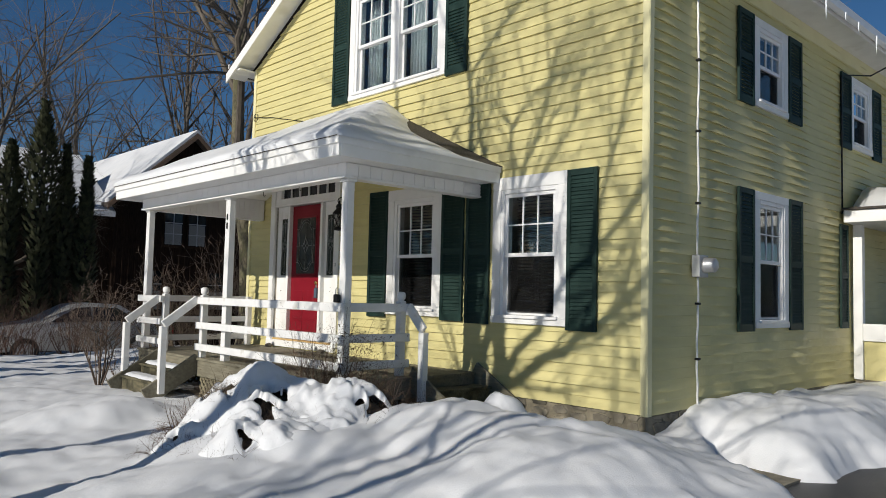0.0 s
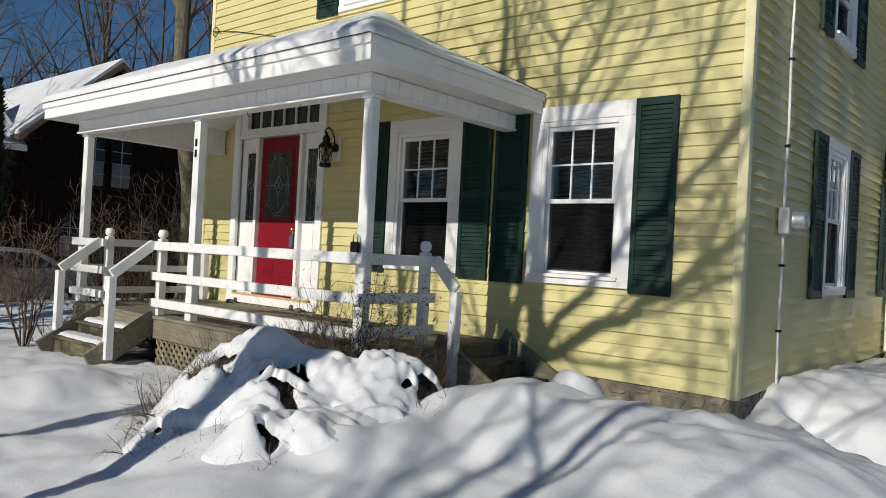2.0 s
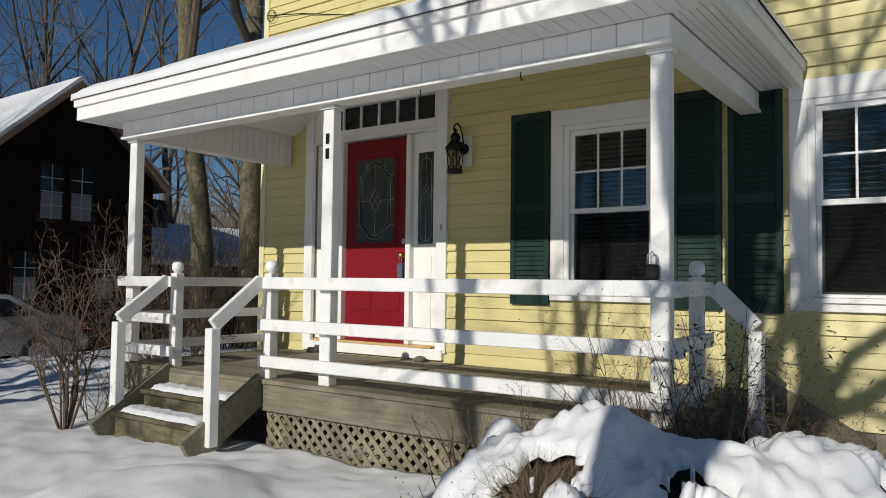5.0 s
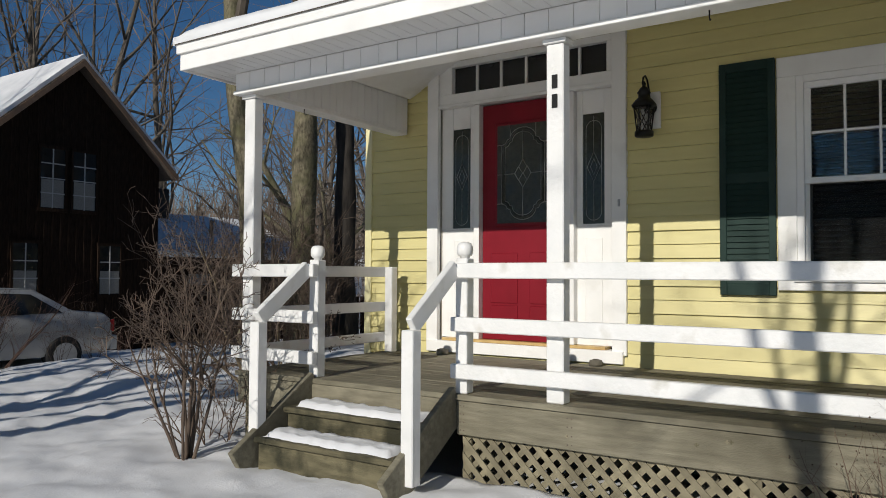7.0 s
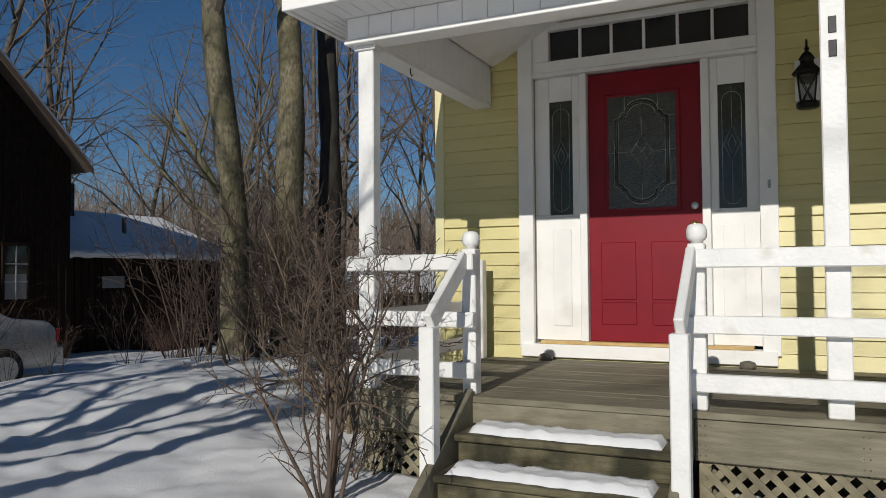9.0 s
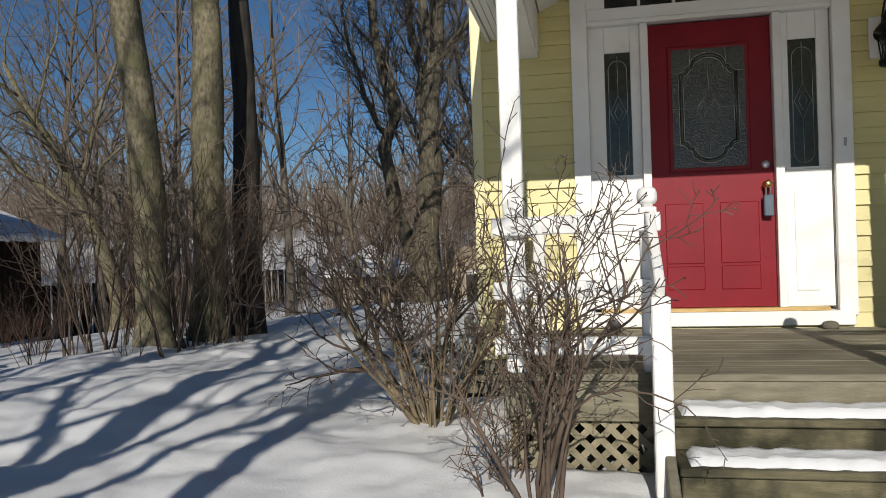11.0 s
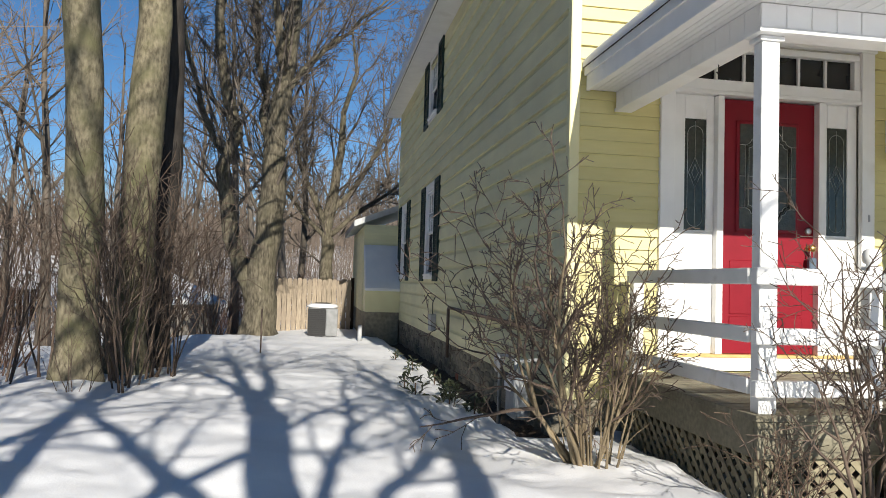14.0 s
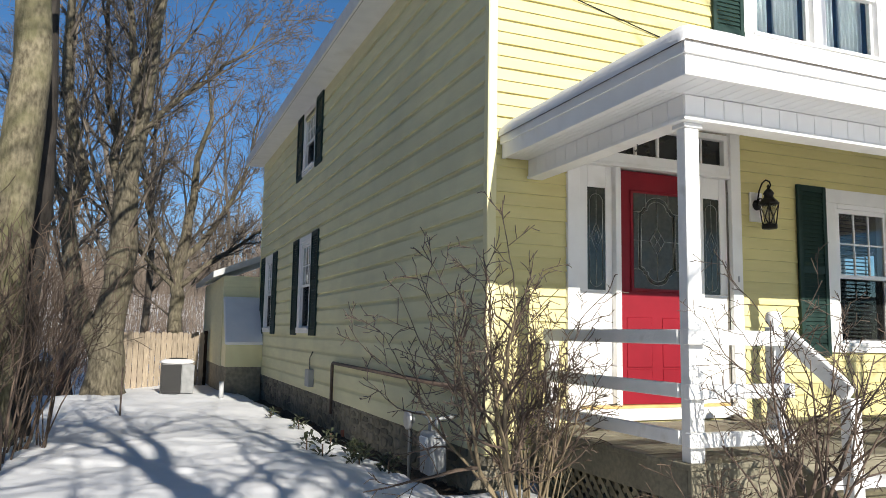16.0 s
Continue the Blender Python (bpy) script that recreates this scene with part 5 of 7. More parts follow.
def limbed_tree(seed, base, limbs, spec, label, bark, twig, group, knots=0.0, floor=0.0):
    """A tree whose main limbs are laid out one by one: (run of (x, y, z, radius) from its foot, shoots, where they start, their length)."""
    rng = random.Random(seed)
    out = {0: []}
    for run, shoots, start, length in limbs:
        path = []
        for (p, r), (q, e) in zip([(Vector(a[:3]), a[3]) for a in run], [(Vector(a[:3]), a[3]) for a in run[1:]]):
            path.append((p, r))
            w = (q - p).length * 0.035
            for k in (1 / 3, 2 / 3):
                path.append((p.lerp(q, k) + Vector((rng.gauss(0, w), rng.gauss(0, w), rng.gauss(0, w))), r + (e - r) * k))
        path.append((Vector(run[-1][:3]), run[-1][3]))
        out[0].append(path)
        spin = rng.uniform(0, 6.28)
        for k in range(shoots):
            t = (start + (1 - start) * (k + rng.uniform(0.2, 0.95)) / shoots) * (len(path) - 1)
            i = min(int(t), len(path) - 2)
            q = path[i][0].lerp(path[i + 1][0], t - i)
            r = path[i][1] + (path[i + 1][1] - path[i][1]) * (t - i)
            spin += 2.4 + rng.uniform(-0.6, 0.6)
            d = turned((path[i + 1][0] - path[i][0]).normalized(), radians(spec[1][1]) * rng.uniform(0.6, 1.2), spin)
            branch(rng, q, d, length * rng.uniform(0.55, 1.2), min(r * 0.6, 0.012 * length + 0.006), 1, spec, out)
    b = Vector(base)
    t = thing("tree", base, label, "tree", group)
    v, f = [], []
    tube_data(out[0], 12, v, f)
    if knots:
        v = [tuple(Vector(q) + noise.noise_vector(Vector((q[0] * 3.1, q[1] * 3.1, q[2] * 1.3 + seed))) * knots) for q in v]
    part_data("trunk", [(b.x + q[0], b.y + q[1], b.z + q[2]) for q in v], f, bark, t, "", True)
    v, f = [], []
    for lev in sorted(out):
        if lev:
            tube_data([[(p, max(r, floor)) for p, r in path] for path in out[lev]], 5 if lev == 1 else 3, v, f)
    part_data("crown", [(b.x + q[0], b.y + q[1], b.z + q[2]) for q in v], f, twig, t, "bare crown of fine twigs")
    return t


BIG = [(12, 48, 0.48, 0.009, 0.0, 22, 0.32), (9, 48, 0.5, 0.15, 0.03, 7, 0.15), (7, 45, 0.5, 0.19, 0.02, 4, 0.2), (4, 45, 0.5, 0.22, 0.02, 2, 0.2), (0, 40, 0.5, 0.2, 0.0, 2)]
FINE = [(11, 52, 0.55, 0.05, 0.0, 10, 0.22), (8, 48, 0.5, 0.15, 0.03, 6, 0.15), (7, 46, 0.5, 0.2, 0.02, 4, 0.15), (5, 46, 0.55, 0.25, 0.0, 2, 0.15), (0, 40, 0.5, 0.2, 0.0, 2)]
FAR = [(11, 42, 0.5, 0.05, 0.01, 8, 0.25), (7, 44, 0.48, 0.14, 0.06, 4, 0.2), (5, 42, 0.5, 0.2, 0.04, 2, 0.15), (3, 45, 0.5, 0.2, 0.03, 1, 0.15), (0, 40, 0.5, 0.2, 0.0, 1)]


def gz(x, y):
    return float(land(x, y))


# yard trees beside the house
# the third trunk's shade is put into its bark colour
for seed, x, y, h, r, bend, bark, lab in ((11, 9.2, 16.57, 15, 0.225, ((1.8, 0, 0), (2.6, -0.06, -0.01), (3.4, -0.2, -0.02), (4.2, -0.31, -0.02), (5.2, -0.32, 0.02), (9, -0.2, 0.1)), BARK, "tall grey-barked bare tree beside the house, mossy trunk"),
                                          (12, 10.0, 16.27, 16, 0.24, ((0.5, 0, 0), (1.8, 0, -0.10), (3.4, -0.02, -0.2), (4.2, -0.03, -0.26), (5.2, -0.03, -0.24), (9, 0, -0.35)), BARK, "tall bare tree with grey mottled bark in snow"),
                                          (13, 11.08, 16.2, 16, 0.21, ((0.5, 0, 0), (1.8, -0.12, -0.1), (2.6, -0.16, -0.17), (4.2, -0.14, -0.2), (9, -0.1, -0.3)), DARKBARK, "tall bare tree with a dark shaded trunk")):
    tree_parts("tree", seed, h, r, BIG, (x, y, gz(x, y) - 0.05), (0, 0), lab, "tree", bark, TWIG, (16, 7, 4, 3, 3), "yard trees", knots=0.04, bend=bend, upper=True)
RISE = [(0, 0, 0, 0, 0, 0), (7, 36, 0.5, 0.12, 0.07, 6, 0.15), (6, 38, 0.5, 0.13, 0.06, 4, 0.2), (4, 38, 0.5, 0.16, 0.03, 2, 0.2), (0, 40, 0.5, 0.2, 0.0, 1)]
limbed_tree(14, (20.0, 15.5, gz(20.0, 15.5) - 0.05), [
    ([(0, 0, -0.3, 0.62), (0, 0, 0.25, 0.45), (0, 0, 1.2, 0.36), (0, -0.1, 2.2, 0.34), (0.1, -0.24, 3.4, 0.31), (0.1, -0.36, 6.0, 0.25), (0.1, -0.62, 8.8, 0.17), (0, -0.8, 12.5, 0.06)], 16, 0.42, 3.6),
    ([(0, 0.1, 0.9, 0.26), (0.1, 0.55, 1.9, 0.21), (0.2, 0.86, 3.2, 0.18), (0.2, 0.98, 6.0, 0.14), (0.1, 1.25, 8.8, 0.09), (0.1, 1.5, 12.0, 0.03)], 14, 0.35, 3.0),
    ([(0.1, -0.38, 6.0, 0.09), (0, -0.85, 6.7, 0.07), (-0.2, -1.7, 7.5, 0.05), (-0.3, -2.6, 8.3, 0.03), (-0.4, -3.3, 9.3, 0.012)], 12, 0.12, 2.0),
    ([(0.1, -0.25, 4.2, 0.12), (0.5, 0.15, 5.6, 0.10), (0.9, 0.35, 8.0, 0.07), (1.1, 0.4, 11.5, 0.02)], 11, 0.2, 2.6),
    ([(0.1, -0.4, 6.6, 0.12), (-0.3, -0.2, 8.0, 0.09), (-0.5, 0.2, 11.0, 0.03)], 10, 0.1, 2.4),
    ([(0.2, 0.9, 4.4, 0.09), (0.4, 1.6, 5.6, 0.07), (0.5, 2.1, 7.6, 0.05), (0.5, 2.5, 10.0, 0.015)], 10, 0.15, 2.2)],
    RISE, "stout twin-trunked bare tree by the board fence", OLDBARK, TWIG, "yard trees", 0.05, 0.006)
limbed_tree(15, (24.5, 13.8, gz(24.5, 13.8) - 0.05), [
    ([(0, 0, -0.3, 0.36), (0, 0, 0.3, 0.25), (0, 0.05, 2.0, 0.2), (0, 0.0, 3.6, 0.18), (0, -0.3, 5.5, 0.12), (0, -0.5, 9.5, 0.03)], 14, 0.35, 2.6),
    ([(0, 0.03, 3.0, 0.11), (0, 0.7, 4.4, 0.085), (0, 1.3, 6.6, 0.055), (0, 1.7, 9.5, 0.015)], 12, 0.15, 2.2),
    ([(0, 0, 3.3, 0.11), (0.2, -0.9, 4.6, 0.08), (0.2, -1.7, 6.2, 0.055), (0.2, -2.3, 8.6, 0.015)], 12, 0.15, 2.2),
    ([(0, 0.02, 2.8, 0.09), (-0.3, -1.0, 3.7, 0.065), (-0.3, -2.1, 4.5, 0.045), (-0.3, -3.3, 5.6, 0.015)], 11, 0.15, 1.8),
    ([(0, 0.02, 2.7, 0.08), (-0.1, 0.9, 3.6, 0.06), (-0.1, 1.9, 4.8, 0.04), (-0.1, 2.6, 6.6, 0.012)], 10, 0.15, 1.8)],
    RISE, "fan-shaped bare tree behind the board fence", OLDBARK, TWIG, "yard trees", 0.03, 0.006)
# street trees behind the camera's way, which cast the shadows over lawn and house front
STREET = [(10, 44, 0.5, 0.03, 0.01, 9, 0.32), (7, 46, 0.52, 0.10, 0.03, 5, 0.2), (6, 45, 0.5, 0.13, 0.02, 3, 0.2), (3, 45, 0.5, 0.16, 0.02, 2, 0.2), (0, 40, 0.5, 0.2, 0.0, 1)]
for seed, x, y, h, r, lean, extra in ((32, -4.4, 7.15, 11, 0.11, (0.0, 0.0), (((3.2,), (0.0, -0.5, 0.9), 3.0, 0.05),)),
                               (36, -4.0, 14.5, 11, 0.14, (0.0, 0.06), ()), (37, -5.0, 16.2, 12, 0.18, (0.02, 0), ()), (38, -4.5, 3.6, 11, 0.06, (0, 0), ()), (42, -13.0, 3.4, 12, 0.10, (0.0, -0.02), ())):
    tree_parts("tree", seed, h, r, STREET, (x, y, gz(x, y) - 0.05), lean, "bare street tree standing in the snowy lawn", "tree", BARK, TWIG, group="street trees", extra=extra)

# the street tree with the low forked limbs; limbs run as (x, y, z, radius)
SHOOT = [(0, 0, 0, 0, 0, 0), (8, 42, 0.5, 0.10, 0.03, 6, 0.15), (6, 44, 0.5, 0.14, 0.02, 4, 0.2), (3, 44, 0.55, 0.18, 0.02, 3, 0.2), (0, 40, 0.5, 0.2, 0.0, 2)]
limbed_tree(31, (-3.2, 5.72, -0.05), [
    ([(0, 0, -0.2, 0.19), (0, 0.0, 0.3, 0.145), (0, 0.02, 2.6, 0.135), (0, 0.05, 4.6, 0.14), (0.1, 0.12, 5.6, 0.12), (0.1, 0.14, 6.4, 0.085), (0.1, 0.25, 8.0, 0.055), (0.05, 0.35, 9.4, 0.03)], 9, 0.45, 1.9),
    ([(0, -0.02, 3.4, 0.12), (0.1, -0.2, 4.5, 0.125), (0.1, -0.33, 5.3, 0.115), (0.1, -0.3, 6.1, 0.085), (0.2, 0.0, 7.2, 0.05), (0.2, 0.15, 8.8, 0.02)], 8, 0.5, 1.6),
    ([(0, 0.02, 4.3, 0.085), (0, -0.39, 5.09, 0.075), (0.1, -1.27, 5.52, 0.066), (0.2, -1.81, 5.86, 0.056), (0.2, -2.21, 6.22, 0.047), (0.2, -3.1, 7.1, 0.025)], 12, 0.2, 1.7),
    ([(0, -0.36, 5.05, 0.058), (-0.1, -1.06, 6.11, 0.05), (-0.1, -1.34, 6.43, 0.046), (-0.1, -1.69, 6.71, 0.042), (0, -2.19, 7.2, 0.034), (0, -2.9, 8.2, 0.016)], 12, 0.15, 1.5),
    ([(0.0, 0.0, 5.0, 0.05), (0.2, -0.4, 6.4, 0.036), (0.2, -0.47, 7.64, 0.028), (0.2, -0.43, 8.1, 0.024), (0.2, -0.09, 8.49, 0.017), (0.2, 0.1, 9.6, 0.009)], 10, 0.3, 1.4),
    ([(0.2, -0.43, 8.08, 0.02), (0.2, -0.79, 8.48, 0.018), (0.1, -1.21, 8.64, 0.015), (0.1, -1.89, 8.6, 0.008)], 9, 0.1, 1.1),
    ([(0.0, 0.05, 5.4, 0.05), (-0.1, -0.3, 6.4, 0.042), (-0.1, -0.64, 7.59, 0.036), (-0.1, -0.91, 8.27, 0.03), (-0.1, -1.06, 8.79, 0.024), (-0.1, -1.36, 9.4, 0.012)], 12, 0.3, 1.5),
    ([(-0.1, -0.7, 7.0, 0.03), (-0.2, -0.95, 7.65, 0.024), (-0.2, -1.39, 8.24, 0.017), (-0.2, -1.5, 9.0, 0.008)], 9, 0.2, 1.2),
    ([(-0.1, -1.69, 6.71, 0.034), (0.1, -1.95, 7.9, 0.025), (0.1, -2.15, 9.1, 0.016), (0, -2.3, 10.3, 0.008)], 10, 0.2, 1.4),
    ([(0.05, 0.3, 8.9, 0.03), (0, -0.5, 9.7, 0.022), (0, -1.5, 10.3, 0.010)], 9, 0.1, 1.4)],
    SHOOT, "forked bare street tree with low limbs in the lawn", BARK, TWIG, "street trees")

LAWN = [(0, 0, 0, 0, 0, 0), (6, 42, 0.5, 0.12, 0.03, 6, 0.15), (5, 44, 0.5, 0.16, 0.02, 4, 0.2), (3, 44, 0.55, 0.18, 0.02, 2, 0.2), (0, 40, 0.5, 0.2, 0.0, 2)]
limbed_tree(34, (-4.2, 13.55, -0.05), [
    ([(0, 0, -0.2, 0.25), (0, 0, 0.4, 0.18), (0, 0.1, 2.5, 0.165), (0, 0.16, 4.4, 0.155), (0, 0.18, 4.9, 0.15), (0, 0.25, 5.53, 0.145), (0, 0.3, 6.05, 0.12)], 2, 0.6, 1.0),
    ([(0, 0.33, 5.9, 0.08), (0, 0.45, 6.4, 0.068), (0.1, 0.56, 7.0, 0.056), (0.1, 0.76, 7.8, 0.045), (0.1, 0.9, 9.5, 0.02)], 9, 0.2, 1.7),
    ([(0, 0.28, 5.8, 0.06), (0, 0.51, 6.2, 0.055), (-0.1, 0.81, 6.6, 0.046), (-0.1, 1.14, 7.1, 0.036), (-0.1, 1.9, 8.2, 0.012)], 9, 0.25, 1.5),
    ([(0, 0.25, 5.7, 0.09), (0, 0.15, 6.15, 0.08), (0, 0.19, 6.8, 0.062), (0, 0.25, 7.4, 0.05), (0, 0.3, 9.8, 0.02)], 9, 0.25, 1.7),
    ([(0, 0.17, 6.8, 0.036), (0.1, -0.1, 7.5, 0.028), (0.1, -0.35, 7.8, 0.022), (0.1, -0.9, 8.3, 0.01)], 7, 0.1, 1.2),
    ([(0, 0.12, 3.8, 0.075), (0, 0.6, 4.46, 0.065), (0, 0.94, 4.8, 0.058), (0, 1.22, 5.12, 0.05), (0, 1.55, 5.5, 0.042), (0, 2.3, 6.3, 0.015)], 9, 0.3, 1.5),
    ([(0, 0.1, 3.8, 0.055), (0, -0.09, 4.4, 0.05), (0, -0.18, 4.7, 0.05), (0, -0.36, 5.1, 0.045), (0, -0.47, 5.5, 0.04), (0, -0.7, 7.0, 0.015)], 9, 0.3, 1.4),
    ([(0, 0.1, 3.3, 0.06), (0, -0.42, 4.42, 0.05), (0, -0.63, 4.6, 0.047), (0, -0.92, 4.87, 0.042), (0, -1.8, 5.8, 0.015)], 8, 0.3, 1.3)],
    LAWN, "forked bare street tree with a leaning trunk in snow", BARK, TWIG, "street trees")
limbed_tree(35, (-4.2, 12.85, -0.05), [
    ([(0, 0, -0.2, 0.17), (0, 0, 0.4, 0.125), (0, -0.1, 2.5, 0.115), (0, -0.2, 4.35, 0.105), (0, -0.4, 4.9, 0.1), (0, -0.44, 5.2, 0.08), (0, -0.4, 6.5, 0.05), (0, -0.3, 8.6, 0.02)], 10, 0.55, 1.6),
    ([(0, -0.4, 4.8, 0.05), (0, -0.27, 5.0, 0.045), (0, -0.26, 5.5, 0.04), (0, -0.32, 6.0, 0.035), (0, -0.22, 6.5, 0.03), (0, 0, 8.0, 0.012)], 8, 0.3, 1.3),
    ([(0, -0.42, 5.0, 0.05), (0, -0.66, 5.2, 0.045), (0, -1.05, 5.35, 0.04), (0, -1.9, 6.0, 0.015)], 8, 0.3, 1.3)],
    LAWN, "slender forked bare street tree in snow", BARK, TWIG, "street trees")

# woods behind: a few kinds, repeated at many sizes and turns
woods = []
for i in range(5):
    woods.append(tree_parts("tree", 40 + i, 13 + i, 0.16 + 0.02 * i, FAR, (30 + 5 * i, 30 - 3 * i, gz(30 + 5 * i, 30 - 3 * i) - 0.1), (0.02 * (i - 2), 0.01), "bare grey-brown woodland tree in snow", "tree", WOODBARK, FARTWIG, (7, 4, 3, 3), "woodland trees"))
rng = random.Random(8)
count = 0
while count < 22:
    a = rng.uniform(-12, 100)
    d = rng.uniform(30, 80)
    x, y = 2 + d * math.cos(radians(a)), 9 + d * math.sin(radians(a))
    if x < 26 and y < 13.5 or (5 < x < 20 and 19 < y < 38) or (19 < x < 27 and 26 < y < 39) or (23 < x < 31 and 15 < y < 22) or y < 3:
        continue
    s = rng.uniform(0.75, 1.25)
    copy_thing(woods[count % 5], Matrix.Translation((x, y, gz(x, y) - 0.1)) @ pose(0, 0, 0, rng.uniform(-3, 3), rng.uniform(-3, 3), rng.uniform(0, 360)) @ Matrix.Scale(s, 4))
    count += 1

for x, y, s in ((6.0, 42.5, 1.2), (12.0, 44.0, 1.3), (0.0, 43.0, 1.2), (18.0, 41.0, 1.1), (-8.0, 44.0, 1.2), (19.5, 24.5, 0.6), (24.5, 24.5, 0.8), (27.0, 14.6, 0.8), (29.0, 17.0, 0.9), (9.0, 46.5, 1.4), (15.0, 45.0, 1.35), (3.0, 47.0, 1.4), (21.0, 44.0, 1.3), (-3.0, 46.0, 1.4), (24.0, 46.0, 1.3), (26.8, 37.0, 1.1), (28.8, 33.0, 1.2), (29.5, 28.5, 1.1), (21.5, 41.5, 1.25), (32.5, 30.0, 1.25), (26.0, 41.5, 1.3), (34.0, 25.0, 1.2)):
    copy_thing(woods[int(x * 3) % 5], Matrix.Translation((x, y, gz(x, y) - 0.1)) @ pose(0, 0, 0, 0, 0, x * 77) @ Matrix.Scale(s, 4))
# unseen at x -5 and -8.5, put there to shade the car
fine = tree_parts("tree", 49, 11.0, 0.2, FINE, (-5.0, 20.0, gz(-5.0, 20.0) - 0.1), (0.02, 0.0), "spreading bare tree with a haze of fine twigs", "tree", WOODBARK, TWIG, (7, 5, 3, 3), "woodland trees", upper=True)
for x, y, s in ((-8.5, 21.0, 1.0), (1.5, 26.5, 1.1), (5.5, 27.5, 0.95)):
    copy_thing(fine, Matrix.Translation((x, y, gz(x, y) - 0.1)) @ pose(0, 0, 0, 0, 0, x * 77) @ Matrix.Scale(s, 4))
# woods across the street, unseen, added so panes reflect trees and less sky
for i in range(14):
    x, y = rng.uniform(-75, -42), -26 + i * 5.2 + rng.uniform(-1, 1)
    copy_thing(woods[i % 5], Matrix.Translation((x, y, gz(x, y) - 0.1)) @ pose(0, 0, 0, 0, 0, rng.uniform(0, 360)) @ Matrix.Scale(rng.uniform(0.9, 1.2), 4))


def shrub(name, seed, base, stems, height, spread, radius, spec, label, bark, twig, fat=1.0, floor=0.0):
    rng = random.Random(seed)
    out = {}
    for i in range(stems):
        a = rng.uniform(0, 6.28)
        off = Vector((math.cos(a), math.sin(a), 0)) * rng.uniform(0, 0.14) * fat
        tilt = rng.uniform(0.05, spread)
        branch(rng, off + Vector((0, 0, -0.12)), Vector((math.cos(a) * tilt, math.sin(a) * tilt, 1)).normalized(), height * rng.uniform(0.6, 1.1), radius * rng.uniform(0.6, 1.2), 0, spec, out)
    b = Vector(base)
    t = thing(name, base, label, "shrub", "bare shrubs")
    for path in out[0]:
        v, f = [], []
        tube_data([path], 6, v, f)
        part_data("stem", [(b.x + q[0], b.y + q[1], b.z + q[2]) for q in v], f, bark, t, "", True)
    v, f = [], []
    for lev in sorted(out):
        if lev:
            tube_data([[(p, max(r, floor)) for p, r in path] for path in out[lev]], 4 if lev == 1 else 3, v, f)
    part_data("crown", [(b.x + q[0], b.y + q[1], b.z + q[2]) for q in v], f, twig, t)["kind"] = "stuff"
    return t


BUSHY = [(6, 42, 0.48, 0.10, 0.035, 8, 0.38), (4, 46, 0.5, 0.17, 0.04, 5, 0.2), (3, 46, 0.5, 0.2, 0.03, 3, 0.2), (0, 40, 0.5, 0.2, 0, 2)]


def spread_shrub(seed, base, fans, spec, label, bark, twig, floor=0.002, foot=0.16):
    """A shrub from one foot; each fan: stems, azimuth from and to in degrees, tilt from and to, length from and to, radius."""
    rng = random.Random(seed)
    out = {}
    for n, a0, a1, t0, t1, l0, l1, r in fans:
        for i in range(n):
            a = radians(a0 + (a1 - a0) * (i + rng.random()) / n)
            tilt = rng.uniform(t0, t1)
            side = Vector((math.cos(a), math.sin(a), 0))
            branch(rng, side * rng.uniform(0.01, foot) + Vector((0, 0, -0.15)), (side * tilt + Vector((0, 0, 1))).normalized(), rng.uniform(l0, l1), r * rng.uniform(0.7, 1.2), 0, spec, out)
    b = Vector(base)
    t = thing("shrub", base, label, "shrub", "bare shrubs")
    for path in out[0]:
        v, f = [], []
        tube_data([path], 7, v, f)
        part_data("stem", [(b.x + q[0], b.y + q[1], b.z + q[2]) for q in v], f, bark, t, "", True)
    v, f = [], []
    for lev in sorted(out):
        if lev:
            tube_data([[(p, max(r * (1.7 if lev == 1 else 1.3), floor)) for p, r in path] for path in out[lev]], 4 if lev == 1 else 3, v, f)
    part_data("crown", [(b.x + q[0], b.y + q[1], b.z + q[2]) for q in v], f, twig, t)["kind"] = "stuff"
    return t


spread_shrub(61, (4.06, 11.50, 0.12), [(5, 0, 360, 0.04, 0.16, 1.2, 1.55, 0.018), (5, 30, 215, 0.3, 0.7, 1.0, 1.35, 0.014)], BUSHY, "bare many-stemmed shrub beside the front steps", TWIGBROWN, TWIGBROWN, 0.0023, 0.035)
spread_shrub(62, (5.70, 12.34, 0.14), [(6, 0, 360, 0.03, 0.2, 1.1, 1.6, 0.016), (7, 45, 150, 0.4, 0.95, 1.4, 1.9, 0.020), (2, -20, 30, 0.4, 0.8, 1.1, 1.4, 0.014), (2, 150, 220, 0.3, 0.6, 0.9, 1.2, 0.013), (2, 240, 290, 0.4, 0.7, 1.0, 1.3, 0.015)], BUSHY, "wide bare shrub with tan stems at the house corner", TWIGTAN, TWIGBROWN, 0.0032, 0.05)
shrub("shrub", 65, (5.70, 12.32, 0.12), 12, 0.8, 0.25, 0.011, [(3, 20, 0.5, 0.05, 0.02, 5, 0.4), (0, 40, 0.5, 0.2, 0, 2)], "clump of short tan shrub stems in snow", TWIGTAN, TWIGTAN, 1.6)
spread_shrub(66, (4.48, 11.72, 0.06), [(9, 0, 360, 0.05, 0.45, 0.5, 0.85, 0.007)], [(5, 40, 0.5, 0.12, 0.02, 5, 0.3), (3, 45, 0.5, 0.18, 0.02, 3, 0.2), (0, 40, 0.5, 0.2, 0, 2)], "thin dark stalks before the porch lattice", STALK, STALK, 0.002)
HEDGE = [(6, 38, 0.5, 0.10, 0.03, 5, 0.2), (4, 42, 0.5, 0.16, 0.04, 3, 0.2), (3, 40, 0.5, 0.18, 0.04, 2, 0.2)]
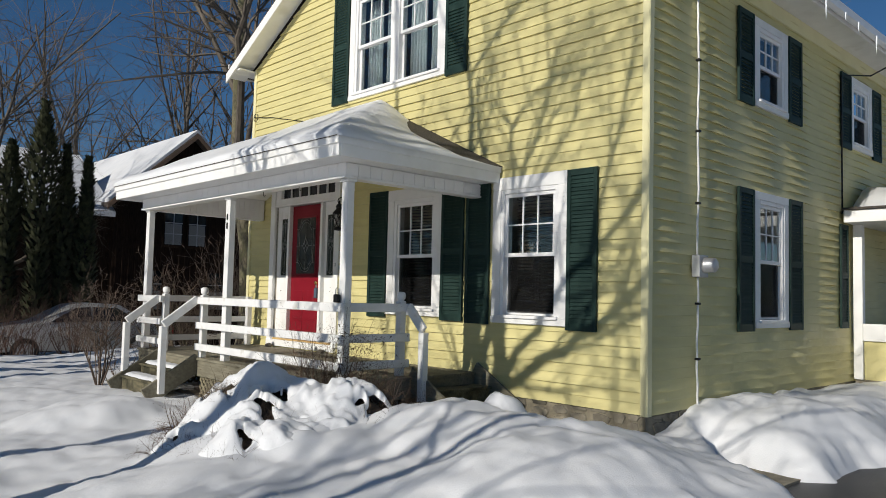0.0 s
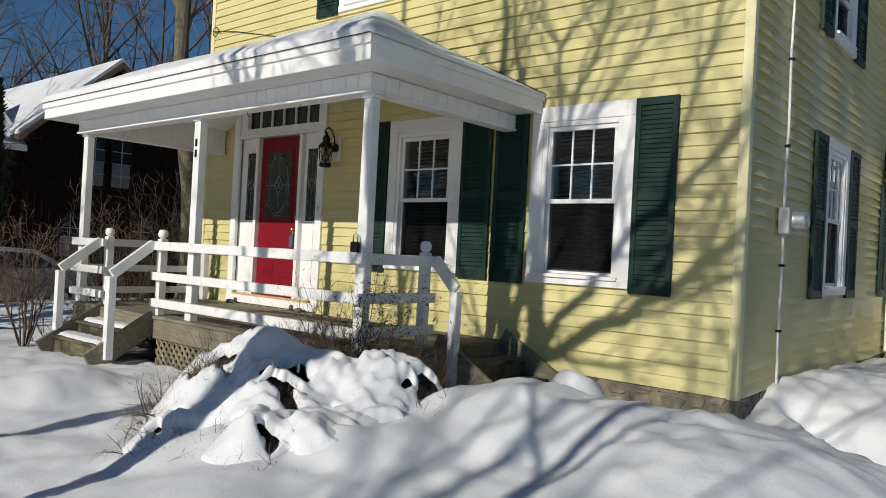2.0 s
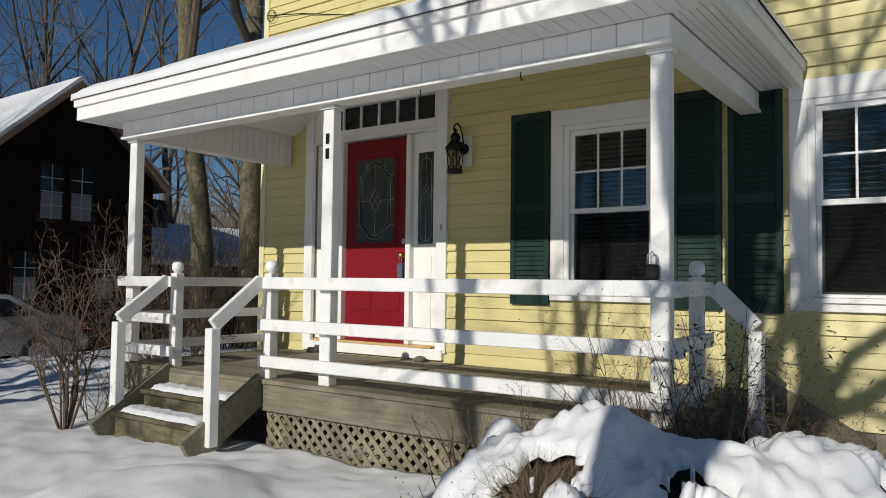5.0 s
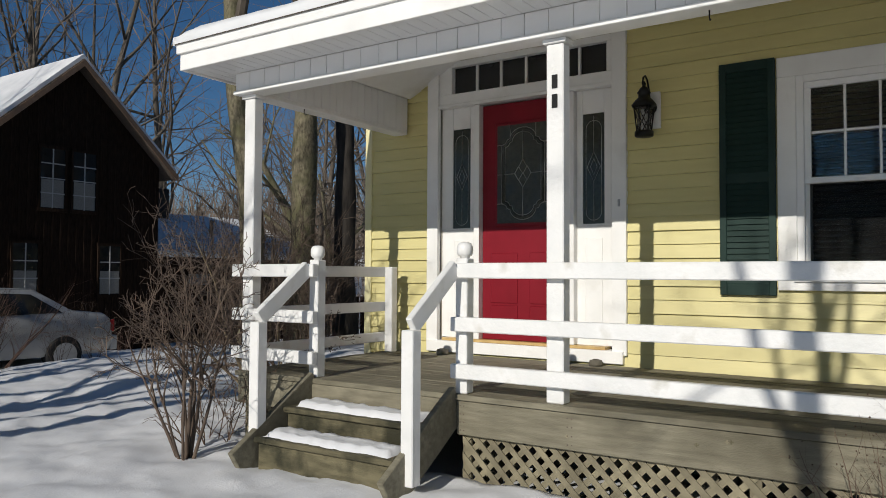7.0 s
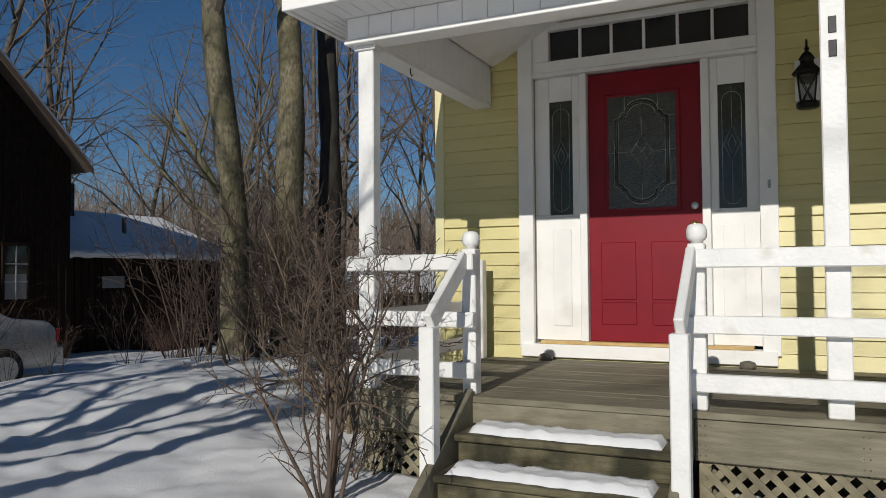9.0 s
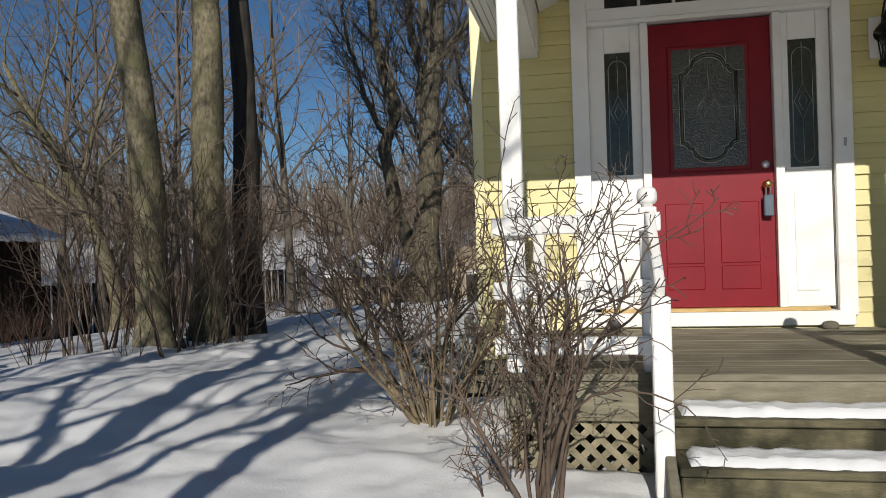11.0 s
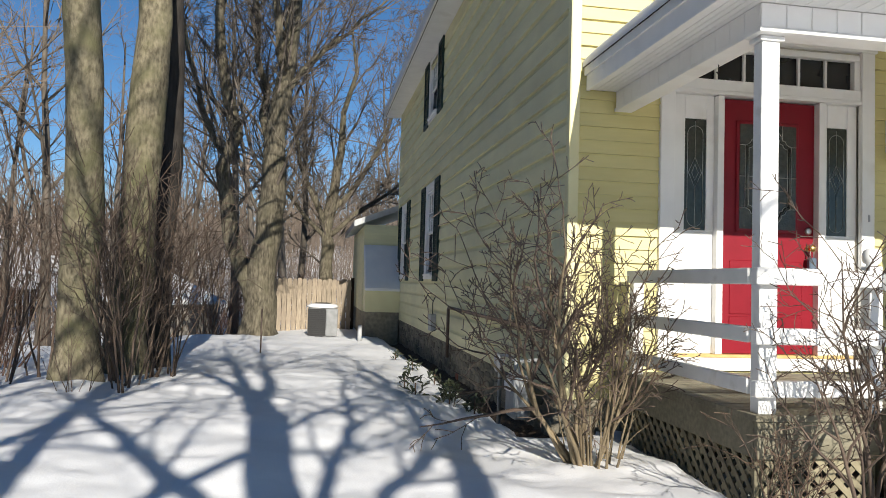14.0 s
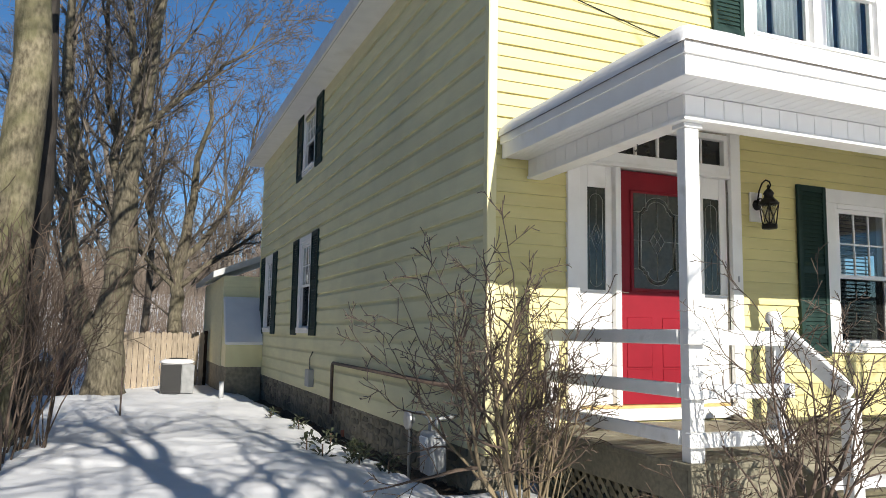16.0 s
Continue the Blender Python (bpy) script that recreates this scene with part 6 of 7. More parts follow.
hedge = shrub("shrub", 63, (13.2, 18.9, -0.15), 18, 2.2, 0.6, 0.016, HEDGE, "dense reddish-brown bare shrub in snow", TWIGRED, TWIGRED, 3)
rng = random.Random(9)
for x, y in ((12.3, 18.6), (11.6, 20.2), (4.6, 21.2), (2.6, 21.5), (0.6, 22.0), (14.5, 19.2), (3.2, 22.6), (5.6, 22.9), (16.5, 21.0), (14.0, 23.0), (8.9, 22.6), (7.4, 23.0), (10.6, 22.2), (25.5, 15.0), (26.2, 16.4), (24.6, 17.0), (27.5, 13.6), (29.0, 15.4), (22.5, 18.6), (26.0, 21.6), (29.5, 20.5), (31.5, 18.0), (2.6, 17.6), (3.5, 18.3), (4.3, 17.5), (5.0, 18.6), (5.7, 17.9), (3.0, 19.4), (4.4, 19.5), (6.1, 19.0), (1.8, 18.8), (0.8, 19.6)):
    s = rng.uniform(0.6, 0.9) if x < 6.5 and y < 20 else rng.uniform(0.5, 0.8) if y < 20.5 and x < 16 else rng.uniform(0.85, 1.25) if y < 20.5 else rng.uniform(0.3, 0.5)
    copy_thing(hedge, Matrix.Translation((x, y, gz(x, y) - 0.05)) @ pose(0, 0, 0, 0, 0, rng.uniform(0, 360)) @ Matrix.Scale(s, 4))


# ---- the brown barn-like house next door ----
barn = thing("neighbour_house", (13.4, 33, -1), "dark brown board house with snowy gable roof", "house")
BYW, BX0, BX1, BPEAK, BEAVE = 29.0, 10.4, 16.3, 7.6, 4.85
bm = bmesh.new()
bx = (BX0 + BX1) / 2
prof = [(BX0, -1.3), (BX1, -1.3), (BX1, BEAVE), (bx, BPEAK), (BX0, BEAVE)]
fr = [bm.verts.new((x, BYW, z)) for x, z in prof]
bk = [bm.verts.new((x, BYW + 12, z)) for x, z in prof]
bm.faces.new(fr)
bm.faces.new(bk[::-1])
for i in range(5):
    j = (i + 1) % 5
    bm.faces.new((fr[j], fr[i], bk[i], bk[j]))
bmesh.ops.recalc_face_normals(bm, faces=bm.faces)
body = part("wall", bm, BARN, barn)
for i in range(24):
    x = BX0 + (BX1 - BX0) * (i + 0.5) / 24
    zt = BEAVE + (BPEAK - BEAVE) * (1 - abs(x - bx) / (bx - BX0)) - 0.05
    pbox("batten", body, BARN, (x - 0.02, BYW - 0.02, -1.3), (x + 0.02, BYW - 0.001, zt), 0)


def gable_roof(parent, nm, m, xa, za, xb, zb, ya, yb, thick):
    bm = bmesh.new()
    v = [bm.verts.new((x, y, z + t)) for y in (ya, yb) for x, z, t in ((xa, za, 0), (xb, zb, 0), (xb, zb, thick), (xa, za, thick))]
    for f in ((0, 1, 2, 3), (7, 6, 5, 4), (0, 4, 5, 1), (1, 5, 6, 2), (2, 6, 7, 3), (3, 7, 4, 0)):
        bm.faces.new([v[i] for i in f])
    bmesh.ops.recalc_face_normals(bm, faces=bm.faces)
    return part(nm, bm, m, parent)


sl = (BPEAK - BEAVE) / (bx - BX0)
for x, s in ((BX0, -1), (BX1, 1)):
    gable_roof(barn, "roof", SLATE, x + s * 0.4, BEAVE - 0.4 * sl + 0.02, bx, BPEAK + 0.02, BYW - 0.45, BYW + 12.3, 0.16)
    gable_roof(barn, "roof_snow", SNOW, x + s * 0.38, BEAVE - 0.38 * sl + 0.185, bx, BPEAK + 0.19, BYW - 0.4, BYW + 12.2, 0.14)
    gable_roof(barn, "rake_board", COPPER, x + s * 0.42, BEAVE - 0.42 * sl - 0.05, bx, BPEAK - 0.05, BYW - 0.48, BYW - 0.452, 0.2)


def far_window(parent, x0, x1, z0, z1, y, cols=2, rows=2):
    w = pbox("window", parent, DARKGLASS, (x0, y - 0.05, z0), (x1, y - 0.03, z1), 0, "small paned window with lace half curtains")
    for a, b, c, d in ((x0 - 0.08, x1 + 0.08, z1, z1 + 0.1), (x0 - 0.08, x1 + 0.08, z0 - 0.1, z0), (x0 - 0.06, x0, z0, z1), (x1, x1 + 0.06, z0, z1)):
        pbox("frame", w, BARN, (a, y - 0.08, c), (b, y - 0.02, d), 0)
    for i in range(1, cols):
        x = x0 + (x1 - x0) * i / cols
        pbox("muntin", w, GREYBOX, (x - 0.015, y - 0.07, z0), (x + 0.015, y - 0.051, z1), 0)
    for j in range(1, rows):
        z = z0 + (z1 - z0) * j / rows
        pbox("muntin", w, GREYBOX, (x0, y - 0.069, z - 0.015), (x1, y - 0.051, z + 0.015), 0)
    pbox("half_curtain", w, LACE, (x0 + 0.03, y - 0.062, z0 + 0.02), (x1 - 0.03, y - 0.052, z0 + (z1 - z0) * 0.48), 0)


far_window(barn, 12.32, 13.05, 3.25, 5.0, BYW, 2, 4)
far_window(barn, 13.3, 14.03, 3.25, 5.0, BYW, 2, 4)
far_window(barn, 11.6, 12.3, 0.7, 2.2, BYW, 2, 3)
far_window(barn, 14.2, 14.9, 0.7, 2.2, BYW, 2, 3)
# wing along the street
wing = pbox("wing_wall", barn, BARN, (-6, 29.4, -1.3), (BX0 - 0.01, 37, 4.4), 0)
bm = bmesh.new()
v = [bm.verts.new((x, y, z)) for x in (-6.4, BX0 - 0.03) for y, z in ((28.8, 4.15), (33.2, 6.75), (37.6, 4.15), (37.6, 4.35), (33.2, 7.0), (28.8, 4.35))]
for q in ((0, 1, 4, 5), (1, 2, 3, 4)):
    bm.faces.new([v[i] for i in q])
    bm.faces.new([v[i + 6] for i in q][::-1])
for i in range(6):
    j = (i + 1) % 6
    bm.faces.new((v[i], v[i + 6], v[j + 6], v[j]))
bmesh.ops.recalc_face_normals(bm, faces=bm.faces)
part("wing_roof", bm, SNOW, barn, "snow-covered wing roof")

# low garage joined to it
gar = thing("garage", (20, 31, -1.0), "low dark board garage with snowy roof and chimney", "garage")
pbox("wall", gar, BARN, (16.4, 30.3, -1.4), (24.2, 37.5, 2.0), 0)
for i in range(30):
    x = 16.45 + i * 0.258
    pbox("board", gar, BARN, (x, 30.25, -1.4), (x + 0.22, 30.297, 2.0), 0)
bm = bmesh.new()
v = [bm.verts.new((x, y, z)) for x in (16.2, 24.6) for y, z in ((29.8, 1.95), (33.9, 3.62), (38.0, 1.95), (38.0, 2.15), (33.9, 3.84), (29.8, 2.18))]
for q in ((0, 1, 4, 5), (1, 2, 3, 4)):
    bm.faces.new([v[i] for i in q])
    bm.faces.new([v[i + 6] for i in q][::-1])
for i in range(6):
    j = (i + 1) % 6
    bm.faces.new((v[i], v[i + 6], v[j + 6], v[j]))
bmesh.ops.recalc_face_normals(bm, faces=bm.faces)
part("roof_snow", bm, SNOW, gar, "thick roof snow")
pbox("chimney", gar, DARKBARK, (18.9, 33.2, 3.4), (19.8, 34.0, 4.75), 0.02)
pbox("vent_pipe", gar, PIPE, (20.6, 31.6, 2.8), (20.72, 31.72, 3.5), 0.01)
pbox("sign_board", gar, UNITGREY, (18.5, 30.2, 0.95), (19.4, 30.24, 1.35), 0.004, "pale board on the wall")

lip = []
rng = random.Random(5)
for i in range(34):
    lip.append((Vector((16.3 + i * 0.245, 29.62 + rng.uniform(-0.04, 0.04), 2.06 + rng.uniform(-0.03, 0.03))), 0.13 + rng.uniform(-0.04, 0.03)))
v, f = [], []
tube_data([lip], 8, v, f)
part_data("snow_lip", v, f, SNOW, gar, "roll of snow along the eaves", True)

# ---- things in the side yard ----
fence = thing("board_fence", (22.8, 14.3, -0.2), "weathered tan upright board fence across the yard", "fence")
n = 17
for i in range(n):
    y = 13.12 + (15.5 - 13.12) * i / n
    h = 1.29 + 0.02 * math.sin(i * 2.1)
    bm = bmesh.new()
    w = (15.5 - 13.12) / n - 0.012
    pr = [(y, -0.4), (y + w, -0.4), (y + w, h - 0.03), (y + w * 0.75, h), (y + w * 0.25, h), (y, h - 0.03)]
    a = [bm.verts.new((22.8, p, q)) for p, q in pr]
    b = [bm.verts.new((22.82, p, q)) for p, q in pr]
    bm.faces.new(a)
    bm.faces.new(b[::-1])
    for k in range(6):
        j = (k + 1) % 6
        bm.faces.new((a[j], a[k], b[k], b[j]))
    bmesh.ops.recalc_face_normals(bm, faces=bm.faces)
    part("board", bm, FENCEWOOD, fence)
for z in (0.1, 1.0):
    pbox("rail", fence, FENCEWOOD, (22.822, 13.1, z), (22.86, 15.5, z + 0.09), 0.003)
for y in (13.08, 15.45):
    pbox("post", fence, BARN if y < 14 else FENCEWOOD, (22.83, y - 0.05, -0.4), (22.93, y + 0.05, 1.35), 0.005)

ac = thing("air_conditioner", (19.6, 13.95, -0.1), "white and grey outdoor air conditioning unit topped with snow", "air conditioner")
ax, ay, ag = 19.6, 13.95, -0.12
pbox("casing", ac, UNITGREY, (ax - 0.35, ay - 0.35, ag + 0.04), (ax + 0.35, ay + 0.35, ag + 0.72), 0.05, seg=2)
pbox("coil_guard", ac, SCREENDARK, (ax - 0.358, ay - 0.08, ag + 0.05), (ax - 0.33, ay + 0.345, ag + 0.70), 0.004, "dark coil behind louvres")
pbox("corner_panel", ac, UNITGREY, (ax - 0.365, ay - 0.36, ag + 0.05), (ax - 0.33, ay - 0.09, ag + 0.70), 0.01, "pale grey access panel")
bm = bmesh.new()
lathe(bm, (ax, ay, ag + 0.822), [(0.20, 0), (0.20, 0.012), (0.01, 0.014)], 18)
part("fan_grille", bm, TYRE, ac, "black fan opening in the lid")
for i in range(14):
    z = ag + 0.08 + i * 0.045
    pbox("louvre", ac, TYRE, (ax - 0.366, ay - 0.08, z), (ax - 0.352, ay + 0.335, z + 0.012), 0)
bm = bmesh.new()
lathe(bm, (ax, ay, ag + 0.721), [(0.38, 0), (0.38, 0.04), (0.30, 0.085), (0.12, 0.10), (0.01, 0.10)], 20)
part("lid", bm, VINYL, ac, "white lid with snow", True)

# rear wing with cellar hatch
rear = thing("rear_wing", (21, 12, 0), "low yellow rear wing with grey block base and cellar hatch", "house wing")
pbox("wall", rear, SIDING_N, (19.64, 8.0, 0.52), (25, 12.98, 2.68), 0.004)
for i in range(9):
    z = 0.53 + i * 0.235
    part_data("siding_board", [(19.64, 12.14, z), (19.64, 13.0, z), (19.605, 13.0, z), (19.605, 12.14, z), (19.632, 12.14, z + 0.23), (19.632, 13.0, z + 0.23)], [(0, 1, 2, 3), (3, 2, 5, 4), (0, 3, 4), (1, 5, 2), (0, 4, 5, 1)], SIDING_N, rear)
pbox("base", rear, CONCRETE, (19.66, 8.0, -0.6), (24.98, 12.96, 0.518), 0.004, "grey concrete block base")
bm = bmesh.new()
v = [bm.verts.new((x, y, z)) for x in (19.58, 25.3) for y, z in ((13.25, 2.62), (10.0, 3.9), (10.0, 4.05), (13.25, 2.77))]
for q in ((0, 1, 2, 3), (7, 6, 5, 4), (0, 4, 5, 1), (1, 5, 6, 2), (2, 6, 7, 3), (3, 7, 4, 0)):
    bm.faces.new([v[i] for i in q])
bmesh.ops.recalc_face_normals(bm, faces=bm.faces)
part("roof", bm, GREYBOX, rear)
hatch = thing("cellar_hatch", (19.2, 12.6, 0), "sloping cellar hatch on the rear wing covered in snow", "hatch")
bm = bmesh.new()
pr = [(18.75, 0.55), (19.61, 0.55), (19.61, 2.08), (19.5, 2.08), (18.75, 1.05)]
a = [bm.verts.new((x, 12.16, z)) for x, z in pr]
b = [bm.verts.new((x, 12.98, z)) for x, z in pr]
bm.faces.new(a)
bm.faces.new(b[::-1])
for k in range(5):
    j = (k + 1) % 5
    bm.faces.new((a[k], a[j], b[j], b[k]))
bmesh.ops.recalc_face_normals(bm, faces=bm.faces)
part("hood", bm, TRIM_Y, hatch)
pbox("base", hatch, CONCRETE, (18.77, 12.17, -0.5), (19.6, 12.96, 0.548), 0.004, "dark concrete base")
pbar("snow_slab", hatch, SNOW, (18.72, 12.57, 1.06), (19.55, 12.57, 2.16), 0.86, 0.10, (0, 0, 1), 0.03, "slab of snow")

# gazebo-like shed
shed = thing("garden_shed", (27.3, 19.1, -1.0), "six-sided grey board shed with snowy tent roof", "shed")
gzb = gz(27.3, 19.1)
hexa = [(27.3 + 1.85 * math.cos(radians(60 * i + 20)), 19.1 + 1.85 * math.sin(radians(60 * i + 20))) for i in range(6)]
for i in range(6):
    (ax_, ay_), (bx_, by_) = hexa[i], hexa[(i + 1) % 6]
    for k in range(10):
        p = Vector((ax_, ay_, 0)).lerp(Vector((bx_, by_, 0)), (k + 0.5) / 10)
        pbar("wall_board", shed, GASWOOD, (p.x, p.y, gzb - 0.2), (p.x, p.y, 0.38), 0.17, 0.02, (p.x - 27.3, p.y - 19.1, 0), 0)
bm = bmesh.new()
c0 = [bm.verts.new((27.3 + (x - 27.3) * 1.12, 19.1 + (y - 19.1) * 1.12, 0.36)) for x, y in hexa]
c1 = [bm.verts.new((27.3 + (x - 27.3) * 1.12, 19.1 + (y - 19.1) * 1.12, 0.46)) for x, y in hexa]
tip = bm.verts.new((27.3, 19.1, 1.45))
bm.faces.new(c0[::-1])
for i in range(6):
    j = (i + 1) % 6
    bm.faces.new((c0[i], c0[j], c1[j], c1[i]))
    bm.faces.new((c1[i], c1[j], tip))
part("roof", bm, SNOW, shed, "snow-covered tent roof")

# ---- columnar cedars before the neighbour's house, and six unseen to shade the car ----
def cedar(seed, x, y, h, r, label):
    rng = random.Random(seed)
    g = gz(x, y)
    t = thing("cedar_tree", (x, y, g), label, "tree", "columnar cedars")
    v, f = [], []
    tube_data([[(Vector((x, y, g - 0.2)), 0.09), (Vector((x, y, g + h * 0.9)), 0.02)]], 6, v, f)
    part_data("trunk", v, f, DARKBARK, t, "", True)
    v, f = [], []
    n = int(2600 * h / 6)
    for i in range(n):
        s = rng.random() ** 0.85
        z = g + 0.15 + s * (h - 0.15)
        rad = r * (0.75 + 0.25 * math.sin(s * 9 + seed)) * min(1, (1 - s) * 4.2 + 0.10) * min(1, 0.5 + s * 4)
        a = rng.uniform(0, 6.283)
        q = rad * math.sqrt(rng.uniform(0.25, 1.1))
        p = Vector((x + q * math.cos(a), y + q * math.sin(a), z))
        out = Vector((math.cos(a), math.sin(a), rng.uniform(0.6, 2.0))).normalized()
        side = Vector((-math.sin(a), math.cos(a), rng.uniform(-0.5, 0.5))).normalized()
        L, w = rng.uniform(0.10, 0.24), rng.uniform(0.025, 0.06)
        b = len(v)
        for k in (p - side * w, p + side * w, p + out * L * 0.6 + side * w * 0.8, p + out * L, p + out * L * 0.6 - side * w * 0.8):
            v.append(tuple(k))
        f.append((b, b + 1, b + 2, b + 3, b + 4))
    part_data("crown", v, f, CEDAR, t, "dark dense evergreen foliage")


# the last six stand out of view, added to shade the parked car
for i, (x, y, top, r) in enumerate(((5.72, 24.2, 5.6, 0.42), (6.5, 24.0, 6.9, 0.55), (7.18, 24.1, 5.7, 0.34), (7.78, 24.0, 5.4, 0.34), (4.7, 24.5, 6.0, 0.5), (3.6, 24.3, 6.4, 0.5), (-1.0, 20.3, 4.6, 0.55), (-2.2, 20.9, 5.0, 0.55), (0.2, 20.9, 4.4, 0.55), (-3.4, 20.4, 5.4, 0.6), (-0.6, 21.6, 4.6, 0.55), (-4.5, 21.2, 5.8, 0.6))):
    cedar(70 + i, x, y, top - gz(x, y), r, "dark columnar cedar tree, some by the snowy roof, some added unseen for shade")

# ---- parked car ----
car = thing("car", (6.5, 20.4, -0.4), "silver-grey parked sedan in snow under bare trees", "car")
cg = -0.33
prof = [(-2.2, 0.30), (-2.22, 0.62), (-2.12, 0.80), (-1.35, 0.93), (-0.95, 0.98), (-0.2, 1.40), (0.2, 1.45), (0.85, 1.42), (1.45, 1.05), (2.05, 0.98), (2.2, 0.85), (2.22, 0.45), (2.1, 0.28)]
cx0, cy0 = 6.5, 20.45
bm = bmesh.new()
rings = []
for s, inset in ((-0.86, 0.05), (-0.80, 0.0), (0.80, 0.0), (0.86, 0.05)):
    rings.append([bm.verts.new((cx0 + px * (1 - inset * 0.6), cy0 + s * (0.80 if pz > 1.1 else 1.0), cg + pz - (inset * 0.5 if pz > 0.5 else -inset * 0.5))) for px, pz in prof])
for a, b in zip(rings, rings[1:]):
    for k in range(len(prof)):
        j = (k + 1) % len(prof)
        bm.faces.new((a[k], a[j], b[j], b[k]))
bm.faces.new(rings[0][::-1])
bm.faces.new(rings[-1])
bmesh.ops.recalc_face_normals(bm, faces=bm.faces)
bmesh.ops.bevel(bm, geom=bm.edges[:], offset=0.03, segments=2, affect="EDGES")
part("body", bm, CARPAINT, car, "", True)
for pts in (((-0.82, 1.0), (-0.22, 1.33), (0.12, 1.36), (0.12, 1.0)), ((0.18, 1.0), (0.18, 1.36), (0.78, 1.33), (1.25, 1.02))):
    bm = bmesh.new()
    a = [bm.verts.new((cx0 + px, cy0 - 0.875 + (0.14 if pz > 1.1 else 0.0), cg + pz)) for px, pz in pts]
    b = [bm.verts.new((p.co.x, p.co.y + 0.02, p.co.z)) for p in a]
    bm.faces.new(a)
    bm.faces.new(b[::-1])
    for k in range(4):
        bm.faces.new((a[(k + 1) % 4], a[k], b[k], b[(k + 1) % 4]))
    bmesh.ops.recalc_face_normals(bm, faces=bm.faces)
    part("side_window", bm, DARKGLASS, car, "dark side glass")
for px in (-1.35, 1.3):
    for s in (-1, 1):
        bm = bmesh.new()
        prof_t = [(0.01, -0.06), (0.18, -0.06), (0.18, -0.10), (0.29, -0.10), (0.315, -0.07), (0.315, 0.07), (0.29, 0.10), (0.18, 0.10), (0.18, 0.06), (0.01, 0.06)]
        lathe(bm, (0, 0, 0), prof_t, 24)
        bmesh.ops.transform(bm, matrix=Matrix.Translation((cx0 + px, cy0 + s * 0.79, cg + 0.31)) @ pose(0, 0, 0, 90, 0, 0), verts=bm.verts)
        tyre = part("wheel", bm, TYRE, car, "black tyre", True)
        bm = bmesh.new()
        for k in range(7):
            a = 2 * math.pi * k / 7
            cube(bm, (0.03, -0.025, -0.012), (0.19, 0.025, 0.012))
            bmesh.ops.rotate(bm, verts=bm.verts[-8:], cent=(0, 0, 0), matrix=Matrix.Rotation(a, 3, "Z"))
        lathe(bm, (0, 0, 0), [(0.05, -0.015), (0.05, 0.02)], 12)
        lathe(bm, (0, 0, 0), [(0.185, -0.015), (0.2, -0.015), (0.2, 0.015), (0.185, 0.015)], 24)
        bmesh.ops.transform(bm, matrix=Matrix.Translation((cx0 + px, cy0 + s * 0.895, cg + 0.31)) @ pose(0, 0, 0, 90, 0, 0), verts=bm.verts)
        part("rim", bm, STEEL, tyre, "alloy rim")
pbox("tail_lamp", car, LAMPRED, (cx0 + 2.14, cy0 - 0.84, cg + 0.66), (cx0 + 2.235, cy0 - 0.5, cg + 0.86), 0.01, "red tail lamp")
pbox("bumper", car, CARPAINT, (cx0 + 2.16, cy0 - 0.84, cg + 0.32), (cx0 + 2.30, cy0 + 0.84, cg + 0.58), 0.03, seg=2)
pbox("door_handle", car, GREYBOX, (cx0 + 0.9, cy0 - 0.89, cg + 0.88), (cx0 + 1.08, cy0 - 0.86, cg + 0.92), 0.005)

# ---- fittings on the drive-side wall ----
met = thing("electric_meter", at("south", 7.72, 0.1, 1.93), "round grey electric meter on the side wall with conduit", "meter")
for z0, z1 in ((0.25, 1.80), (2.04, 4.95)):
    tube("cable", met, VINYL, [at("south", 7.70 + 0.012 * math.sin(5 * (z0 + (z1 - z0) * i / 24)) + 0.006 * math.sin(17 * z1 * i / 24), 0.045, z0 + (z1 - z0) * i / 24) for i in range(25)], 0.012, label="white service cable")
wbox("box", met, GREYBOX, "south", 7.60, 7.80, 0.025, 0.12, 1.80, 2.04, 0.008)
bm = bmesh.new()
lathe(bm, (0, 0, 0), [(0.085, 0), (0.09, 0.02), (0.082, 0.03), (0.08, 0.11), (0.06, 0.13), (0.01, 0.135)], 18)
bmesh.ops.transform(bm, matrix=Matrix.Translation(at("south", 7.72, 0.12, 1.93)) @ pose(0, 0, 0, 90, 0, 0), verts=bm.verts)
part("dial_cover", bm, STEEL, met, "glass-topped meter dial", True)
for z in (0.9, 1.5, 2.6, 3.4, 4.2):
    wbox("clip", met, IRON, "south", 7.675, 7.725, 0.024, 0.072, z, z + 0.025, 0.003)
bm = bmesh.new()
lathe(bm, at("south", 7.70, 0.07, 4.93), [(0.03, 0), (0.06, 0.03), (0.06, 0.09), (0.02, 0.12)], 10)
part("weather_head", bm, IRON, met, "black service head", True)
cab = tube("cable", None, IRON, [at("south", 13.2, 0.40, 5.35), at("south", 12.9, 0.2, 5.15), at("south", 12.5, 0.06, 5.1), at("south", 12.07, 0.05, 5.0), at("south", 12.07, 0.05, 2.9)], 0.012, 6)
tagged(cab, "thin black cable run down the side wall", "cable")
loop = [at("west", 12.02 + 0.07 * math.cos(a * 0.5), 0.05, 4.62 + 0.07 * math.sin(a * 0.5)) for a in range(14)]
tagged(tube("cable", None, IRON, loop + [at("west", 11.5, 0.03, 4.55), at("west", 10.6, 0.03, 4.35), at("west", 9.9, 0.03, 4.2)], 0.006, 5), "coiled thin cable on the front wall corner", "cable")

